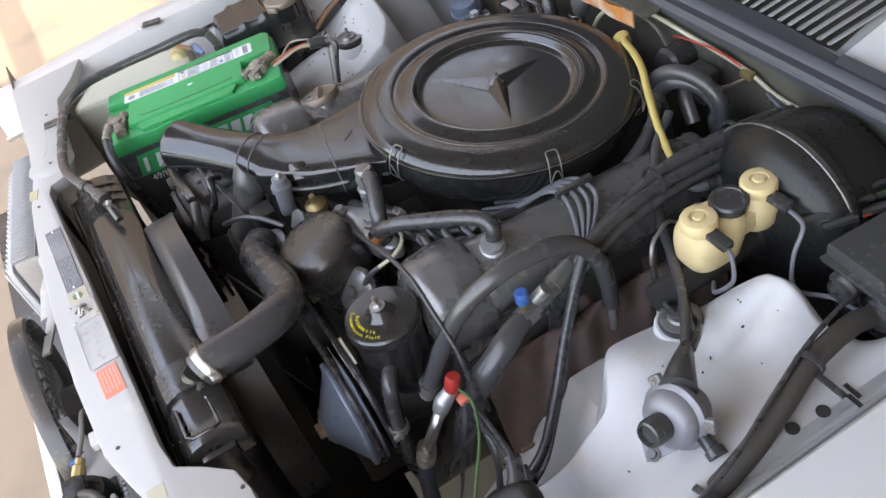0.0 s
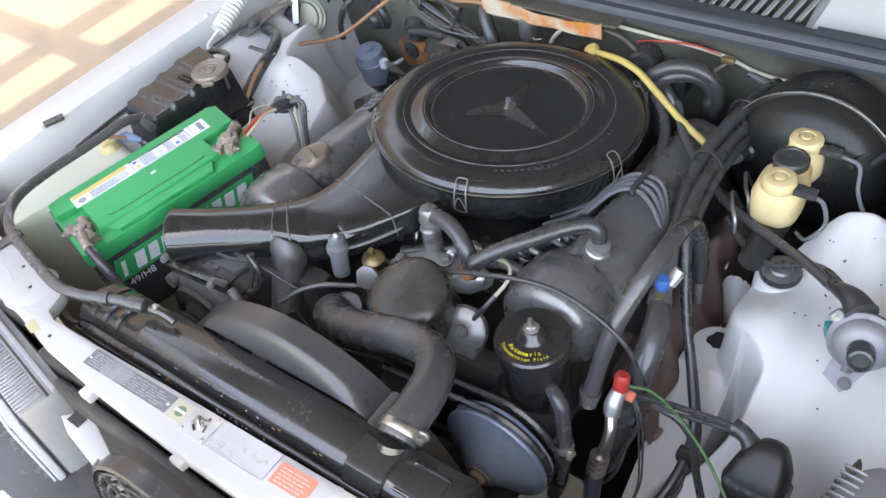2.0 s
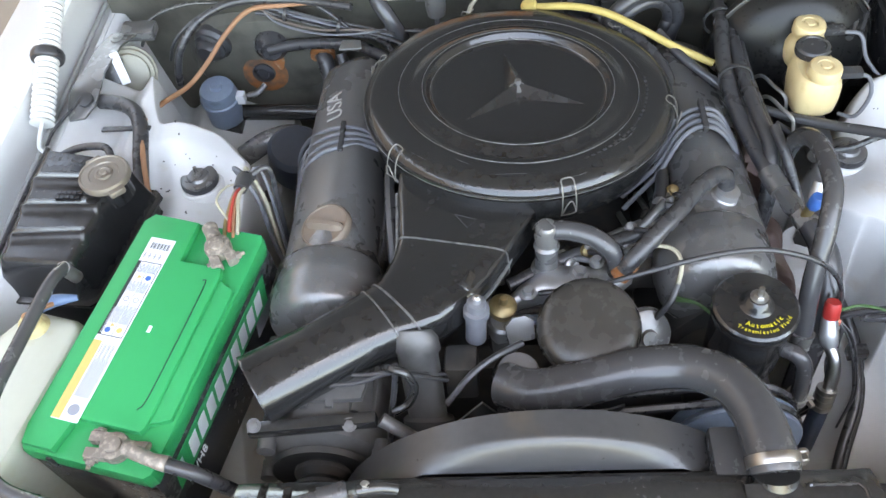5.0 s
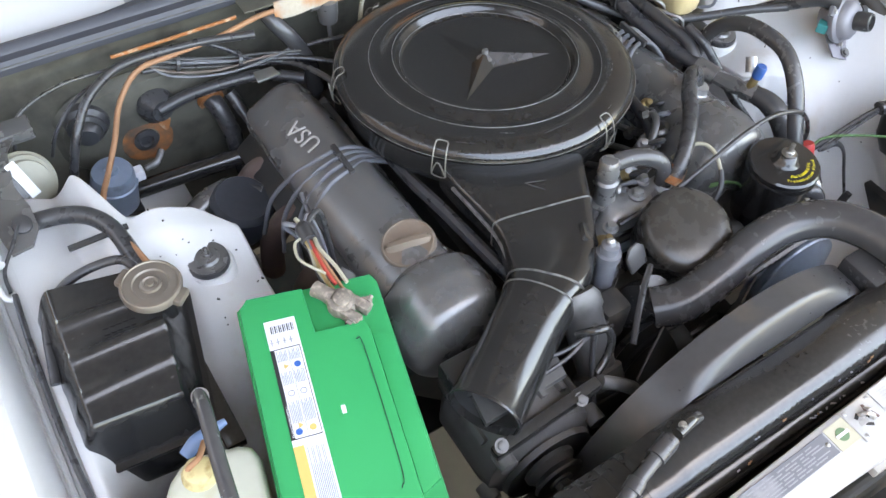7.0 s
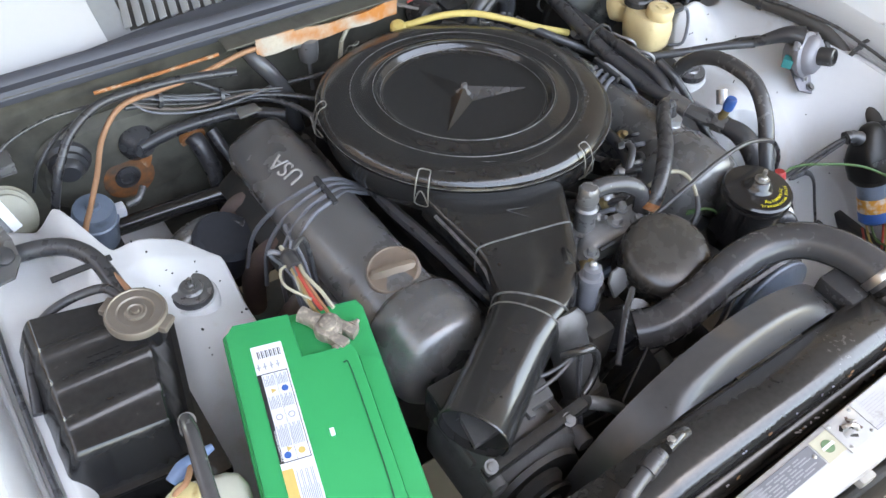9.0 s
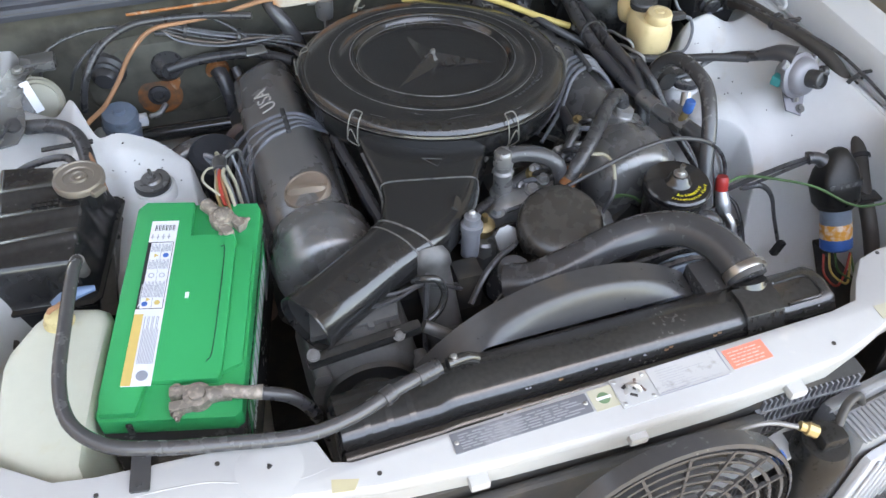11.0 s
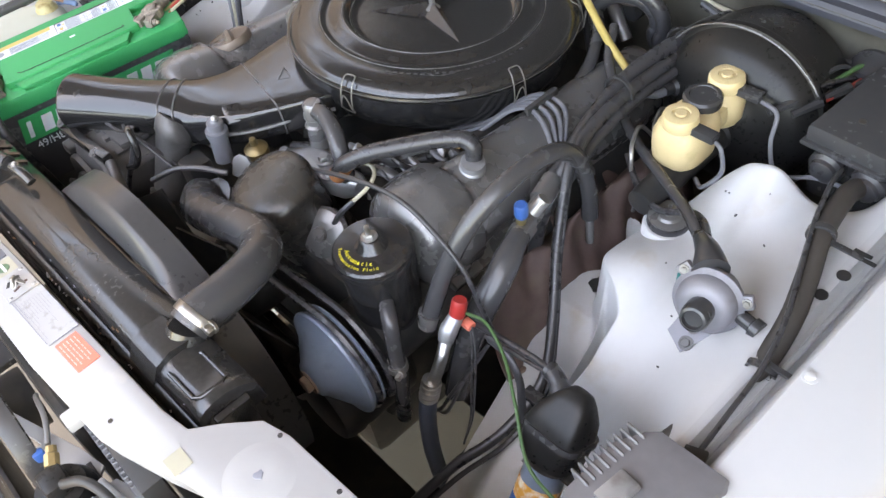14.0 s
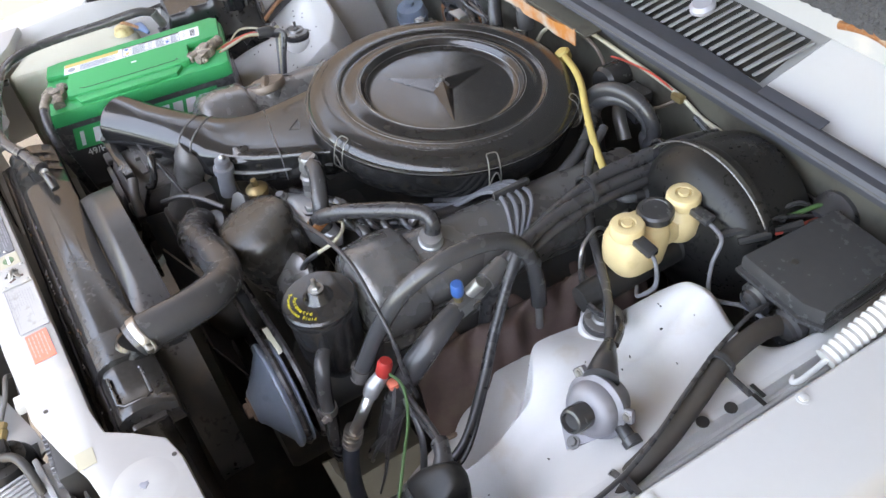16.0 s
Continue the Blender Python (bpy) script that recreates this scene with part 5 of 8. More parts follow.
tagged(part("rust_chips", rusty, surface("dull_rust_chip", (0.22, 0.12, 0.06), 0.8, vary=0.4), radiator, smooth=False), "small chips of rust in the paint", kind="stuff")
part("core", box((-0.335, -0.698, 0.40), (0.372, -0.625, 0.849), 0.004), SOOT, radiator, "dark finned core")
part("top_outlet", lathe([(0, 0), (0.024, 0), (0.024, 0.03), (0, 0.03)], (0.255, -0.640, 0.876), (-0.05, 0.5, 0.7), 24), SATIN, radiator)
part("overflow_pipe", tube([(-0.145, -0.640, 0.905), (-0.162, -0.642, 0.915), (-0.185, -0.646, 0.917)], 0.0075, 10), SATIN, radiator)

SHROUD = surface("smooth_dusty_shroud", (0.036, 0.036, 0.038), 0.30, vary=0.3, blotch=5, dust=0.10, second=(0.085, 0.065, 0.045), amount=0.22, bump=0.02)
shroud = thing("fan_shroud", (0.02, -0.58, 0.45), "black plastic fan shroud behind the radiator", "fan shroud")


def hood_line(a, v):
    x = 0.022 + 0.268 * math.cos(a)
    back = 0.66 + 0.268 * math.sin(a)
    front = min(back - 0.004, 0.884)
    y = -0.612 + 0.052 * v
    z = front + (back - front) * math.sin(math.pi / 2 * min(1.0, v * 2.4)) ** 0.8
    return (x, y + 0.02 * x, z)


part("shroud_ring", sheet(hood_line, span(radians(-20), radians(200), 80), span(0, 1, 22), 0.003), SHROUD, shroud, "black curved plastic shroud")
part("shroud_wing", box((0.195, -0.618, 0.845), (0.238, -0.560, 0.888), 0.006, m=Matrix.Identity(4)), PLASTIC, shroud)

hose = thing("coolant_hose", (0.25, -0.60, 0.88), "thick dusty black rubber coolant hose with a steel clip", "hose")
way = [(0.2535, -0.622, 0.901), (0.252, -0.604, 0.906), (0.245, -0.551, 0.903), (0.224, -0.506, 0.893), (0.184, -0.478, 0.875), (0.127, -0.474, 0.862), (0.065, -0.480, 0.842), (0.006, -0.480, 0.824), (-0.030, -0.462, 0.812)]
part("hose", tube(way, [0.0270, 0.0270, 0.0265, 0.0265, 0.0270, 0.028, 0.029, 0.029], 28, 10), HOSE, hose)
d = (Vector(way[1]) - Vector(way[0])).normalized()
bm = lathe([(0.0268, -0.006), (0.0282, -0.006), (0.0286, -0.005), (0.0286, 0.005), (0.0282, 0.006), (0.0268, 0.006)], Vector(way[0]) + d * 0.013, d, 36)
part("clip", bm, CHROME, hose, "bright worm-drive hose clip")
box((0.276, -0.614, 0.900), (0.287, -0.600, 0.912), 0.002, bm := bmesh.new())
part("clip_housing", bm, CHROME, hose)
part("clip_screw", bolt(Vector((0.281, -0.602, 0.906)), (0.2, -0.9, 0.2), r=0.006, h=0.012), CHROME, hose)

tank = thing("expansion_tank", (-0.66, -0.25, 0.72), "black ribbed expansion tank with a metal cap", "coolant tank")


def tank_place(p):
    """From the tank's own square plan to its tapered plan beside the wing."""
    a, b = (p[0] + 0.098) / 0.196, (p[1] + 0.128) / 0.256
    front = Vector((-0.760, -0.320, 0)).lerp(Vector((-0.598, -0.334, 0)), a)
    rear = Vector((-0.757, -0.070, 0)).lerp(Vector((-0.549, -0.118, 0)), a)
    return front.lerp(rear, b) + Vector((0, 0, p[2]))


def tank_fit(bm):
    for v in bm.verts:
        v.co = tank_place(v.co)
    return bm


def tank_top(p, v):
    """The moulded top: a plateau with a broad bevel, stepped by three slanting ribs."""
    z = 0.897 + 0.02 * v
    for v0 in (0.055, 0.004, -0.048):
        d = v - v0 - 0.14 * p
        z += 0.0048 * math.exp(-((d + 0.004) / 0.009) ** 2) - 0.0042 * step(0.008, -0.016, d)
    side = step(-0.092, -0.048, p) * step(0.094, 0.064, p) * step(-0.122, -0.094, v) * step(0.122, 0.106, v)
    return tank_place((p, v, 0.815 + (z - 0.815) * side))


TANKBLACK = surface("moulded_black_tank", (0.014, 0.014, 0.015), 0.11, vary=0.4, blotch=12, dust=0.07, bump=0.0, wear=0.18)
part("tank", sheet(tank_top, span(-0.092, 0.092, 70), span(-0.122, 0.122, 110), 0.003), TANKBLACK, tank, "glossy black moulded tank")
rim = [(-0.098, -0.116), (-0.086, -0.128), (0.086, -0.128), (0.098, -0.116), (0.098, 0.116), (0.086, 0.128), (-0.086, 0.128), (-0.098, 0.116)]
part("seam_flange", tank_fit(slab(rim, 0.812, 0.818, 0.002)), TANKBLACK, tank, "moulded seam flange")
part("lower_half", tank_fit(box((-0.088, -0.118, 0.740), (0.088, 0.118, 0.813), 0.012)), TANKBLACK, tank)
bm = bmesh.new()
for r in range(2):
    for k in range(5):
        box((-0.004 + k * 0.008, 0.024 - r * 0.010 + 0.0011 * k, 0.8945 - 0.0002 * r), (0.002 + k * 0.008, 0.030 - r * 0.010 + 0.0011 * k, 0.8965), 0, bm)
part("moulded_print", tank_fit(bm), TANKBLACK, tank, "raised unreadable print", smooth=False)
part("neck", lathe([(0, -0.03), (0.030, -0.03), (0.028, 0.0), (0, 0.0)], (-0.598, -0.165, 0.896), sides=28), GLOSS, tank)
bm = lathe([(0, 0), (0.031, 0), (0.0365, 0.003), (0.0375, 0.010), (0.0355, 0.0145), (0.0335, 0.0150), (0.0325, 0.0135), (0.0225, 0.0140), (0.0210, 0.0120), (0.0135, 0.0120), (0.0125, 0.0150), (0.0095, 0.0158), (0.0080, 0.0142), (0.0055, 0.0142), (0.0045, 0.0165), (0, 0.0170)], (-0.598, -0.165, 0.898), sides=48)
for a in (40, 220):
    box((-0.012, 0.031, 0.002), (0.012, 0.045, 0.013), 0.004, bm, Matrix.Translation((-0.598, -0.165, 0.896)) @ Matrix.Rotation(radians(a), 4, "Z"))
part("cap", bm, surface("tan_plated_cap", (0.205, 0.175, 0.145), 0.45, metal=0.5, vary=0.2, blotch=30, bump=0.1), tank, "dull tan plated pressure cap")
part("nipple", lathe([(0, -0.02), (0.009, -0.02), (0.009, 0.012), (0.010, 0.014), (0.010, 0.018), (0, 0.018)], (-0.606, -0.330, 0.893), (0, -0.35, 1), 16), ZINC, tank)
part("bracket", box((-0.60, -0.36, 0.80), (-0.575, -0.14, 0.815), 0.003), SATIN, tank)
part("tank_vent", tube([(-0.60, -0.13, 0.895), (-0.62, -0.10, 0.90), (-0.68, -0.09, 0.885), (-0.72, -0.12, 0.87), (-0.74, -0.20, 0.85)], 0.006, 10), RUBBER, tank)
overflow = thing("overflow_hose", (-0.45, -0.68, 0.90), "black rubber overflow hose along the front panel", "hose")
part("hose", tube([(-0.606, -0.330, 0.905), (-0.610, -0.365, 0.918), (-0.622, -0.44, 0.914), (-0.632, -0.53, 0.912), (-0.622, -0.595, 0.914), (-0.585, -0.638, 0.916), (-0.53, -0.660, 0.917), (-0.455, -0.676, 0.916), (-0.37, -0.690, 0.914), (-0.31, -0.683, 0.915), (-0.255, -0.664, 0.917), (-0.195, -0.647, 0.917)], 0.0088, 14), HOSE, overflow)
part("collar", tube([(-0.272, -0.671, 0.916), (-0.258, -0.665, 0.917)], 0.0112, 14), RUBBER, overflow, "black rubber collar")
part("screw_clip", bolt((-0.176, -0.643, 0.922), (0, 0, 1), r=0.0036, h=0.005), ZINC, overflow, "bright screw clip")
part("end_cuff", tube([(-0.225, -0.655, 0.917), (-0.196, -0.647, 0.917)], 0.0115, 14), RUBBER, overflow)
clip = slab([(-0.034, -0.0095), (-0.030, -0.0110), (0.022, -0.0110), (0.024, -0.0090), (0.024, 0.0090), (0.022, 0.0110), (-0.030, 0.0110), (-0.034, 0.0095)], 0, 0.0035, 0.001, m=Matrix.Translation((-0.5515, -0.677, 0.9025)) @ Matrix.Rotation(radians(-98), 4, "Z"))
lathe([(0, 0), (0.0035, 0), (0.0035, 0.002), (0, 0.002)], (-0.5545, -0.692, 0.9058), sides=12, bm=clip)
solo("edge_clip", clip, PLASTIC, (-0.545, -0.672, 0.9), "black plastic clip on the front panel", "clip", group="edge clips")
clip = box((-0.02, -0.009, 0), (0.02, 0.009, 0.007), 0.002, m=Matrix.Translation((-0.790, -0.415, 0.893)) @ Matrix.Rotation(radians(70), 4, "Z"))
solo("edge_clip", clip, PLASTIC, (-0.79, -0.415, 0.89), "black plastic clip on the white wing", "clip", group="edge clips")

bottle = thing("washer_bottle", (-0.65, -0.5, 0.60), "milky polythene washer bottle beside the battery", "bottle")
BOTTLE = [(-0.578, -0.394), (-0.574, -0.412), (-0.592, -0.490), (-0.615, -0.600), (-0.622, -0.640), (-0.640, -0.648), (-0.690, -0.615), (-0.716, -0.590), (-0.722, -0.560), (-0.713, -0.455), (-0.705, -0.432), (-0.672, -0.388), (-0.655, -0.376), (-0.640, -0.372), (-0.590, -0.385)]
mid = Vector((-0.648, -0.505, 0))
part("body", loft([[mid + (Vector((x, y, 0)) - mid) * k + Vector((0, 0, z)) for x, y in BOTTLE] for z, k in ((0.60, 0.86), (0.61, 0.94), (0.63, 0.985), (0.74, 1.0), (0.752, 0.985), (0.764, 1.0), (0.850, 1.0), (0.860, 0.985), (0.867, 0.95), (0.871, 0.90), (0.872, 0.80))]), PALE, bottle)
STAIN = surface("stained_polythene", (0.52, 0.43, 0.22), 0.45, vary=0.25, blotch=40, second=(0.30, 0.20, 0.08), amount=0.35, bump=0.08)
part("pump_neck", lathe([(0, -0.01), (0.021, -0.01), (0.020, 0.004), (0.0165, 0.008), (0.0160, 0.014), (0.012, 0.017), (0, 0.017)], (-0.640, -0.402, 0.871), sides=24), STAIN, bottle, "yellowed filler neck")
part("pump_wire", tube([(-0.652, -0.392, 0.866), (-0.648, -0.398, 0.890), (-0.636, -0.396, 0.895), (-0.628, -0.385, 0.890), (-0.622, -0.372, 0.880)], 0.0034, 8), WIRETAN, bottle, "brown wire over the neck")
part("pump_plug", tube([(-0.646, -0.374, 0.872), (-0.630, -0.368, 0.878), (-0.612, -0.364, 0.879), (-0.592, -0.360, 0.877)], [0.008, 0.0095, 0.0075, 0.004], 12, flat=0.7), surface("greyed_blue_plastic", (0.10, 0.16, 0.27), 0.45, vary=0.2, bump=0.05), bottle, "greyed blue pump plug")

# ---- alternator below the snorkel ----
alt = thing("alternator", (-0.262, -0.47, 0.66), "dark dusty alternator below the snorkel", "alternator")
part("body", lathe([(0, -0.02), (0.060, -0.02), (0.078, -0.010), (0.082, 0.01), (0.082, 0.10), (0.07, 0.115), (0, 0.115)], (-0.262, -0.525, 0.752), (0, 1, 0), 40), CASTING, alt, "dark alloy alternator body")
part("face", lathe([(0.030, 0.0), (0.055, 0.001), (0.064, 0.008), (0.066, 0.0), (0.03, -0.004)], (-0.262, -0.547, 0.752), (0, -1, 0), 40), SOOT, alt)
part("pulley", lathe([(0, 0.03), (0.034, 0.03), (0.036, 0.026), (0.028, 0.018), (0.036, 0.010), (0.036, 0.004), (0, 0.0)], (-0.262, -0.548, 0.752), (0, -1, 0), 32), SOOT, alt)
part("pulley_nut", bolt((-0.262, -0.578, 0.752), (0, -1, 0), r=0.011, h=0.012), CASTING, alt)
part("strap", box((-0.080, -0.008, -0.009), (0.080, 0.008, 0.009), 0.004, m=Matrix.Translation((-0.262, -0.530, 0.838)) @ Matrix.Rotation(radians(3), 4, "Z") @ Matrix.Rotation(radians(-4), 4, "Y")), SATIN, alt, "black adjuster strap")
for x in (-0.332, -0.215):
    part("strap_bolt", bolt((x, -0.534, 0.846), (0, -0.5, 1), r=0.006, h=0.004), CASTING, alt)
part("bracket", slab([(-0.330, -0.500), (-0.205, -0.495), (-0.195, -0.450), (-0.32, -0.44)], 0.828, 0.840, 0.005), CASTING, alt, "grey mounting bracket")
for k in range(6):
    a = radians(35 + 22 * k)
    part("casing_rib", box((-0.005, -0.505, 0.080), (0.005, -0.425, 0.089), 0.002, m=Matrix.Translation((-0.262, 0, 0.752)) @ Matrix.Rotation(a - math.pi / 2, 4, "Y")), CASTING, alt)
for a in (20, 140, 200, 320):
    part("casing_ear", lathe([(0, -0.01), (0.012, -0.01), (0.012, 0.014), (0.006, 0.016), (0, 0.016)], (-0.262 + 0.082 * math.cos(radians(a)), -0.535, 0.752 + 0.082 * math.sin(radians(a))), (0, -1, 0), 14), CASTING, alt)
part("bracket_arm", tube([(-0.178, -0.525, 0.842), (-0.15, -0.535, 0.825), (-0.125, -0.54, 0.80)], 0.009, 10), CASTING, alt)
part("regulator", box((-0.335, -0.46, 0.78), (-0.27, -0.40, 0.84), 0.006), PLASTIC, alt)
line("sensor_lead", [(-0.158, -0.478, 0.89), (-0.163, -0.49, 0.85), (-0.172, -0.515, 0.80), (-0.175, -0.54, 0.745), (-0.178, -0.55, 0.70), (-0.20, -0.55, 0.60)], 0.004, RUBBER, "thin black lead hanging beside the alternator", "wire")
solo("lead_sleeve", tube([(-0.1745, -0.536, 0.752), (-0.178, -0.55, 0.705)], 0.0075, 10), RUBBER, (-0.175, -0.54, 0.74), "black sleeve on a hanging lead", "sleeve")
bm = tube([(-0.175, -0.468, 0.868), (-0.162, -0.482, 0.886), (-0.146, -0.487, 0.884), (-0.137, -0.492, 0.86), (-0.146, -0.50, 0.836), (-0.165, -0.507, 0.825)], 0.0055, 10)
solo("hose_hook", bm, SATIN, (-0.165, -0.50, 0.83), "grey bent hook under the snorkel", "hook")
for k in range(2):
    a = 0.03 * k
    line("engine_wire", [(-0.33, -0.44, 0.80 + 0.004 * k), (-0.27, -0.455 - a, 0.855 + 0.003 * k), (-0.21, -0.475 - 0.4 * a, 0.862), (-0.165, -0.478, 0.87), (-0.10, -0.46 + 0.3 * a, 0.82)], 0.0028, RUBBER, "thin dark wire beneath the air intake snorkel", "wire", "intake wires")

# ---- oil filter, fluid reservoir ----
fx = (-0.10, -0.30, 0.95)
oilf = thing("oil_filter", (0.07, -0.40, 0.74), "black oil filter canister on the engine front", "oil filter")
part("canister", lathe([(0, -0.15), (0.050, -0.15), (0.055, -0.14), (0.0652, -0.030), (0.0668, -0.021), (0.0664, -0.015), (0.0645, -0.0085), (0.0605, -0.0030), (0.055, 0.0008), (0.047, 0.0036), (0.036, 0.0058), (0.020, 0.0072), (0, 0.0076)], (0.078, -0.404, 0.858), fx, 56), surface("bloomed_black_enamel", (0.030, 0.027, 0.024), 0.22, vary=0.35, blotch=9, grain=50, dust=0.12, bump=0.0, wear=0.16), oilf, "glossy black canister")
part("base", lathe([(0, -0.20), (0.06, -0.20), (0.062, -0.148), (0, -0.148)], (0.078, -0.404, 0.856), fx, 32), ALLOY, oilf)

res = thing("fluid_reservoir", (0.29, -0.38, 0.70), "black transmission fluid reservoir with yellow lettering", "reservoir")
RC = Vector((0.289, -0.380, 0.858))
part("body", lathe([(0, -0.165), (0.034, -0.165), (0.041, -0.130), (0.048, -0.112), (0.0495, -0.06), (0.0500, -0.016), (0, -0.016)], RC, sides=40), GLOSS, res, "black canister body")
part("cap", lathe([(0.0500, -0.020), (0.0535, -0.019), (0.0540, -0.014), (0.0525, -0.011), (0.0540, -0.008), (0.0535, -0.002), (0.0505, 0.001), (0.022, 0.003), (0.0175, 0.008), (0.0140, 0.016), (0.0110, 0.018), (0, 0.018)], RC, sides=48), GLOSS, res, "black lid")
for k in range(3):
    part("cap_rib", box((0.012, -0.002, 0.002), (0.034, 0.002, 0.006), 0.0015, m=Matrix.Translation(RC) @ Matrix.Rotation(radians(30 + 120 * k), 4, "Z") @ Matrix.Rotation(radians(12), 4, "Y")), GLOSS, res)
part("wing_nut", bolt(RC + Vector((0, 0, 0.017)), r=0.0075, h=0.007, stud=0.012), ZINC, res, "plated centre nut and stud")
YELLOWPRINT = surface("yellow_print", (0.72, 0.60, 0.03), 0.5, vary=0.1, bump=0.02)


def arc_words(text, radius, mid, step_deg, size):
    n = len(text)
    for k, ch in enumerate(text):
        if ch == " ":
            continue
        a = radians(mid + (k - (n - 1) / 2) * step_deg)
        m = Matrix.Translation(RC + Vector((radius * math.cos(a), radius * math.sin(a), 0.0024 if radius < 0.034 else 0.0018))) @ Matrix.Rotation(a + math.pi / 2, 4, "Z")
        words(ch, size, m, YELLOWPRINT, "letter", res)


arc_words("Automatic", 0.0330, -80, 9.6, 0.0088)
arc_words("Transmission Fluid", 0.0418, -80, 5.9, 0.0070)
part("outlet_pipe", tube([(0.330, -0.405, 0.795), (0.345, -0.415, 0.795), (0.356, -0.423, 0.780), (0.361, -0.43, 0.74), (0.360, -0.432, 0.69), (0.35, -0.435, 0.62), (0.33, -0.43, 0.55)], 0.0115, 14), HOSE, res, "black return hose")
part("hose_clip", lathe([(0.0115, -0.006), (0.0145, -0.006), (0.0145, 0.006), (0.0115, 0.006)], (0.3605, -0.432, 0.715), (0, 0, 1), 20), ZINC, res)
part("clip_screw", bolt((0.374, -0.436, 0.715), (0.3, -0.9, 0), r=0.005, h=0.012), CHROME, res)

# ---- brakes ----
boost = thing("brake_booster", (0.455, 0.2, 0.68), "large black brake booster on the bulkhead", "brake booster")
part("shell", lathe([(0, -0.062), (0.040, -0.060), (0.050, -0.052), (0.070, -0.046), (0.105, -0.036), (0.122, -0.018), (0.128, -0.002), (0.134, 0.000), (0.136, 0.006), (0.134, 0.012), (0.128, 0.014), (0.126, 0.07), (0.118, 0.10), (0, 0.115)], (0.457, 0.178, 0.800), (0, 1, -0.08), 64), BOOSTER, boost, "black pressed steel shell with a rolled rim")
part("vacuum_valve", lathe([(0, 0), (0.018, 0), (0.018, 0.008), (0.010, 0.014), (0.010, 0.028), (0, 0.028)], (0.372, 0.150, 0.822), (-0.3, -1, 0.1), 18), RUBBER, boost)
part("vacuum_pipe", tube([(0.366, 0.128, 0.824), (0.360, 0.112, 0.824), (0.345, 0.105, 0.826), (0.325, 0.10, 0.842)], 0.0075, 10), WIREGREY, boost)
part("rim_wire", tube([(0.457 + 0.139 * math.cos(a), 0.176, 0.80 + 0.139 * math.sin(a)) for a in span(radians(35), radians(145), 20)], 0.0013, 6, straight=True), ALLOY, boost)
part("master_cylinder", lathe([(0, 0), (0.020, 0), (0.022, 0.02), (0.022, 0.17), (0.03, 0.175), (0.03, 0.185), (0, 0.185)], (0.462, -0.055, 0.790), (0, 1, 0.02), 24), SOOT, boost)
for y in (-0.02, 0.03):
    part("brake_pipe", tube([(0.445, y, 0.79), (0.425, y - 0.005, 0.80), (0.418, y, 0.83), (0.405, y + 0.02, 0.835), (0.39, y + 0.06, 0.825), (0.385, y + 0.12, 0.74)], 0.003, 8), ZINC, boost)
brake = thing("brake_reservoir", (0.46, 0.075, 0.80), "yellowed brake fluid reservoir with two filler caps", "reservoir")
bm = loft([oval((0.460 + dx, y, z), (1, 0, 0), (0, 1, 0), w, l, p, 40) for z, w, l, y, dx, p in ((0.812, 0.060, 0.070, 0.040, -0.002, 3), (0.818, 0.070, 0.080, 0.042, -0.001, 3.2), (0.840, 0.074, 0.087, 0.044, -0.001, 3.2), (0.858, 0.074, 0.090, 0.047, -0.001, 3.2), (0.870, 0.067, 0.086, 0.048, -0.001, 3), (0.876, 0.056, 0.080, 0.048, -0.002, 2.6), (0.878, 0.03, 0.06, 0.048, 0, 2.4))])
lathe([(0, 0.012), (0.026, 0.012), (0.031, 0.022), (0.032, 0.045), (0.028, 0.055), (0.022, 0.060), (0.020, 0.066), (0, 0.066)], (0.462, 0.122, 0.814), (0, 0, 1), 36, bm)
part("bottle", bm, CREAM, brake, "yellowed translucent bottle")
part("bridge", box((0.438, 0.060, 0.834), (0.486, 0.118, 0.868), 0.010), CREAM, brake)
part("black_cap", lathe([(0, 0), (0.026, 0), (0.027, 0.003), (0.027, 0.012), (0.024, 0.0155), (0.019, 0.0160), (0.018, 0.0145), (0, 0.0145)], (0.458, 0.080, 0.876), sides=32), PLASTIC, brake, "black screw cap")
for y, z in ((0.026, 0.876), (0.128, 0.877)):
    f = part("filler_cap", lathe([(0, 0), (0.0235, 0), (0.0250, 0.003), (0.0250, 0.015), (0.023, 0.019), (0.018, 0.0205), (0.0125, 0.0205), (0.0115, 0.0185), (0.0080, 0.0185), (0.0070, 0.0215), (0, 0.0215)], (0.462, y, z), sides=36), CREAM, brake, "yellowed filler cap")
    part("terminal_block", box((0.480, y - 0.009, z - 0.002), (0.518, y + 0.009, z + 0.010), 0.003), PLASTIC, brake, "black terminal block")
    part("level_wire", tube([(0.515, y, z), (0.530, y - 0.006, z - 0.004), (0.538, y - 0.012, z - 0.035), (0.520, y - 0.025, z - 0.062), (0.50, y - 0.01, z - 0.07)] if y < 0.1 else [(0.515, y, z), (0.545, y - 0.005, z - 0.006), (0.556, y - 0.03, z - 0.035), (0.585, y - 0.055, z - 0.055), (0.625, y - 0.035, z - 0.052), (0.66, y - 0.03, z - 0.05)], 0.0032, 8), WIREGREY, brake)

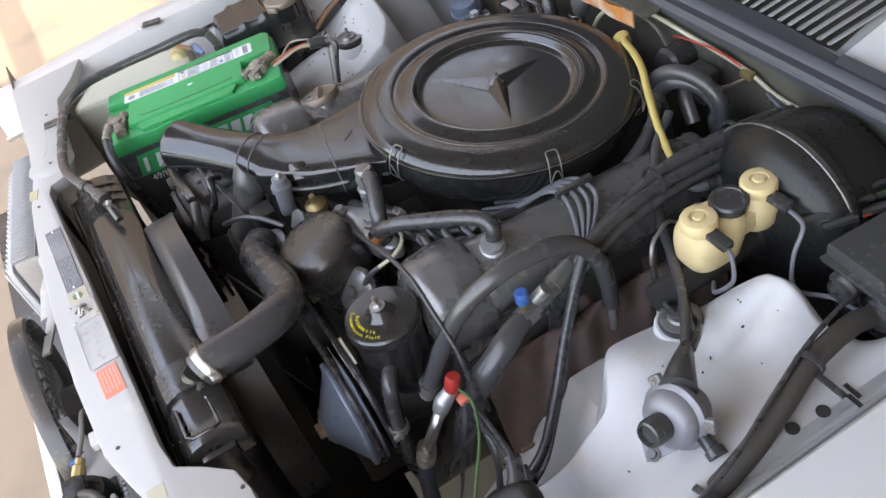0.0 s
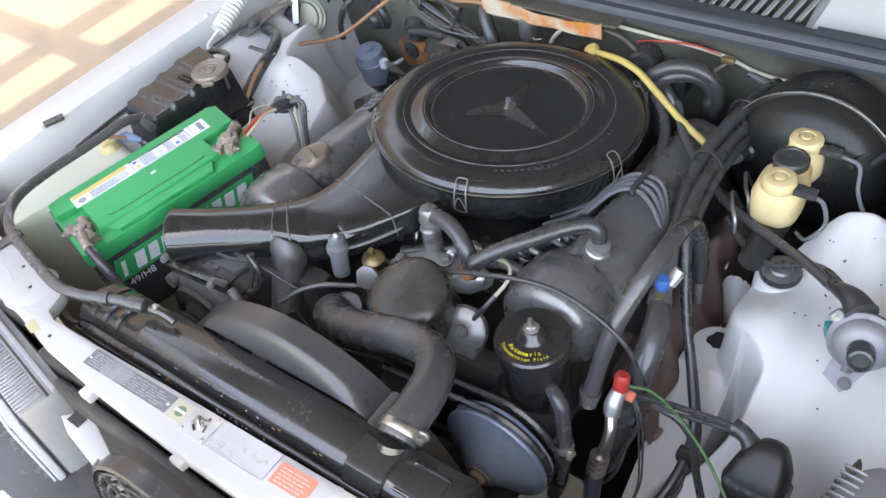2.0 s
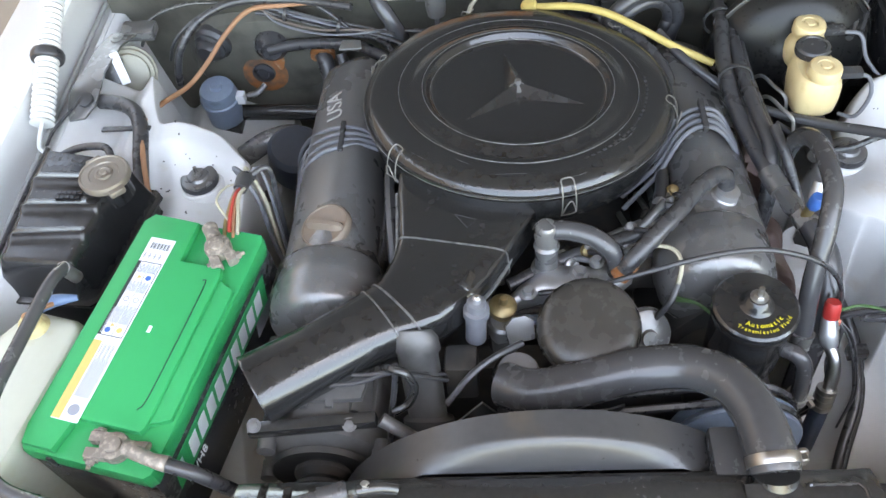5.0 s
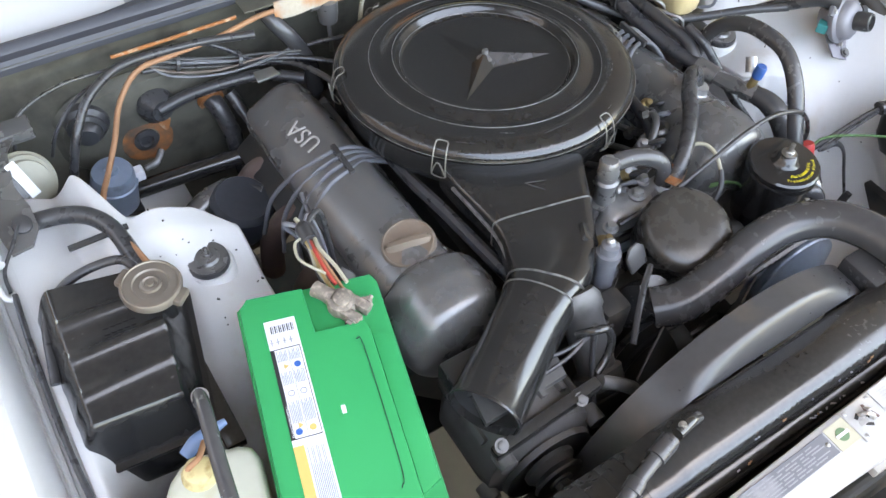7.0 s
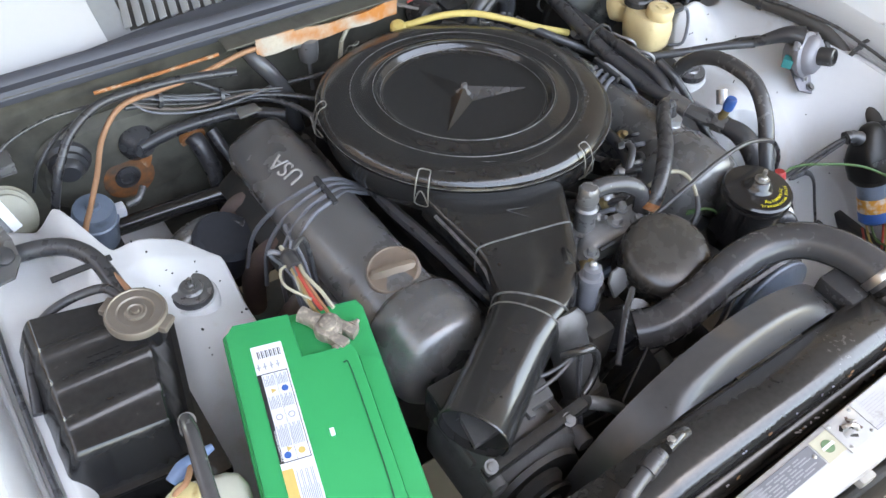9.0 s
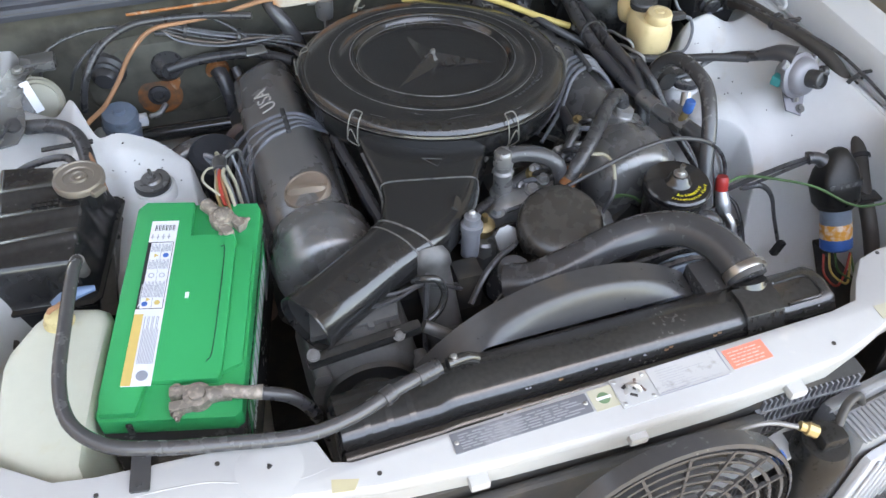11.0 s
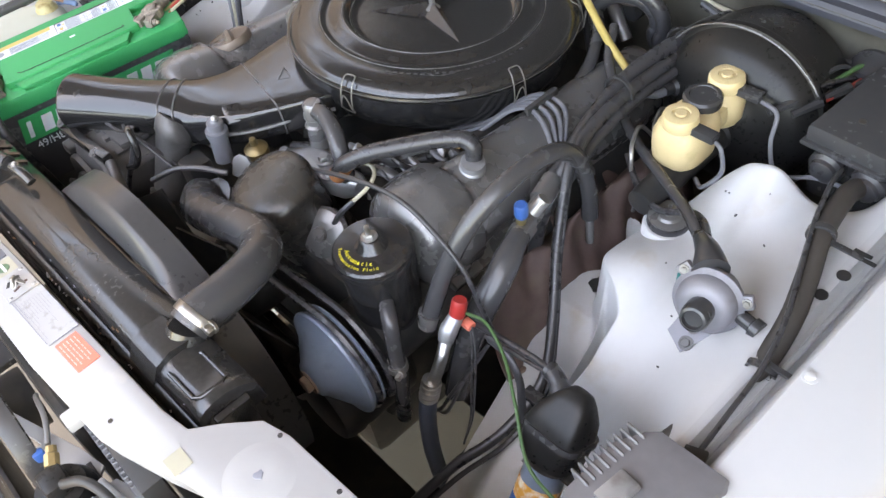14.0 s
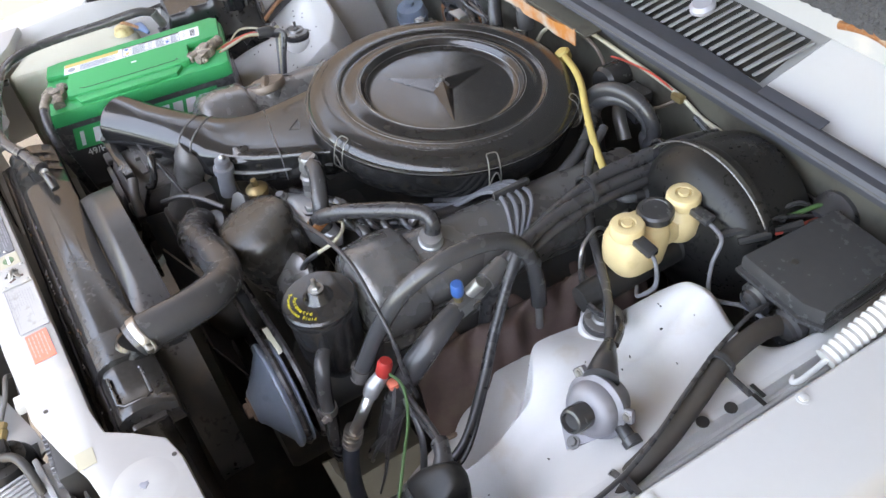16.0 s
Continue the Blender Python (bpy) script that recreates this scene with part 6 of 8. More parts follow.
fuse = thing("fuse_box", (0.66, 0.19, 0.78), "black plastic fuse box with a flat lid", "fuse box")
part("lid", slab([(0.597, 0.108), (0.700, 0.104), (0.728, 0.115), (0.722, 0.262), (0.606, 0.268)], 0.864, 0.892, 0.006), PLASTIC, fuse)
part("lid_rim", slab([(0.592, 0.103), (0.702, 0.099), (0.733, 0.111), (0.727, 0.267), (0.601, 0.273)], 0.860, 0.867, 0.002), PLASTIC, fuse)
part("base", box((0.606, 0.118, 0.770), (0.72, 0.262, 0.862), 0.005), PLASTIC, fuse)
for x in (0.632, 0.688):
    part("gland", lathe([(0, 0), (0.023, 0), (0.024, 0.004), (0.024, 0.012), (0.019, 0.016), (0.018, 0.022), (0.012, 0.026), (0, 0.026)], (x, 0.116, 0.840), (0, -1, -0.15), 24), RUBBER, fuse, "black rubber cable gland")
part("lid_hole", lathe([(0, 0), (0.005, 0), (0.005, 0.001), (0, 0.001)], (0.645, 0.150, 0.8916), sides=12), SOOT, fuse)

# ---- strut tops ----
for s, x, y, z in ((-1, -0.508, -0.078, 0.793), (1, 0.505, -0.046, 0.774)):
    top = thing("strut_mount", (x, y, z - 0.01), "steel dished strut mount on black rubber with a stud", "strut mount", group="strut mounts")
    part("plate", lathe([(0, -0.030), (0.038, -0.030), (0.036, -0.002), (0.033, 0.0015), (0, 0.0015)], (x, y, z), sides=30), APRON, top)
    part("rubber", lathe([(0, 0), (0.029, 0), (0.0305, 0.004), (0.0295, 0.010), (0.026, 0.012), (0, 0.012)], (x, y, z), sides=32), RUBBER, top)
    part("dish", lathe([(0, 0.011), (0.0275, 0.011), (0.0285, 0.0135), (0.026, 0.0150), (0.018, 0.0150), (0.015, 0.0185), (0.010, 0.0195), (0, 0.0195)], (x, y, z), sides=32), ALLOY, top, "grey steel dish")
    part("stud", bolt((x, y, z + 0.019), r=0.006, h=0.006, stud=0.010), ALLOY, top, "dull nut and stud")

# ---- bonnet springs in white sleeves ----
for s, y0 in ((-1, -0.045), (1, 0.045)):
    spring = thing("bonnet_spring", (s * 0.748, y0, 0.85), "bonnet spring in a white ribbed sleeve", "spring", group="bonnet springs")
    a = Vector((s * 0.765, y0, 0.853)) if s > 0 else Vector((-0.757, y0, 0.857))
    b = Vector((s * 0.785, y0 + 0.48, 1.05))
    c = a.lerp(b, 0.07)
    line_pts, radii = [], []
    for k in range(97):
        line_pts.append(c.lerp(b, k / 96))
        radii.append((0.0165 if k % 2 else 0.0195) * (1.0 if s < 0 else 0.82))
    part("sleeve", tube(line_pts, radii, 18, straight=True), SPRING, spring, "white ribbed plastic sleeve")
    part("hook", tube([a + Vector((-s * 0.012, 0.0, -0.008)), a + Vector((-s * 0.006, -0.010, -0.004)), a + Vector((0, -0.002, 0.002)), c, c.lerp(b, 0.03)], 0.0038, 10), SPRING, spring)
    if s < 0:
        part("buffer", lathe([(0.019, -0.008), (0.025, -0.008), (0.027, -0.004), (0.027, 0.004), (0.025, 0.008), (0.019, 0.008)], c.lerp(b, 0.25), b - c, 24), RUBBER, spring, "black rubber ring")

# ---- actuator on the driver's side inner wing ----
ACTGREY = surface("dull_actuator_alloy", (0.20, 0.195, 0.215), 0.5, metal=0.25, vary=0.2, dust=0.08, second=(0.10, 0.095, 0.09), amount=0.15, bump=0.1)
act = thing("vacuum_actuator", (0.645, -0.19, 0.79), "grey alloy actuator with a black knob on the inner wing", "actuator")
ax = Vector((0.18, -0.80, 0.32)).normalized()
AC = Vector((0.652, -0.172, 0.848))
part("housing", lathe([(0, -0.030), (0.026, -0.030), (0.030, -0.024), (0.032, -0.006), (0.040, -0.004), (0.042, 0.000), (0.042, 0.006), (0.036, 0.010), (0.034, 0.020), (0.026, 0.027), (0.017, 0.029), (0, 0.029)], AC, ax, 40), ACTGREY, act, "grey cast housing")
for k in range(3):
    m = frame_of(AC, ax, 20 + 120 * k)
    part("ear", box((0.034, -0.009, -0.003), (0.052, 0.009, 0.006), 0.003, m=m), ACTGREY, act)
    part("ear_screw", bolt(m @ Vector((0.045, 0, 0.006)), ax, r=0.004, h=0.004), ZINC, act)
part("knob", lathe([(0, 0.026), (0.0165, 0.026), (0.0170, 0.032), (0.0170, 0.050), (0.0150, 0.055), (0.0120, 0.056), (0.0110, 0.050), (0, 0.049)], AC, ax, 28), PLASTIC, act, "black round knob")
part("bracket", slab([(-0.020, -0.016), (0.010, -0.024), (0.024, 0.030), (-0.026, 0.038)], 0, 0.004, 0.0015, m=Matrix.Translation((0.646, -0.196, 0.802)) @ Matrix.Rotation(radians(34), 4, "X") @ Matrix.Rotation(radians(-14), 4, "Z")), ACTGREY, act, "grey mounting bracket")
for p in ((0.634, -0.182, 0.816), (0.651, -0.209, 0.799)):
    part("bracket_bolt", bolt(p, (0, -0.56, 0.83), r=0.006, h=0.005), CASTING, act, "dull dark bolt")
part("side_port", lathe([(0, 0), (0.009, 0), (0.009, 0.018), (0.012, 0.020), (0.012, 0.030), (0, 0.030)], AC + Vector((0.036, 0.005, -0.004)), (1, -0.1, -0.1), 14), PLASTIC, act, "black side port")
part("teal_plug", box((-0.009, -0.009, -0.009), (0.009, 0.009, 0.009), 0.002, m=Matrix.Translation((0.614, -0.168, 0.842)) @ Matrix.Rotation(0.5, 4, "Z")), surface("teal_plastic", (0.02, 0.22, 0.22), 0.5), act, "teal plug")
part("boot", tube([(0.642, -0.160, 0.880), (0.622, -0.138, 0.880), (0.588, -0.104, 0.854)], [0.022, 0.015, 0.008], 16), RUBBER, act, "black rubber cable boot")

# ---- ignition coil, ballast box ----
coil = thing("ignition_coil", (0.613, -0.42, 0.66), "blue ignition coil with a black boot", "coil")
c0, c1 = Vector((0.612, -0.378, 0.790)), Vector((0.613, -0.446, 0.678))
cd = (c1 - c0)
part("can", lathe([(0, 0), (0.0265, 0), (0.0265, cd.length - 0.004), (0.024, cd.length), (0, cd.length)], c0, cd, 32), STEELBLUE, coil, "grey-blue metal can")
part("label", lathe([(0.0269, 0.086), (0.0271, 0.086), (0.0271, 0.114), (0.0269, 0.114)], c0, cd, 32), surface("orange_label", (0.65, 0.30, 0.05), 0.5, vary=0.3, blotch=40, second=(0.7, 0.68, 0.62), amount=0.55), coil, "worn orange and white label")
part("base_cup", lathe([(0.0268, 0.112), (0.0275, 0.114), (0.0275, cd.length), (0.022, cd.length + 0.005), (0, cd.length + 0.005)], c0, cd, 32), BLUE, coil, "blue base")
cn = cd.normalized()
part("boot", loft([oval(c0 + cn * d + Vector((dx, 0, 0)), (1, 0, 0), cn.cross(Vector((1, 0, 0))), w, h, p, 32) for d, w, h, dx, p in ((0.060, 0.058, 0.056, 0, 2.2), (0.052, 0.066, 0.062, 0, 3.0), (0.048, 0.068, 0.064, 0, 4.0), (0.020, 0.074, 0.064, -0.001, 4.6), (0.012, 0.076, 0.064, -0.002, 4.6), (-0.012, 0.066, 0.054, 0.001, 4.2), (-0.032, 0.046, 0.036, 0.004, 3.8), (-0.043, 0.030, 0.024, 0.006, 3.2), (-0.047, 0.014, 0.012, 0.007, 2.4))]), BOOSTER, coil, "glossy black moulded boot")
part("boot_seam", loft([oval(c0 + cn * d, (1, 0, 0), cn.cross(Vector((1, 0, 0))), 0.0785, 0.0665, 4.4, 36) for d in (0.010, 0.014, 0.018)]), PLASTIC, coil)
part("boot_spout", tube([(0.600, -0.366, 0.806), (0.584, -0.356, 0.815), (0.571, -0.351, 0.816), (0.566, -0.350, 0.815)], [0.016, 0.011, 0.011, 0.012], 14), RUBBER, coil)
part("strap", lathe([(0.0266, 0.030), (0.0300, 0.030), (0.0300, 0.050), (0.0266, 0.050)], c0, cd, 28), SATIN, coil)
part("strap_foot", box((0.635, -0.42, 0.742), (0.70, -0.395, 0.748), 0.002), SATIN, coil)
bal = thing("ballast_box", (0.725, -0.40, 0.76), "grey finned alloy control box on the wing", "control box")
CASTBOX = surface("dark_cast_box", (0.17, 0.165, 0.17), 0.5, metal=0.3, vary=0.25, blotch=30, dust=0.08, bump=0.25)
BX = Matrix.Translation((0.752, -0.432, 0.866)) @ Matrix.Rotation(radians(-9), 4, "Z") @ Matrix.Rotation(radians(-10), 4, "Y") @ Matrix.Rotation(radians(6), 4, "X")
rim = [(-0.050, -0.045), (-0.036, -0.066), (0.050, -0.074), (0.056, -0.064), (0.056, 0.064), (0.050, 0.074), (-0.030, 0.068), (-0.042, 0.056), (-0.056, 0.025)]
part("case", slab(rim, -0.060, 0.020, 0.007, m=BX), CASTBOX, bal, "grey cast alloy case")
for k in range(9):
    part("fin", box((-0.060, -0.026 + k * 0.0092, -0.020), (-0.034, -0.0228 + k * 0.0092, 0.0235), 0.0015, m=BX, segs=1), CASTBOX, bal)
part("clip_block", box((-0.022, -0.028, 0.018), (0.004, 0.010, 0.028), 0.003, m=BX), ALU, bal)
part("foot", box((0.006, -0.092, -0.012), (0.046, -0.068, -0.002), 0.004, m=BX), CASTBOX, bal)
part("rivet_hole", lathe([(0, 0), (0.005, 0), (0.005, 0.001), (0, 0.001)], BX @ Vector((0.020, -0.080, -0.0018)), BX.to_3x3() @ Vector((0, 0, 1)), 12), SOOT, bal)

# ---- hoses and looms on the driver's side ----
aircon = thing("aircon_hose", (0.33, 0.2, 0.84), "thick black hose with a plated joint and blue valve cap", "hose")
part("hose", tube([(0.352, 0.298, 0.850), (0.345, 0.235, 0.862), (0.336, 0.165, 0.864), (0.328, 0.086, 0.858), (0.334, 0.0, 0.842), (0.352, -0.077, 0.828), (0.366, -0.130, 0.823)], 0.0125, 16), RUBBER, aircon)
part("ferrule", tube([(0.363, -0.120, 0.824), (0.374, -0.158, 0.821)], 0.0158, 18), ALLOY, aircon, "plated crimp ferrule")
part("joint", tube([(0.374, -0.156, 0.821), (0.384, -0.184, 0.821), (0.392, -0.207, 0.822)], [0.012, 0.015, 0.012], 8, 3), ALLOY, aircon, "dull metal joint")
part("joint_nut", tube([(0.391, -0.203, 0.822), (0.398, -0.226, 0.823)], 0.0165, 6), ALLOY, aircon)
part("lower_hose", tube([(0.397, -0.222, 0.823), (0.408, -0.252, 0.818), (0.414, -0.285, 0.798), (0.411, -0.318, 0.762), (0.402, -0.345, 0.70), (0.392, -0.37, 0.61)], [0.015, 0.019, 0.020, 0.019, 0.018], 16), HOSE, aircon, "dusty black lower hose")
part("valve_stem", tube([(0.392, -0.214, 0.832), (0.397, -0.216, 0.855)], 0.007, 10), BRASS, aircon)
part("valve_cap", lathe([(0, 0), (0.0085, 0), (0.0095, 0.003), (0.0095, 0.020), (0.0075, 0.023), (0, 0.023)], (0.397, -0.216, 0.853), (0.1, -0.03, 1), 14), BLUE, aircon, "blue valve cap")
part("grey_union", tube([(0.402, -0.200, 0.850), (0.410, -0.185, 0.868)], 0.0095, 12), ZINC, aircon)
charge = thing("charge_fitting", (0.405, -0.37, 0.70), "bent silver pipe fitting with a red cap", "fitting")
part("cap", lathe([(0, 0), (0.0095, 0), (0.0110, 0.003), (0.0110, 0.022), (0.009, 0.027), (0, 0.027)], (0.4055, -0.352, 0.783), (0.02, 0.35, 1), 14), RED, charge, "red plastic valve cap")
part("elbow", tube([(0.405, -0.350, 0.785), (0.404, -0.368, 0.768), (0.406, -0.378, 0.755)], [0.010, 0.013, 0.011], 10), ALU, charge)
part("pipe", tube([(0.405, -0.376, 0.757), (0.412, -0.393, 0.742), (0.412, -0.408, 0.718), (0.407, -0.418, 0.696)], 0.0085, 14), CHROME, charge, "bright bent pipe")
part("crimp", tube([(0.4075, -0.414, 0.706), (0.4055, -0.420, 0.690), (0.4045, -0.424, 0.672)], [0.0135, 0.0125, 0.0135], 16), CHROME, charge, "ridged crimp")
for t in (0.2, 0.5, 0.8):
    p = Vector((0.4075, -0.414, 0.706)).lerp(Vector((0.4045, -0.424, 0.672)), t)
    part("crimp_ring", lathe([(0.012, -0.002), (0.0145, -0.001), (0.0145, 0.001), (0.012, 0.002)], p, (0.06, 0.28, 1), 20), CHROME, charge)
part("hose", tube([(0.4045, -0.424, 0.672), (0.402, -0.432, 0.63), (0.40, -0.438, 0.55), (0.39, -0.43, 0.42), (0.36, -0.40, 0.33)], 0.0125, 14), surface("blue_black_rubber", (0.03, 0.04, 0.06), 0.5, vary=0.2, dust=0.08), charge, "dark blue hose")
breather = thing("breather_hose", (0.39, -0.2, 0.80), "fat black hose arching beside the valve cover", "hose")
part("hose", tube([(0.369, -0.368, 0.771), (0.374, -0.330, 0.838), (0.386, -0.293, 0.893), (0.397, -0.249, 0.924), (0.399, -0.202, 0.929), (0.399, -0.156, 0.919), (0.396, -0.118, 0.891), (0.395, -0.092, 0.844), (0.396, -0.084, 0.790), (0.396, -0.083, 0.745)], 0.0128, 20), HOSE, breather, "dull black smooth hose")
part("ferrule", tube([(0.368, -0.376, 0.752), (0.369, -0.368, 0.774)], [0.013, 0.0160], 16), ALLOY, breather, "dull metal ferrule")
part("spigot", tube([(0.396, -0.083, 0.750), (0.396, -0.084, 0.69)], 0.006, 10), ALU, breather, "grey pipe stub")
heat = thing("heater_hose", (0.21, -0.23, 0.87), "black breather hose on the valve cover", "hose")
part("hose", tube([(0.132, -0.314, 0.848), (0.146, -0.306, 0.866), (0.176, -0.281, 0.884), (0.206, -0.250, 0.891), (0.234, -0.216, 0.893), (0.262, -0.190, 0.893), (0.279, -0.184, 0.886), (0.283, -0.188, 0.868)], 0.0122, 16), RUBBER, heat)
part("stub", tube([(0.126, -0.316, 0.838), (0.142, -0.308, 0.860)], 0.0132, 14), RUST, heat, "rusty pipe stub")
line("fuel_hose", [(-0.02, -0.30, 0.80), (0.08, -0.255, 0.815), (0.17, -0.225, 0.825), (0.205, -0.15, 0.822), (0.215, -0.05, 0.81)], 0.010, RUBBER, "black hose beside the valve cover", "hose", sides=12)
for k in range(3):
    line("fuel_hose", [(-0.07, -0.335, 0.79 + 0.01 * k), (-0.01, -0.345 + 0.012 * k, 0.785), (0.05, -0.345 + 0.012 * k, 0.78), (0.12, -0.34, 0.77)], 0.007, (STEELBLUE, RUBBER, ALLOY)[k], "dark hose behind the oil filter", "hose", "fuel hoses")


NEAR_LEAD = [(-0.175, -0.030, 0.780), (-0.210, -0.045, 0.815), (-0.245, -0.050, 0.838), (-0.276, -0.062, 0.8455), (-0.313, -0.066, 0.832), (-0.346, -0.076, 0.790), (-0.360, -0.093, 0.733), (-0.355, -0.117, 0.671)]
FAR_LEAD = [(-0.185, -0.020, 0.790), (-0.215, -0.024, 0.818), (-0.243, -0.018, 0.838), (-0.272, -0.014, 0.8425), (-0.306, -0.008, 0.830), (-0.340, 0.010, 0.795), (-0.370, 0.028, 0.740), (-0.388, 0.030, 0.672)]


def plug_leads(s, base):
    """Four ignition leads that cross a valve cover side by side, held in a comb."""
    for k in range(4):
        y = base + 0.014 * k
        if s > 0:
            pts = [(0.15, y - 0.10 + 0.01 * k, 0.80), (0.205, y - 0.05, 0.822 + 0.002 * k), (0.240, y - 0.012, 0.855), (0.272, y, 0.8665 - 0.0012 * k), (0.305, y - 0.004, 0.850), (0.335, y - 0.02 - 0.012 * k, 0.80), (0.35, y - 0.05 - 0.03 * k, 0.74)]
        else:
            pts = [Vector(a).lerp(Vector(b), k / 3) for a, b in zip(NEAR_LEAD, FAR_LEAD)]
        line("ignition_lead", pts, 0.0037, WIREGREY, "grey ignition lead over the valve cover", "ignition lead", "ignition leads")
    x, z = s * 0.274, 0.8705 if s > 0 else 0.8475
    solo("lead_comb", box((x - 0.004, base - 0.010, z - 0.008), (x + 0.004, base + 0.054, z + 0.004), 0.002), PLASTIC, (x, base, z - 0.008), "black comb holding ignition leads", "clip", "lead combs")


plug_leads(1, -0.065)
plug_leads(-1, -0.062)
line("distributor_lead", [(-0.195, -0.03, 0.815), (-0.197, -0.10, 0.822), (-0.190, -0.18, 0.828), (-0.178, -0.27, 0.822), (-0.16, -0.33, 0.80)], 0.010, RUBBER, "thick black lead beside the valve cover", "cable")
line("distributor_lead", [(-0.34, -0.03, 0.80), (-0.352, -0.12, 0.765), (-0.358, -0.20, 0.72), (-0.34, -0.27, 0.68)], 0.0042, WIREGREY, "grey lead hanging beside the valve cover", "cable")
line("throttle_cable", [(0.02, -0.330, 0.822), (0.096, -0.338, 0.850), (0.167, -0.336, 0.878), (0.235, -0.330, 0.897), (0.300, -0.325, 0.900), (0.360, -0.327, 0.883), (0.401, -0.326, 0.847), (0.422, -0.327, 0.800), (0.432, -0.318, 0.735)], 0.0035, RUBBER, "black sheathed cable across the engine", "cable", sides=10)
line("cream_wire", [(0.150, -0.285, 0.852), (0.176, -0.286, 0.864), (0.198, -0.297, 0.868), (0.205, -0.318, 0.862), (0.198, -0.342, 0.850)], 0.0030, OLIVE, "cream wire above the vacuum unit", "wire")
line("vacuum_wire", [(0.199, -0.340, 0.851), (0.188, -0.358, 0.835), (0.172, -0.365, 0.810), (0.164, -0.370, 0.795)], 0.0042, RUBBER, "black tube to the vacuum unit", "tube")
for k in range(2):
    line("green_wire", [(0.205, -0.33, 0.80 + 0.006 * k), (0.225, -0.345, 0.815), (0.245, -0.355, 0.805), (0.26, -0.35, 0.77)], 0.0022, WIREGREEN, "thin green wire behind the fluid reservoir", "wire", "green wires")
# the bundle that crosses from the bulkhead
for k, (dx, dz) in enumerate(((0.020, -0.006), (0.032, -0.015), (0.014, -0.020))):
    line("loom", [(0.345 + dx, 0.292, 0.830 + dz), (0.336 + dx, 0.20, 0.856 + dz), (0.331 + dx, 0.07, 0.864 + dz), (0.338 + dx, -0.03, 0.862 + dz), (0.350 + dx * 0.9, -0.085, 0.850 + dz), (0.354 + dx * 0.6, -0.125, 0.818 + dz), (0.350 + 0.5 * dx, -0.150, 0.765), (0.345 + 0.5 * dx, -0.160, 0.70)], (0.0105, 0.0080, 0.0060)[k], RUBBER, "black taped loom beside the valve cover", "loom", "crossing looms", sides=12)
for y in (0.195, 0.05):
    solo("cable_tie", lathe([(0.024, -0.003), (0.027, -0.003), (0.027, 0.003), (0.024, 0.003)], (0.340, y, 0.856), (0.05, 1, -0.05), 20), PLASTIC, (0.34, y, 0.85), "black cable tie round the looms", "cable tie", "cable ties")
line("drop_cable", [(0.372, -0.07, 0.868), (0.386, -0.115, 0.845), (0.416, -0.174, 0.772), (0.456, -0.231, 0.705), (0.488, -0.291, 0.648), (0.486, -0.370, 0.608), (0.455, -0.444, 0.570), (0.43, -0.52, 0.52)], 0.0075, RUBBER, "black cable dropping beside the wheel arch", "cable", sides=12)
line("drop_cable", [(0.376, -0.07, 0.862), (0.392, -0.118, 0.835), (0.426, -0.180, 0.758), (0.466, -0.236, 0.692), (0.498, -0.295, 0.636), (0.496, -0.372, 0.596), (0.466, -0.446, 0.558), (0.44, -0.522, 0.508)], 0.0042, RUBBER, "black cable dropping beside the wheel arch", "cable")
solo("cable_clip", box((0.478, -0.325, 0.625), (0.506, -0.306, 0.646), 0.003), PLASTIC, (0.49, -0.316, 0.625), "black clip on a hanging cable", "clip")
actu = [(0.235, 0.165, 0.862), (0.275, 0.105, 0.848), (0.358, 0.042, 0.818), (0.42, 0.008, 0.812), (0.48, -0.025, 0.820), (0.54, -0.065, 0.838), (0.590, -0.105, 0.852)]
line("actuator_hose", actu, 0.0078, HOSE, "grey hose running to the actuator", "hose", sides=14)
line("strut_cable", [(0.40, -0.005, 0.81), (0.44, -0.035, 0.800), (0.475, -0.050, 0.795), (0.505, -0.055, 0.803), (0.545, -0.055, 0.825), (0.575, -0.075, 0.845), (0.60, -0.105, 0.862)], 0.005, RUBBER, "black cable curling past the strut top", "cable")
line("yellow_hose", [(0.030, 0.238, 0.868), (0.048, 0.228, 0.876), (0.096, 0.209, 0.888), (0.146, 0.187, 0.890), (0.197, 0.158, 0.880), (0.255, 0.130, 0.860), (0.318, 0.107, 0.840)], 0.0062, YELLOW, "yellowed rubber vacuum hose behind the air cleaner", "hose", sides=12)
solo("yellow_hose_end", lathe([(0, 0), (0.013, 0), (0.0145, 0.004), (0.0145, 0.016), (0.010, 0.020), (0, 0.020)], (0.028, 0.240, 0.860), (-0.2, -0.3, 1), 20), YELLOW, (0.028, 0.240, 0.85), "yellowed elbow at the hose end", "elbow")
line("dark_hose", [(0.145, 0.21, 0.85), (0.19, 0.178, 0.852), (0.235, 0.115, 0.838), (0.25, 0.05, 0.815), (0.245, 0.0, 0.79)], 0.0105, HOSE, "grey hose behind the air cleaner", "hose", sides=12)
for r, k in ((0.0125, 1.0), (0.011, 0.74)):
    pts = [(0.225 + (0.062 * math.cos(a) - 0.01) * k, 0.215 + 0.02 * math.cos(a), 0.838 + 0.062 * k * math.sin(a)) for a in span(radians(205), radians(-25), 14)]
    line("loop_hose", [(pts[0][0] + 0.01, pts[0][1], 0.76)] + pts + [(pts[-1][0], pts[-1][1] + 0.02, 0.76)], r, RUBBER, "black hose looping at the bulkhead", "hose", "loop hoses", sides=16)
motor = thing("wiper_motor", (0.14, 0.28, 0.80), "small black motor on the bulkhead", "motor")
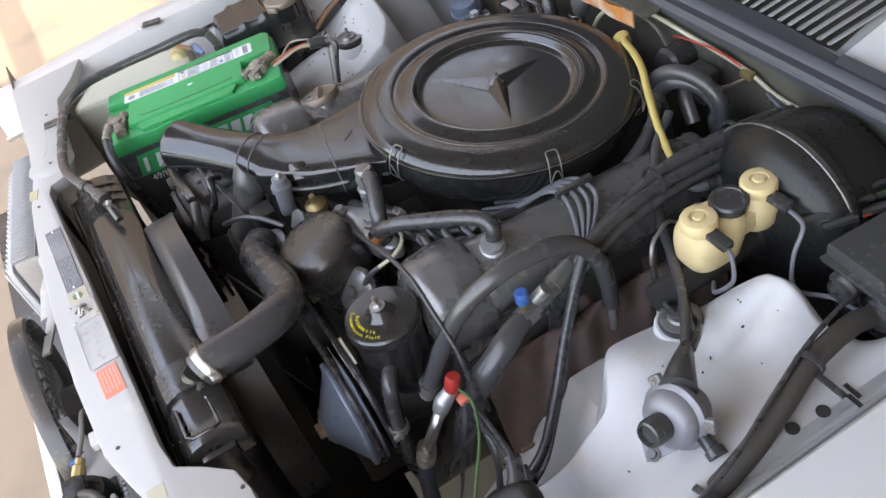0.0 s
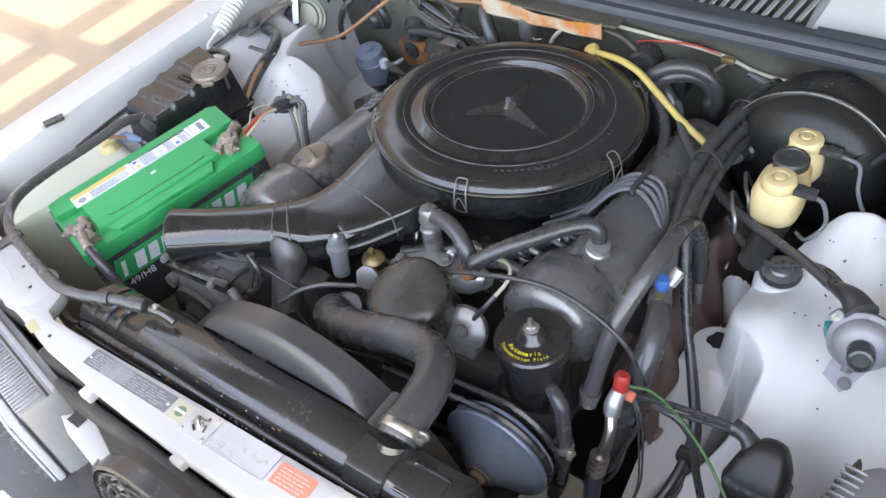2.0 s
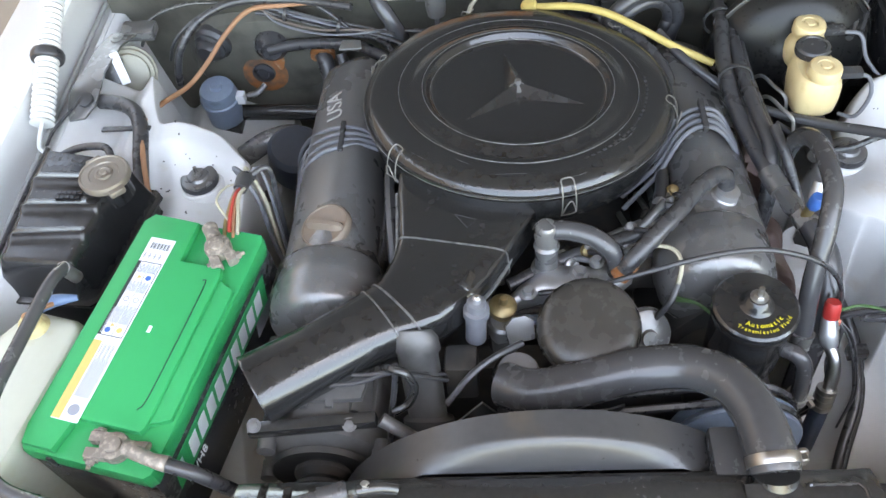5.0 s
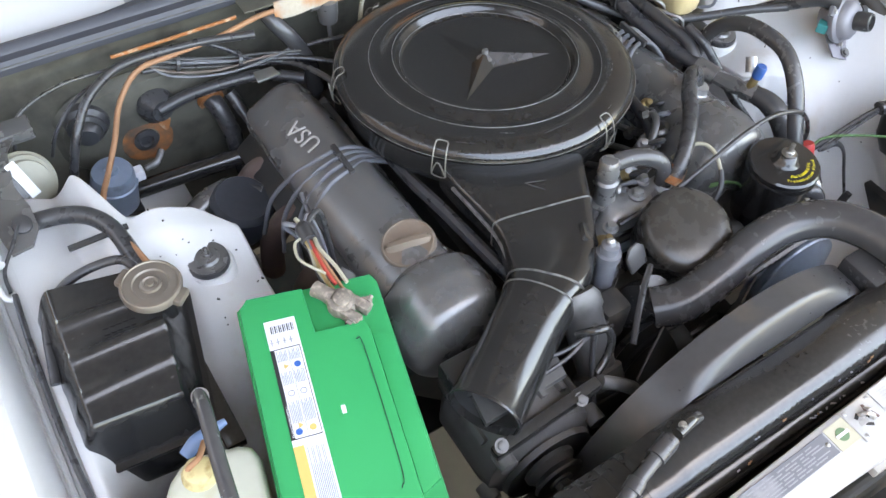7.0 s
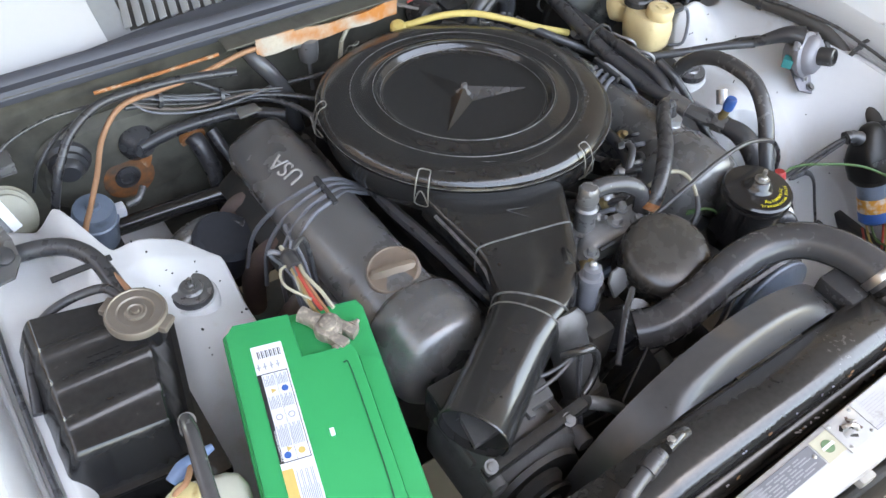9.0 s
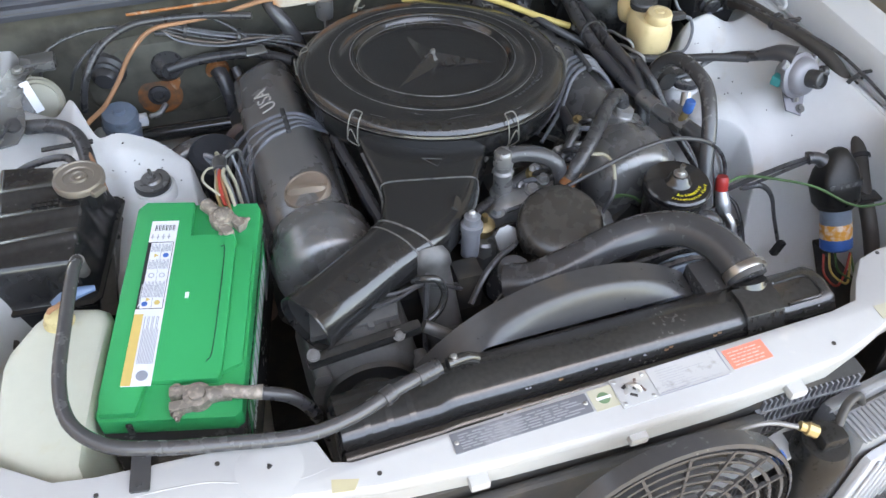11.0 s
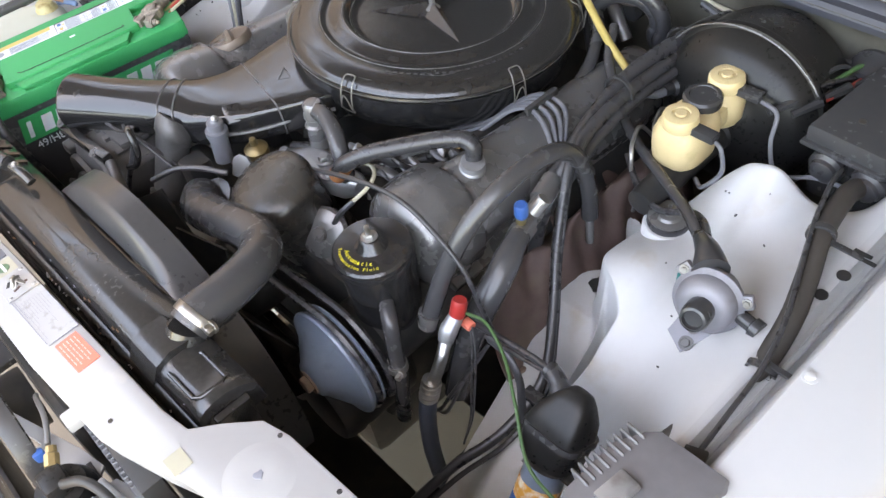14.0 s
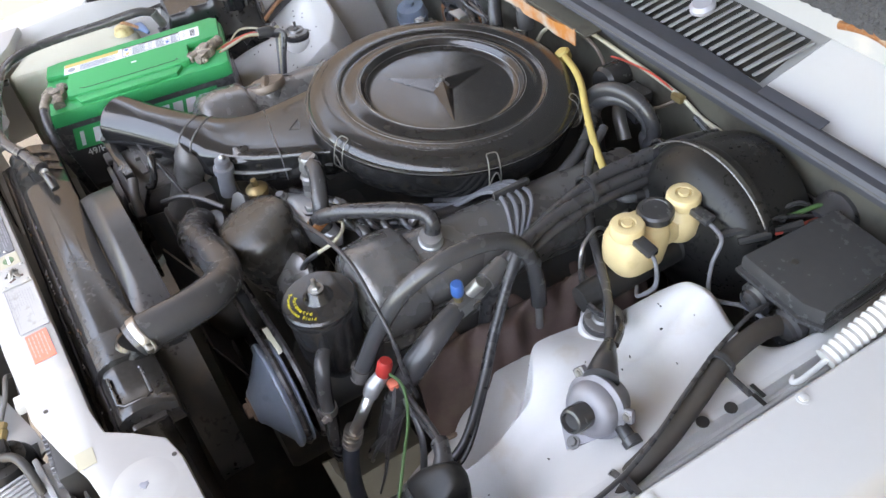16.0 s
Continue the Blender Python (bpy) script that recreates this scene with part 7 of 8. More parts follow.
part("body", lathe([(0, 0), (0.026, 0), (0.028, 0.006), (0.028, 0.045), (0.022, 0.052), (0, 0.053)], (0.110, 0.305, 0.842), (0.1, -1, 0.1), 24), PLASTIC, motor)
part("connector", box((0.15, 0.262, 0.80), (0.20, 0.30, 0.855), 0.006), PLASTIC, motor)
part("pipe", tube([(0.14, 0.28, 0.82), (0.17, 0.25, 0.815), (0.20, 0.24, 0.78)], 0.012, 12), ALLOY, motor)
# wires along the bulkhead
BROWNWIRE = surface("grey_brown_wire", (0.12, 0.095, 0.08), 0.5, vary=0.2, bump=0.1)
line("cream_cable", [(-0.075, 0.262, 0.86), (-0.055, 0.270, 0.880), (-0.025, 0.285, 0.893), (0.03, 0.292, 0.897), (0.12, 0.295, 0.892), (0.20, 0.296, 0.888), (0.262, 0.298, 0.880), (0.31, 0.302, 0.862), (0.36, 0.302, 0.858), (0.40, 0.30, 0.860), (0.451, 0.30, 0.866)], 0.0038, OLIVE, "cream cable along the bulkhead", "cable", sides=10)
line("cream_cable", [(0.451, 0.30, 0.866), (0.490, 0.285, 0.873), (0.515, 0.255, 0.884), (0.528, 0.21, 0.893), (0.530, 0.172, 0.890)], 0.0045, OLIVE, "cream cable bending to the brake booster", "cable", sides=10)
line("brown_wire", [(-0.02, 0.285, 0.890), (0.05, 0.288, 0.880), (0.10, 0.275, 0.862), (0.14, 0.255, 0.845), (0.19, 0.255, 0.838), (0.235, 0.275, 0.85), (0.262, 0.295, 0.872)], 0.0036, BROWNWIRE, "dark brown wire drooping on the bulkhead", "wire")
line("red_wire", [(0.085, 0.30, 0.868), (0.13, 0.292, 0.885), (0.20, 0.293, 0.893), (0.25, 0.296, 0.884)], 0.0019, WIRERED, "thin red wire on the bulkhead", "wire")
for k in range(3):
    line("bulkhead_wire", [(0.30, 0.300, 0.862 - 0.005 * k), (0.36, 0.292, 0.852 - 0.006 * k), (0.42, 0.285, 0.858 - 0.006 * k), (0.475, 0.28, 0.866 - 0.005 * k), (0.53, 0.29, 0.86), (0.575, 0.30, 0.85)], 0.003, (RUBBER, WIREGREY, RUBBER)[k], "dark wire along the bulkhead", "wire", "bulkhead wires")
solo("wire_clip", box((0.252, 0.288, 0.872), (0.276, 0.302, 0.884), 0.003), BRASS, (0.264, 0.295, 0.872), "tan wire clip on the bulkhead", "clip")
for k, (x, y, z) in enumerate(((0.548, 0.215, 0.872), (0.565, 0.235, 0.868), (0.552, 0.180, 0.868), (0.575, 0.200, 0.862), (0.590, 0.245, 0.866))):
    line("connector_lead", [(x - 0.02, y - 0.05, z - 0.005), (x, y, z), (x + 0.012, y + 0.04, z + 0.004), (0.583, 0.285, 0.850)], 0.0035, (RUBBER, WIREGREEN, RUBBER, WIRERED, RUBBER)[k], "wire with a connector at the loom grommet", "wire", "connector leads")
    solo("connector", tube([(x - 0.022, y - 0.052, z - 0.005), (x - 0.004, y - 0.012, z)], [0.006, 0.008], 8), PLASTIC, (x, y, z), "black wire connector near the booster", "connector", "wire connectors")

# ---- main loom along the driver's side wing ----
wing = thing("wing_loom", (0.72, -0.1, 0.84), "thick black taped loom along the white wing", "loom")
part("loom", tube([(0.682, 0.100, 0.838), (0.684, 0.055, 0.856), (0.697, -0.019, 0.862), (0.720, -0.086, 0.862), (0.738, -0.150, 0.852), (0.740, -0.215, 0.828), (0.716, -0.299, 0.790), (0.688, -0.378, 0.748), (0.676, -0.440, 0.705), (0.682, -0.49, 0.63), (0.69, -0.54, 0.56)], 0.0135, 14), surface("brown_black_tape", (0.040, 0.034, 0.030), 0.55, vary=0.3, dust=0.12, bump=0.3), wing)
part("side_cable", tube([(0.655, 0.10, 0.852), (0.664, 0.055, 0.866), (0.684, -0.015, 0.874), (0.712, -0.09, 0.878), (0.738, -0.16, 0.874), (0.752, -0.222, 0.864), (0.757, -0.30, 0.855), (0.760, -0.345, 0.852)], 0.0032, 8), RUBBER, wing)
part("cable_end", box((-0.012, -0.008, -0.004), (0.012, 0.008, 0.006), 0.002, m=Matrix.Translation((0.760, -0.348, 0.853)) @ Matrix.Rotation(radians(20), 4, "Z")), PLASTIC, wing, "black clip at the cable's end")
for p, d in (((0.698, -0.022, 0.863), (0.3, -1, 0)), ((0.748, -0.214, 0.846), (0.15, -1, -0.3)), ((0.704, -0.335, 0.772), (-0.3, -1, -0.5))):
    part("tie", lathe([(0.014, -0.004), (0.0175, -0.004), (0.0175, 0.004), (0.014, 0.004)], p, d, 18), PLASTIC, wing)
part("tie_tail", box((0.706, -0.030, 0.862), (0.752, -0.022, 0.865), 0.001), PLASTIC, wing)
part("tie_tail", box((0.752, -0.216, 0.858), (0.782, -0.209, 0.862), 0.001), PLASTIC, wing)
line("coil_lead", [(0.575, -0.350, 0.815), (0.54, -0.345, 0.805), (0.50, -0.342, 0.792), (0.46, -0.340, 0.780), (0.42, -0.335, 0.76)], 0.0045, RUBBER, "black lead from the coil", "cable")
line("coil_lead", [(0.580, -0.352, 0.812), (0.54, -0.349, 0.798), (0.50, -0.347, 0.784), (0.45, -0.345, 0.770)], 0.003, RUBBER, "black lead from the coil", "cable")
line("green_earth_wire", [(0.415, -0.345, 0.790), (0.45, -0.342, 0.796), (0.50, -0.362, 0.795), (0.555, -0.400, 0.795), (0.61, -0.440, 0.775), (0.66, -0.452, 0.775), (0.705, -0.465, 0.800)], 0.0022, WIREGREEN, "thin green wire crossing the inner wing", "wire")
plug = thing("loose_plug", (0.55, -0.39, 0.62), "loose black plug hanging on a flat lead", "plug")
part("lead", tube([(0.455, -0.345, 0.772), (0.49, -0.348, 0.770), (0.515, -0.355, 0.745), (0.528, -0.368, 0.70), (0.545, -0.380, 0.650)], 0.0055, 10, flat=0.5), RUBBER, plug)
part("body", box((-0.007, -0.006, -0.020), (0.007, 0.006, 0.012), 0.002, m=Matrix.Translation((0.551, -0.384, 0.634)) @ Matrix.Rotation(radians(20), 4, "Y")), PLASTIC, plug)
for k, m in enumerate((WIRERED, YELLOW, WIREGREEN)):
    line("loop_wire", [(0.60 + 0.012 * k, -0.44, 0.655), (0.59 + 0.015 * k, -0.468, 0.635), (0.605 + 0.02 * k, -0.49, 0.622), (0.63 + 0.01 * k, -0.475, 0.630), (0.65, -0.45, 0.655)], 0.0022, m, "thin coloured wire looping below the coil", "wire", "loop wires")
for k in range(2):
    line("small_wire", [(0.44, -0.335, 0.735), (0.43 - 0.006 * k, -0.36, 0.70 - 0.01 * k), (0.415 + 0.008 * k, -0.395, 0.655), (0.39 + 0.01 * k, -0.40, 0.60), (0.36, -0.39, 0.55)], 0.003, (RUBBER, RUBBER, RUBBER, WIREGREY)[k], "dark wire hanging beside the pump", "wire", "small wires")
for k in range(2):
    line("hanging_wire", [(0.420 + 0.004 * k, -0.345, 0.768), (0.438 + 0.006 * k, -0.362, 0.745), (0.452 + 0.005 * k, -0.385, 0.700 - 0.006 * k), (0.458 + 0.003 * k, -0.400, 0.650), (0.450, -0.415, 0.59)], 0.0016, (RUBBER, RUBBER, WIREGREY, RUBBER, RUBBER)[k], "thin wire hanging in a loose bunch", "wire", "hanging wires")
solo("wire_tag", box((0.408, -0.352, 0.762), (0.424, -0.338, 0.772), 0.003), ORANGE, (0.416, -0.345, 0.762), "small orange wire tag", "tag")

# ---- passenger side: bulkhead cables, horn unit, looms ----
line("tan_loom", [(-0.02, 0.270, 0.902), (-0.10, 0.262, 0.898), (-0.18, 0.262, 0.898), (-0.255, 0.262, 0.899), (-0.333, 0.260, 0.886), (-0.406, 0.262, 0.879), (-0.466, 0.262, 0.872), (-0.510, 0.238, 0.845), (-0.542, 0.188, 0.820), (-0.571, 0.143, 0.806), (-0.597, 0.071, 0.828), (-0.600, -0.005, 0.852), (-0.585, -0.074, 0.846), (-0.572, -0.130, 0.816)], 0.0044, WIRETAN, "tan braided wire along the bulkhead and inner wing", "wire", sides=10)
line("black_loom", [(-0.690, 0.060, 0.850), (-0.655, 0.050, 0.853), (-0.625, 0.030, 0.855), (-0.605, -0.005, 0.853), (-0.595, -0.06, 0.840), (-0.588, -0.12, 0.812), (-0.58, -0.18, 0.79)], 0.0125, RUBBER, "black taped loom over the inner wing", "loom", sides=12)
solo("loom_tie", box((-0.665, -0.018, 0.853), (-0.585, -0.008, 0.856), 0.001), PLASTIC, (-0.62, -0.01, 0.853), "black cable tie with a long tail", "cable tie")
line("heavy_cable", [(-0.28, 0.24, 0.885), (-0.36, 0.262, 0.885), (-0.45, 0.266, 0.889), (-0.505, 0.258, 0.888), (-0.555, 0.232, 0.873), (-0.588, 0.205, 0.840), (-0.605, 0.20, 0.80), (-0.615, 0.205, 0.76)], 0.0068, RUBBER, "heavy black cable along the bulkhead", "cable", sides=12)
for k, (pts, r) in enumerate((([(-0.452, 0.262, 0.782), (-0.40, 0.262, 0.792), (-0.34, 0.252, 0.800), (-0.28, 0.235, 0.805), (-0.22, 0.20, 0.80)], 0.010), ([(-0.46, 0.272, 0.875), (-0.38, 0.27, 0.850), (-0.30, 0.252, 0.832), (-0.22, 0.225, 0.825), (-0.15, 0.19, 0.81)], 0.0045),
                              ([(-0.42, 0.272, 0.868), (-0.34, 0.265, 0.838), (-0.27, 0.245, 0.822), (-0.18, 0.215, 0.815)], 0.0035), ([(-0.46, 0.27, 0.86), (-0.37, 0.27, 0.84), (-0.28, 0.25, 0.815), (-0.2, 0.24, 0.83), (-0.13, 0.225, 0.835)], 0.004),
                              ([(-0.28, 0.262, 0.812), (-0.23, 0.225, 0.818), (-0.20, 0.165, 0.822), (-0.185, 0.10, 0.815)], 0.005), ([(-0.37, 0.272, 0.885), (-0.33, 0.262, 0.862), (-0.29, 0.25, 0.83)], 0.004))):
    line("bulkhead_cable", pts, r, RUBBER, "black cable sagging across the bulkhead", "cable", "bulkhead cables", sides=10)
for k in range(5):
    line("bulkhead_wire", [(-0.475 + 0.006 * k, 0.276, 0.880 - 0.003 * k), (-0.42, 0.274 - 0.004 * k, 0.868 - 0.006 * k), (-0.35, 0.266 - 0.006 * k, 0.846 - 0.004 * k), (-0.28, 0.25 - 0.004 * k, 0.838 - 0.006 * (k % 3)), (-0.21, 0.225 + 0.004 * k, 0.836 - 0.008 * (k % 2))], 0.0022, (RUBBER, WIREGREY, RUBBER, BROWNWIRE, WIREGREY)[k], "thin wire bunched along the bulkhead", "wire", "bunched wires")
for x, y, z in ((-0.405, 0.268, 0.858), (-0.31, 0.252, 0.838)):
    solo("wire_tie", lathe([(0.012, -0.003), (0.015, -0.003), (0.015, 0.003), (0.012, 0.003)], (x, y, z), (1, -0.1, -0.25), 16), PLASTIC, (x, y, z), "black tie round bunched wires", "cable tie", "wire ties")
line("thin_cable", [(-0.50, 0.268, 0.885), (-0.58, 0.27, 0.884), (-0.65, 0.262, 0.862), (-0.675, 0.24, 0.82)], 0.003, RUBBER, "thin black cable near the horn", "cable")
line("thin_cable", [(-0.49, 0.266, 0.882), (-0.56, 0.258, 0.865), (-0.61, 0.24, 0.83), (-0.63, 0.235, 0.79)], 0.003, RUBBER, "thin black cable near the horn", "cable")
line("heater_pipe", [(-0.245, 0.300, 0.895), (-0.238, 0.265, 0.880), (-0.215, 0.245, 0.845), (-0.195, 0.235, 0.80), (-0.19, 0.225, 0.74)], 0.0145, HOSE, "grey heater hose at the bulkhead", "hose", sides=14)
line("heater_pipe", [(-0.365, 0.305, 0.755), (-0.355, 0.275, 0.742), (-0.345, 0.25, 0.70), (-0.342, 0.24, 0.655), (-0.34, 0.22, 0.60)], 0.0155, RUBBER, "black heater hose at the bulkhead", "hose", sides=14)
line("heater_pipe", [(-0.325, 0.285, 0.748), (-0.315, 0.26, 0.72), (-0.30, 0.235, 0.69), (-0.285, 0.215, 0.65)], 0.011, HOSE, "grey heater hose at the bulkhead", "hose", sides=14)
solo("pipe_collar", lathe([(0.016, -0.004), (0.023, -0.004), (0.024, 0.0), (0.023, 0.008), (0.016, 0.008)], (-0.360, 0.288, 0.750), (0.1, -1, -0.4), 20), RUST, (-0.36, 0.288, 0.75), "rusty collar on a heater pipe", "collar")
tee = thing("pipe_tee", (-0.137, 0.268, 0.84), "grey plastic tee on the bulkhead", "pipe tee")
part("body", lathe([(0, -0.02), (0.016, -0.02), (0.018, -0.004), (0.018, 0.022), (0.012, 0.026), (0, 0.026)], (-0.137, 0.268, 0.862), sides=18), ALLOY, tee)
part("arm", tube([(-0.170, 0.266, 0.880), (-0.137, 0.268, 0.878), (-0.115, 0.270, 0.884)], 0.007, 10), ALLOY, tee)
part("stem", tube([(-0.137, 0.268, 0.842), (-0.136, 0.262, 0.78)], 0.004, 8), ALLOY, tee)
line("cream_tube", [(-0.075, 0.262, 0.86), (-0.085, 0.25, 0.83), (-0.088, 0.24, 0.80)], 0.004, OLIVE, "cream tube behind the air cleaner", "tube")
pump = thing("servo_pump", (-0.565, 0.2, 0.64), "grey round servo pump behind the inner wing", "pump")
part("drum", lathe([(0, -0.055), (0.030, -0.054), (0.033, -0.050), (0.034, -0.030), (0.0345, 0.004), (0.0375, 0.006), (0.0375, 0.012), (0.0345, 0.014), (0.034, 0.030), (0.031, 0.036), (0.012, 0.039), (0.010, 0.046), (0, 0.047)], (-0.560, 0.226, 0.696), (0.05, -0.15, 1), 36), STEELBLUE, pump, "blue-grey metal capsule")
part("side_port", box((-0.528, 0.214, 0.694), (-0.510, 0.232, 0.716), 0.004), PAPER, pump, "white side fitting")
part("port_pipe", tube([(-0.505, 0.226, 0.706), (-0.485, 0.226, 0.712), (-0.47, 0.24, 0.72)], 0.006, 10), ALLOY, pump)
part("foot", box((-0.575, 0.20, 0.630), (-0.53, 0.25, 0.646), 0.004), SOOT, pump)
line("steering_shaft", [(-0.548, 0.245, 0.648), (-0.45, 0.228, 0.660), (-0.33, 0.205, 0.675)], 0.0155, SATIN, "shiny black bar behind the engine", "bar", sides=16)
line("grey_pipe", [(-0.50, 0.10, 0.67), (-0.45, 0.12, 0.69), (-0.40, 0.13, 0.69), (-0.36, 0.10, 0.68)], 0.02, ALLOY, "grey pipe beside the inner wing", "pipe", sides=14)
DARKCAN = surface("dark_blue_can", (0.03, 0.035, 0.045), 0.4, vary=0.3, dust=0.08)
solo("vacuum_drum", lathe([(0, -0.05), (0.045, -0.05), (0.052, -0.03), (0.052, 0.02), (0.044, 0.03), (0, 0.03)], (-0.400, 0.095, 0.675), (0.2, -0.2, 1), 32), DARKCAN, (-0.400, 0.095, 0.62), "dark blue-grey round drum beside the engine", "drum")
horn = thing("horn", (-0.68, 0.14, 0.79), "grey round horn on a steel bracket", "horn")
hx = Vector((0.30, -0.78, 0.50))
part("dish", lathe([(0, -0.040), (0.026, -0.040), (0.042, -0.024), (0.046, -0.016), (0.0475, -0.010), (0.0475, -0.004), (0.044, -0.002), (0.042, 0.003), (0.036, 0.005), (0.034, 0.011), (0.024, 0.013), (0, 0.013)], (-0.680, 0.168, 0.818), hx, 40), surface("beige_grey_paint", (0.26, 0.25, 0.20), 0.45, vary=0.2, dust=0.08, bump=0.1), horn, "beige-grey pressed dish with stepped rings")
HM = Matrix.Translation((-0.690, 0.152, 0.838)) @ Matrix.Rotation(radians(16), 4, "Z") @ Matrix.Rotation(radians(52), 4, "X")
part("cover", slab([(-0.030, -0.020), (0.012, -0.026), (0.014, 0.020), (-0.008, 0.026)], 0.0, 0.012, 0.003, m=HM), PLASTIC, horn, "black plastic terminal cover")
part("tag", box((0.0, -0.026, 0.0125), (0.015, 0.030, 0.0135), 0, m=HM @ Matrix.Rotation(radians(8), 4, "Z")), PAPER, horn, "white paper tag", smooth=False)
part("bracket", loft([[Vector(p) + Vector(q) for q in ((-w, 0, 0), (w, 0, 0.004), (w, 0, 0.008), (-w, 0, 0.004))] for p, w in (((-0.716, 0.015, 0.848), 0.014), ((-0.710, 0.035, 0.858), 0.024), ((-0.712, 0.07, 0.862), 0.026), ((-0.716, 0.12, 0.858), 0.022), ((-0.708, 0.19, 0.855), 0.022), ((-0.690, 0.236, 0.850), 0.028))]), ALLOY, horn, "grey bent bracket")
part("bracket_flange", box((-0.700, 0.225, 0.842), (-0.640, 0.262, 0.862), 0.004), ALLOY, horn)
part("bracket_bolt", bolt((-0.700, 0.215, 0.861), r=0.008, h=0.006), ZINC, horn)
part("bracket_grommet", lathe([(0, 0), (0.0125, 0), (0.0135, 0.004), (0.0125, 0.008), (0.007, 0.010), (0, 0.010)], (-0.704, 0.045, 0.866), (0.1, -0.4, 0.9), 20), RUBBER, horn, "black rubber grommet")
line("bracket_wire", [(-0.706, 0.044, 0.876), (-0.722, 0.02, 0.868), (-0.745, -0.01, 0.856), (-0.748, -0.045, 0.854)], 0.0026, RUBBER, "thin black rod to the spring", "rod")
line("tank_strap", [(-0.745, -0.05, 0.852), (-0.75, -0.15, 0.85), (-0.752, -0.30, 0.85), (-0.745, -0.42, 0.848)], 0.004, RUBBER, "thin black cable beside the tank", "cable")

# ---- in front of the front panel: fan guard, drier, lamps ----
guard = thing("cooling_fan", (0.045, -0.83, 0.55), "black electric cooling fan with a ringed guard", "fan")
GC = Vector((0.040, -0.835, 0.748))
part("shroud", lathe([(0.166, 0.032), (0.171, 0.030), (0.172, 0.024), (0.172, 0.008), (0.164, 0.006), (0.162, 0.020), (0.163, 0.032)], GC, (0, -1, 0.12), 48), PLASTIC, guard, "black round fan frame")
for k in range(9):
    r = 0.022 + k * 0.0168
    part("guard_ring", lathe([(r - 0.0022, 0.024), (r + 0.0022, 0.024), (r + 0.0022, 0.030), (r - 0.0022, 0.030), (r - 0.0022, 0.024)], GC, (0, -1, 0.12), 48), PLASTIC, guard)
for k in range(16):
    m = frame_of(GC, (0, -1, 0.12), k * 22.5)
    part("guard_spoke", box((0.02, -0.002, 0.026), (0.160, 0.002, 0.031), 0, m=m), PLASTIC, guard)
part("fan_motor", lathe([(0, -0.03), (0.045, -0.03), (0.045, 0.01), (0, 0.01)], GC, (0, -1, 0.12), 28), SOOT, guard)
part("condenser", box((-0.36, -0.772, 0.38), (0.36, -0.745, 0.845), 0.004), SOOT, guard, "dark finned condenser")
part("fan_plate", box((-0.30, -0.795, 0.50), (0.20, -0.776, 0.835), 0.012), SOOT, guard, "smooth black plastic fan housing")
bm = bmesh.new()
for k in range(66, 84):
    box((-0.352 + k * 0.0084, -0.7765, 0.40), (-0.3495 + k * 0.0084, -0.7715, 0.846), 0, bm)
for k in range(14):
    box((0.195, -0.778, 0.42 + k * 0.031), (0.355, -0.7715, 0.424 + k * 0.031), 0, bm)
tagged(part("condenser_fin", bm, surface("dark_fin_alloy", (0.16, 0.165, 0.18), 0.5, metal=0.3, vary=0.4, blotch=20), guard, smooth=False), "dusty grey condenser fins", kind="stuff")
dry = thing("drier_bottle", (0.255, -0.81, 0.68), "dark blue-grey drier bottle with a brass union", "bottle")
part("can", lathe([(0, -0.16), (0.034, -0.16), (0.037, -0.14), (0.037, -0.02), (0.030, -0.005), (0, 0)], (0.262, -0.835, 0.825), sides=30), BOOSTER, dry)
part("head", box((0.244, -0.850, 0.822), (0.280, -0.820, 0.844), 0.006), BOOSTER, dry)
part("union", lathe([(0, 0), (0.009, 0), (0.009, 0.014), (0.0065, 0.016), (0.0065, 0.024), (0, 0.024)], (0.246, -0.828, 0.838), (-0.7, 0.4, 0.25), 8), BRASS, dry, "brass union nut")
part("pipe", tube([(0.222, -0.818, 0.846), (0.19, -0.805, 0.85), (0.15, -0.80, 0.845), (0.12, -0.80, 0.82)], 0.0035, 10), ALLOY, dry)
part("pipe", tube([(0.275, -0.83, 0.838), (0.30, -0.81, 0.85), (0.33, -0.80, 0.84), (0.36, -0.80, 0.78)], 0.006, 10), SOOT, dry)
part("plug", box((0.192, -0.842, 0.80), (0.202, -0.828, 0.82), 0.003), BLUE, dry, "blue wire plug")
LAMPGREY = surface("dull_lamp_housing", (0.25, 0.255, 0.265), 0.35, metal=0.3, vary=0.2, blotch=14, dust=0.08)
lens = surface("lamp_glass", (0.36, 0.375, 0.40), 0.10, vary=0.05, bump=0.0)
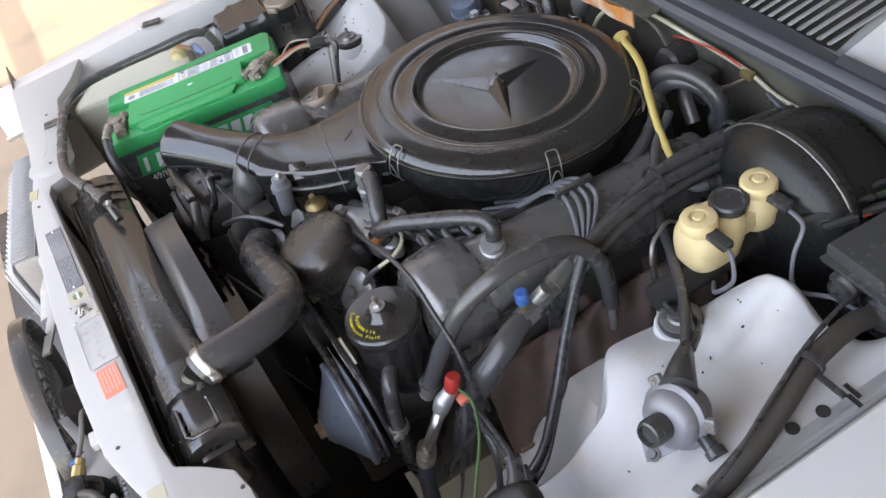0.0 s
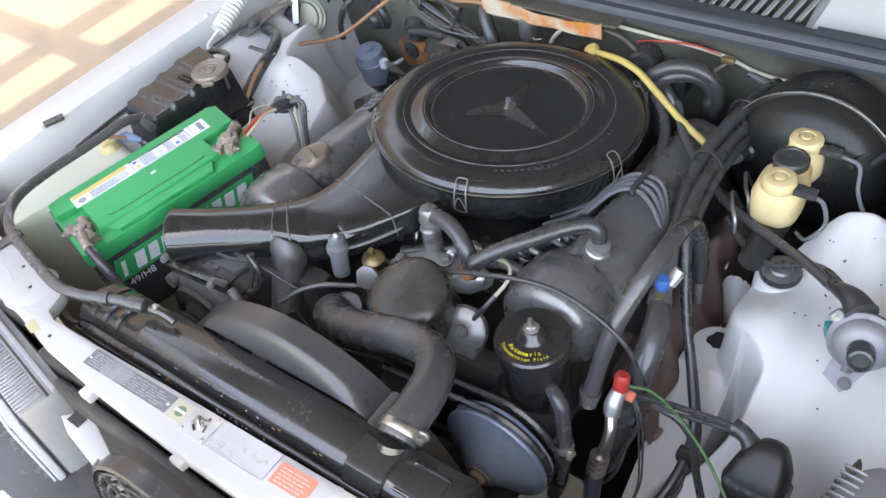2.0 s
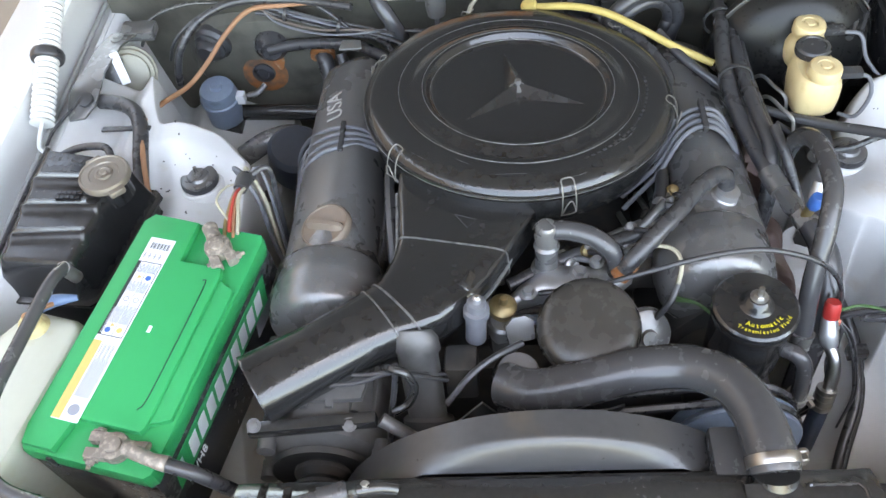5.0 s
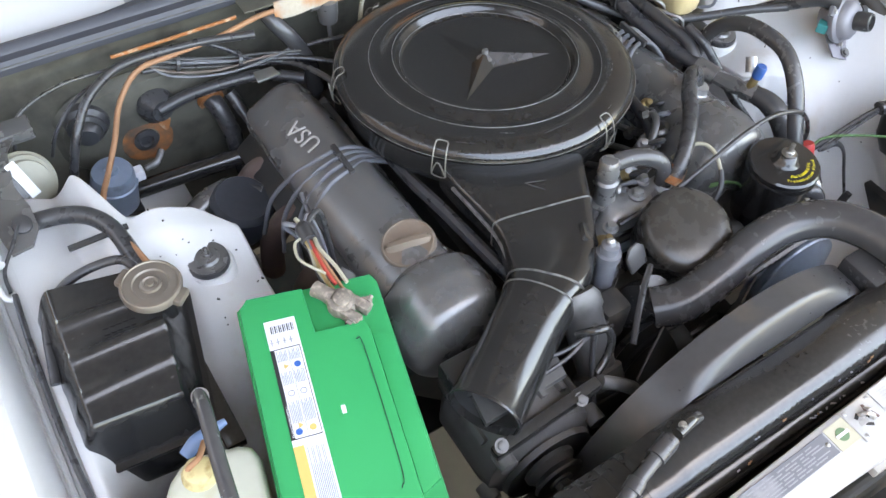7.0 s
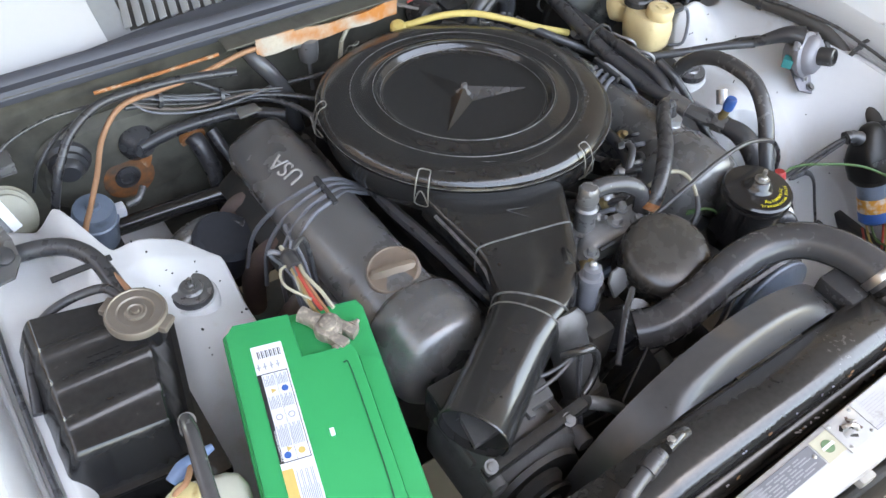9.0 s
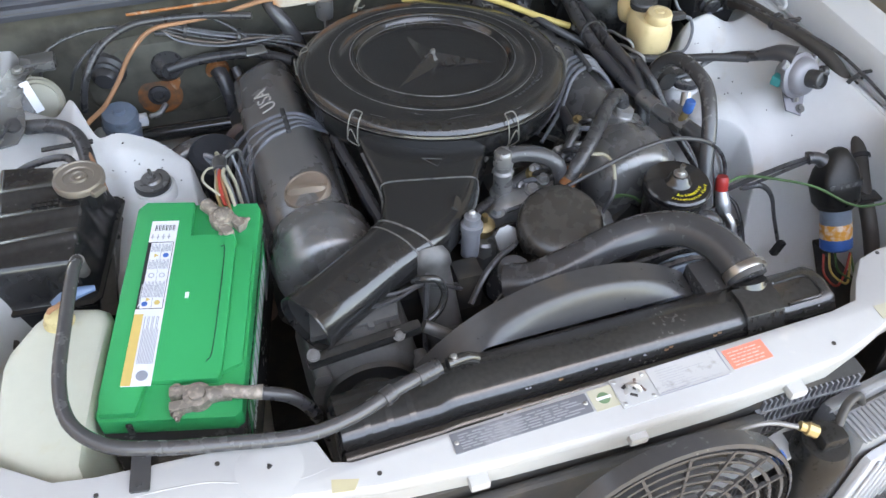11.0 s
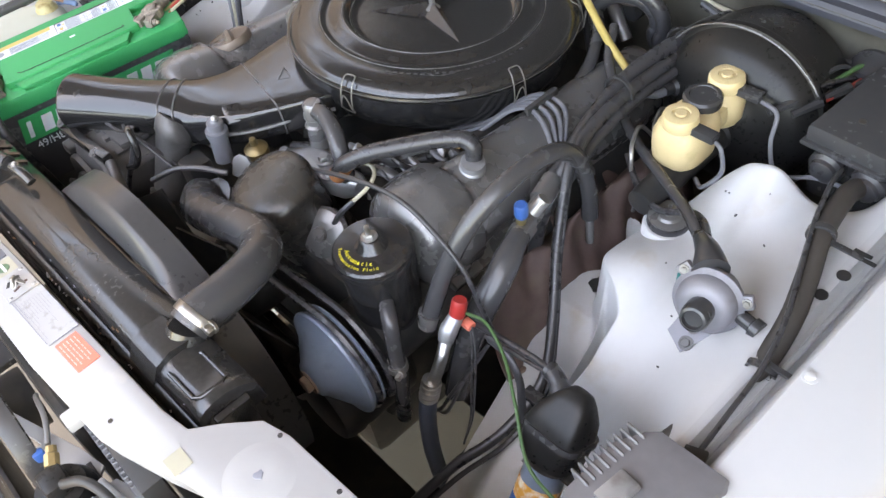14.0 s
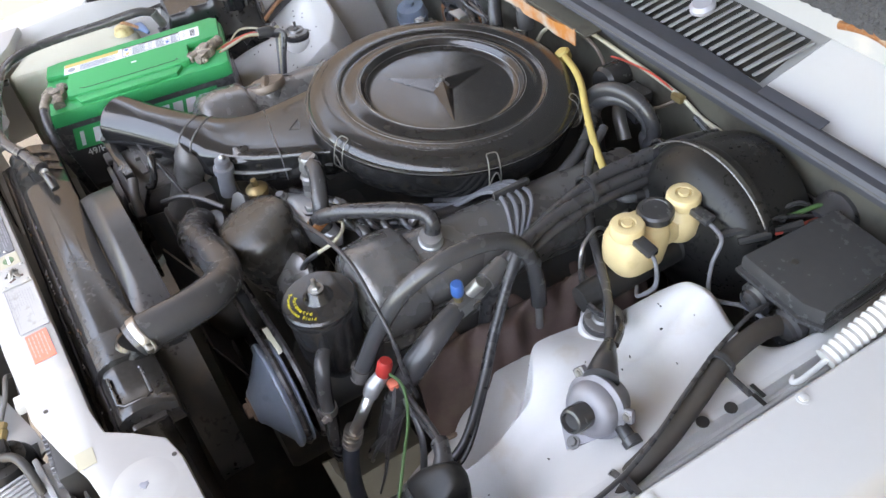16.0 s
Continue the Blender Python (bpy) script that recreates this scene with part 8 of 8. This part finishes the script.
for s in (-1, 1):
    lamp = thing("headlamp", (s * 0.45, -0.82, 0.60), "headlamp unit with a pale housing and ribbed lens", "headlamp", group="headlamps")
    LX = Matrix.Translation((s * 0.47, -0.785, 0.735)) @ Matrix.Rotation(s * radians(9), 4, "Z")
    part("housing", box((-0.175, -0.045, -0.115), (0.175, 0.034, 0.085), 0.016, m=LX), LAMPGREY, lamp, "dull grey lamp housing")
    part("housing_ridge", box((-0.178, 0.012, 0.080), (0.178, 0.020, 0.092), 0.003, m=LX), LAMPGREY, lamp)
    for k in range(42):
        part("top_rib", box((-0.170 + k * 0.0081, -0.0445, 0.0835), (-0.1655 + k * 0.0081, -0.001, 0.0875), 0.001, m=LX, segs=1), LAMPGREY, lamp)
    part("housing_seam", box((-0.176, 0.002, 0.0845), (0.176, 0.006, 0.0865), 0.0005, m=LX), SOOT, lamp, "dark seam along the housing")
    part("lens", box((-0.172, -0.064, -0.112), (0.172, -0.045, 0.070), 0.014, m=LX), lens, lamp, "clear ribbed lens")
    for k in range(22):
        part("lens_rib", box((-0.160 + k * 0.0152, -0.068, -0.1), (-0.154 + k * 0.0152, -0.063, 0.064), 0.0015, m=LX, segs=1), lens, lamp)
    hole = part("lamp_bracket", slab([(-s * x, y) for x, y in ((-0.278, -0.815), (-0.25, -0.787), (-0.208, -0.796), (-0.077, -0.839), (-0.077, -0.853), (-0.163, -0.829), (-0.161, -0.841), (-0.243, -0.828))][::-s], 0.784, 0.790, 0.002), WHITE, lamp, "white lamp bracket")
    part("bracket_window", box((s * 0.248 - 0.014, -0.814, 0.7902), (s * 0.248 + 0.014, -0.796, 0.7915), 0, m=Matrix.Identity(4)), SOOT, lamp, smooth=False)
# black sheets added to fill the dark gap between lamps and chrome bar
for s, x0, x1 in ((-1, -0.78, -0.145), (1, 0.245, 0.78)):
    solo("gap_sheet", box((x0, -0.935, 0.640), (x1, -0.775, 0.652), 0.004), PLASTIC, (0.5 * (x0 + x1), -0.86, 0.64), "black sheet added to fill the gap behind the grille", "deflector", "air deflectors")
surround = thing("grille_surround", (0.1, -0.86, 0.60), "white edge of the grille surround at the car front", "grille surround")
part("top_edge", box((-0.40, -0.950, 0.600), (0.62, -0.928, 0.640), 0.006), BODY, surround)
part("inner_lip", box((-0.38, -0.928, 0.560), (0.60, -0.921, 0.625), 0.002), SATIN, surround)
solo("grille_bar", box((-0.95, -0.962, 0.40), (0.95, -0.945, 0.52), 0.008), CHROME, (0, -0.96, 0.5), "bright chrome bar across the car front", "grille bar")
solo("front_valance", box((-0.95, -0.94, 0.30), (0.95, -0.92, 0.52), 0.01), SOOT, (0, -0.93, 0.3), "dark valance across the car front", "valance")
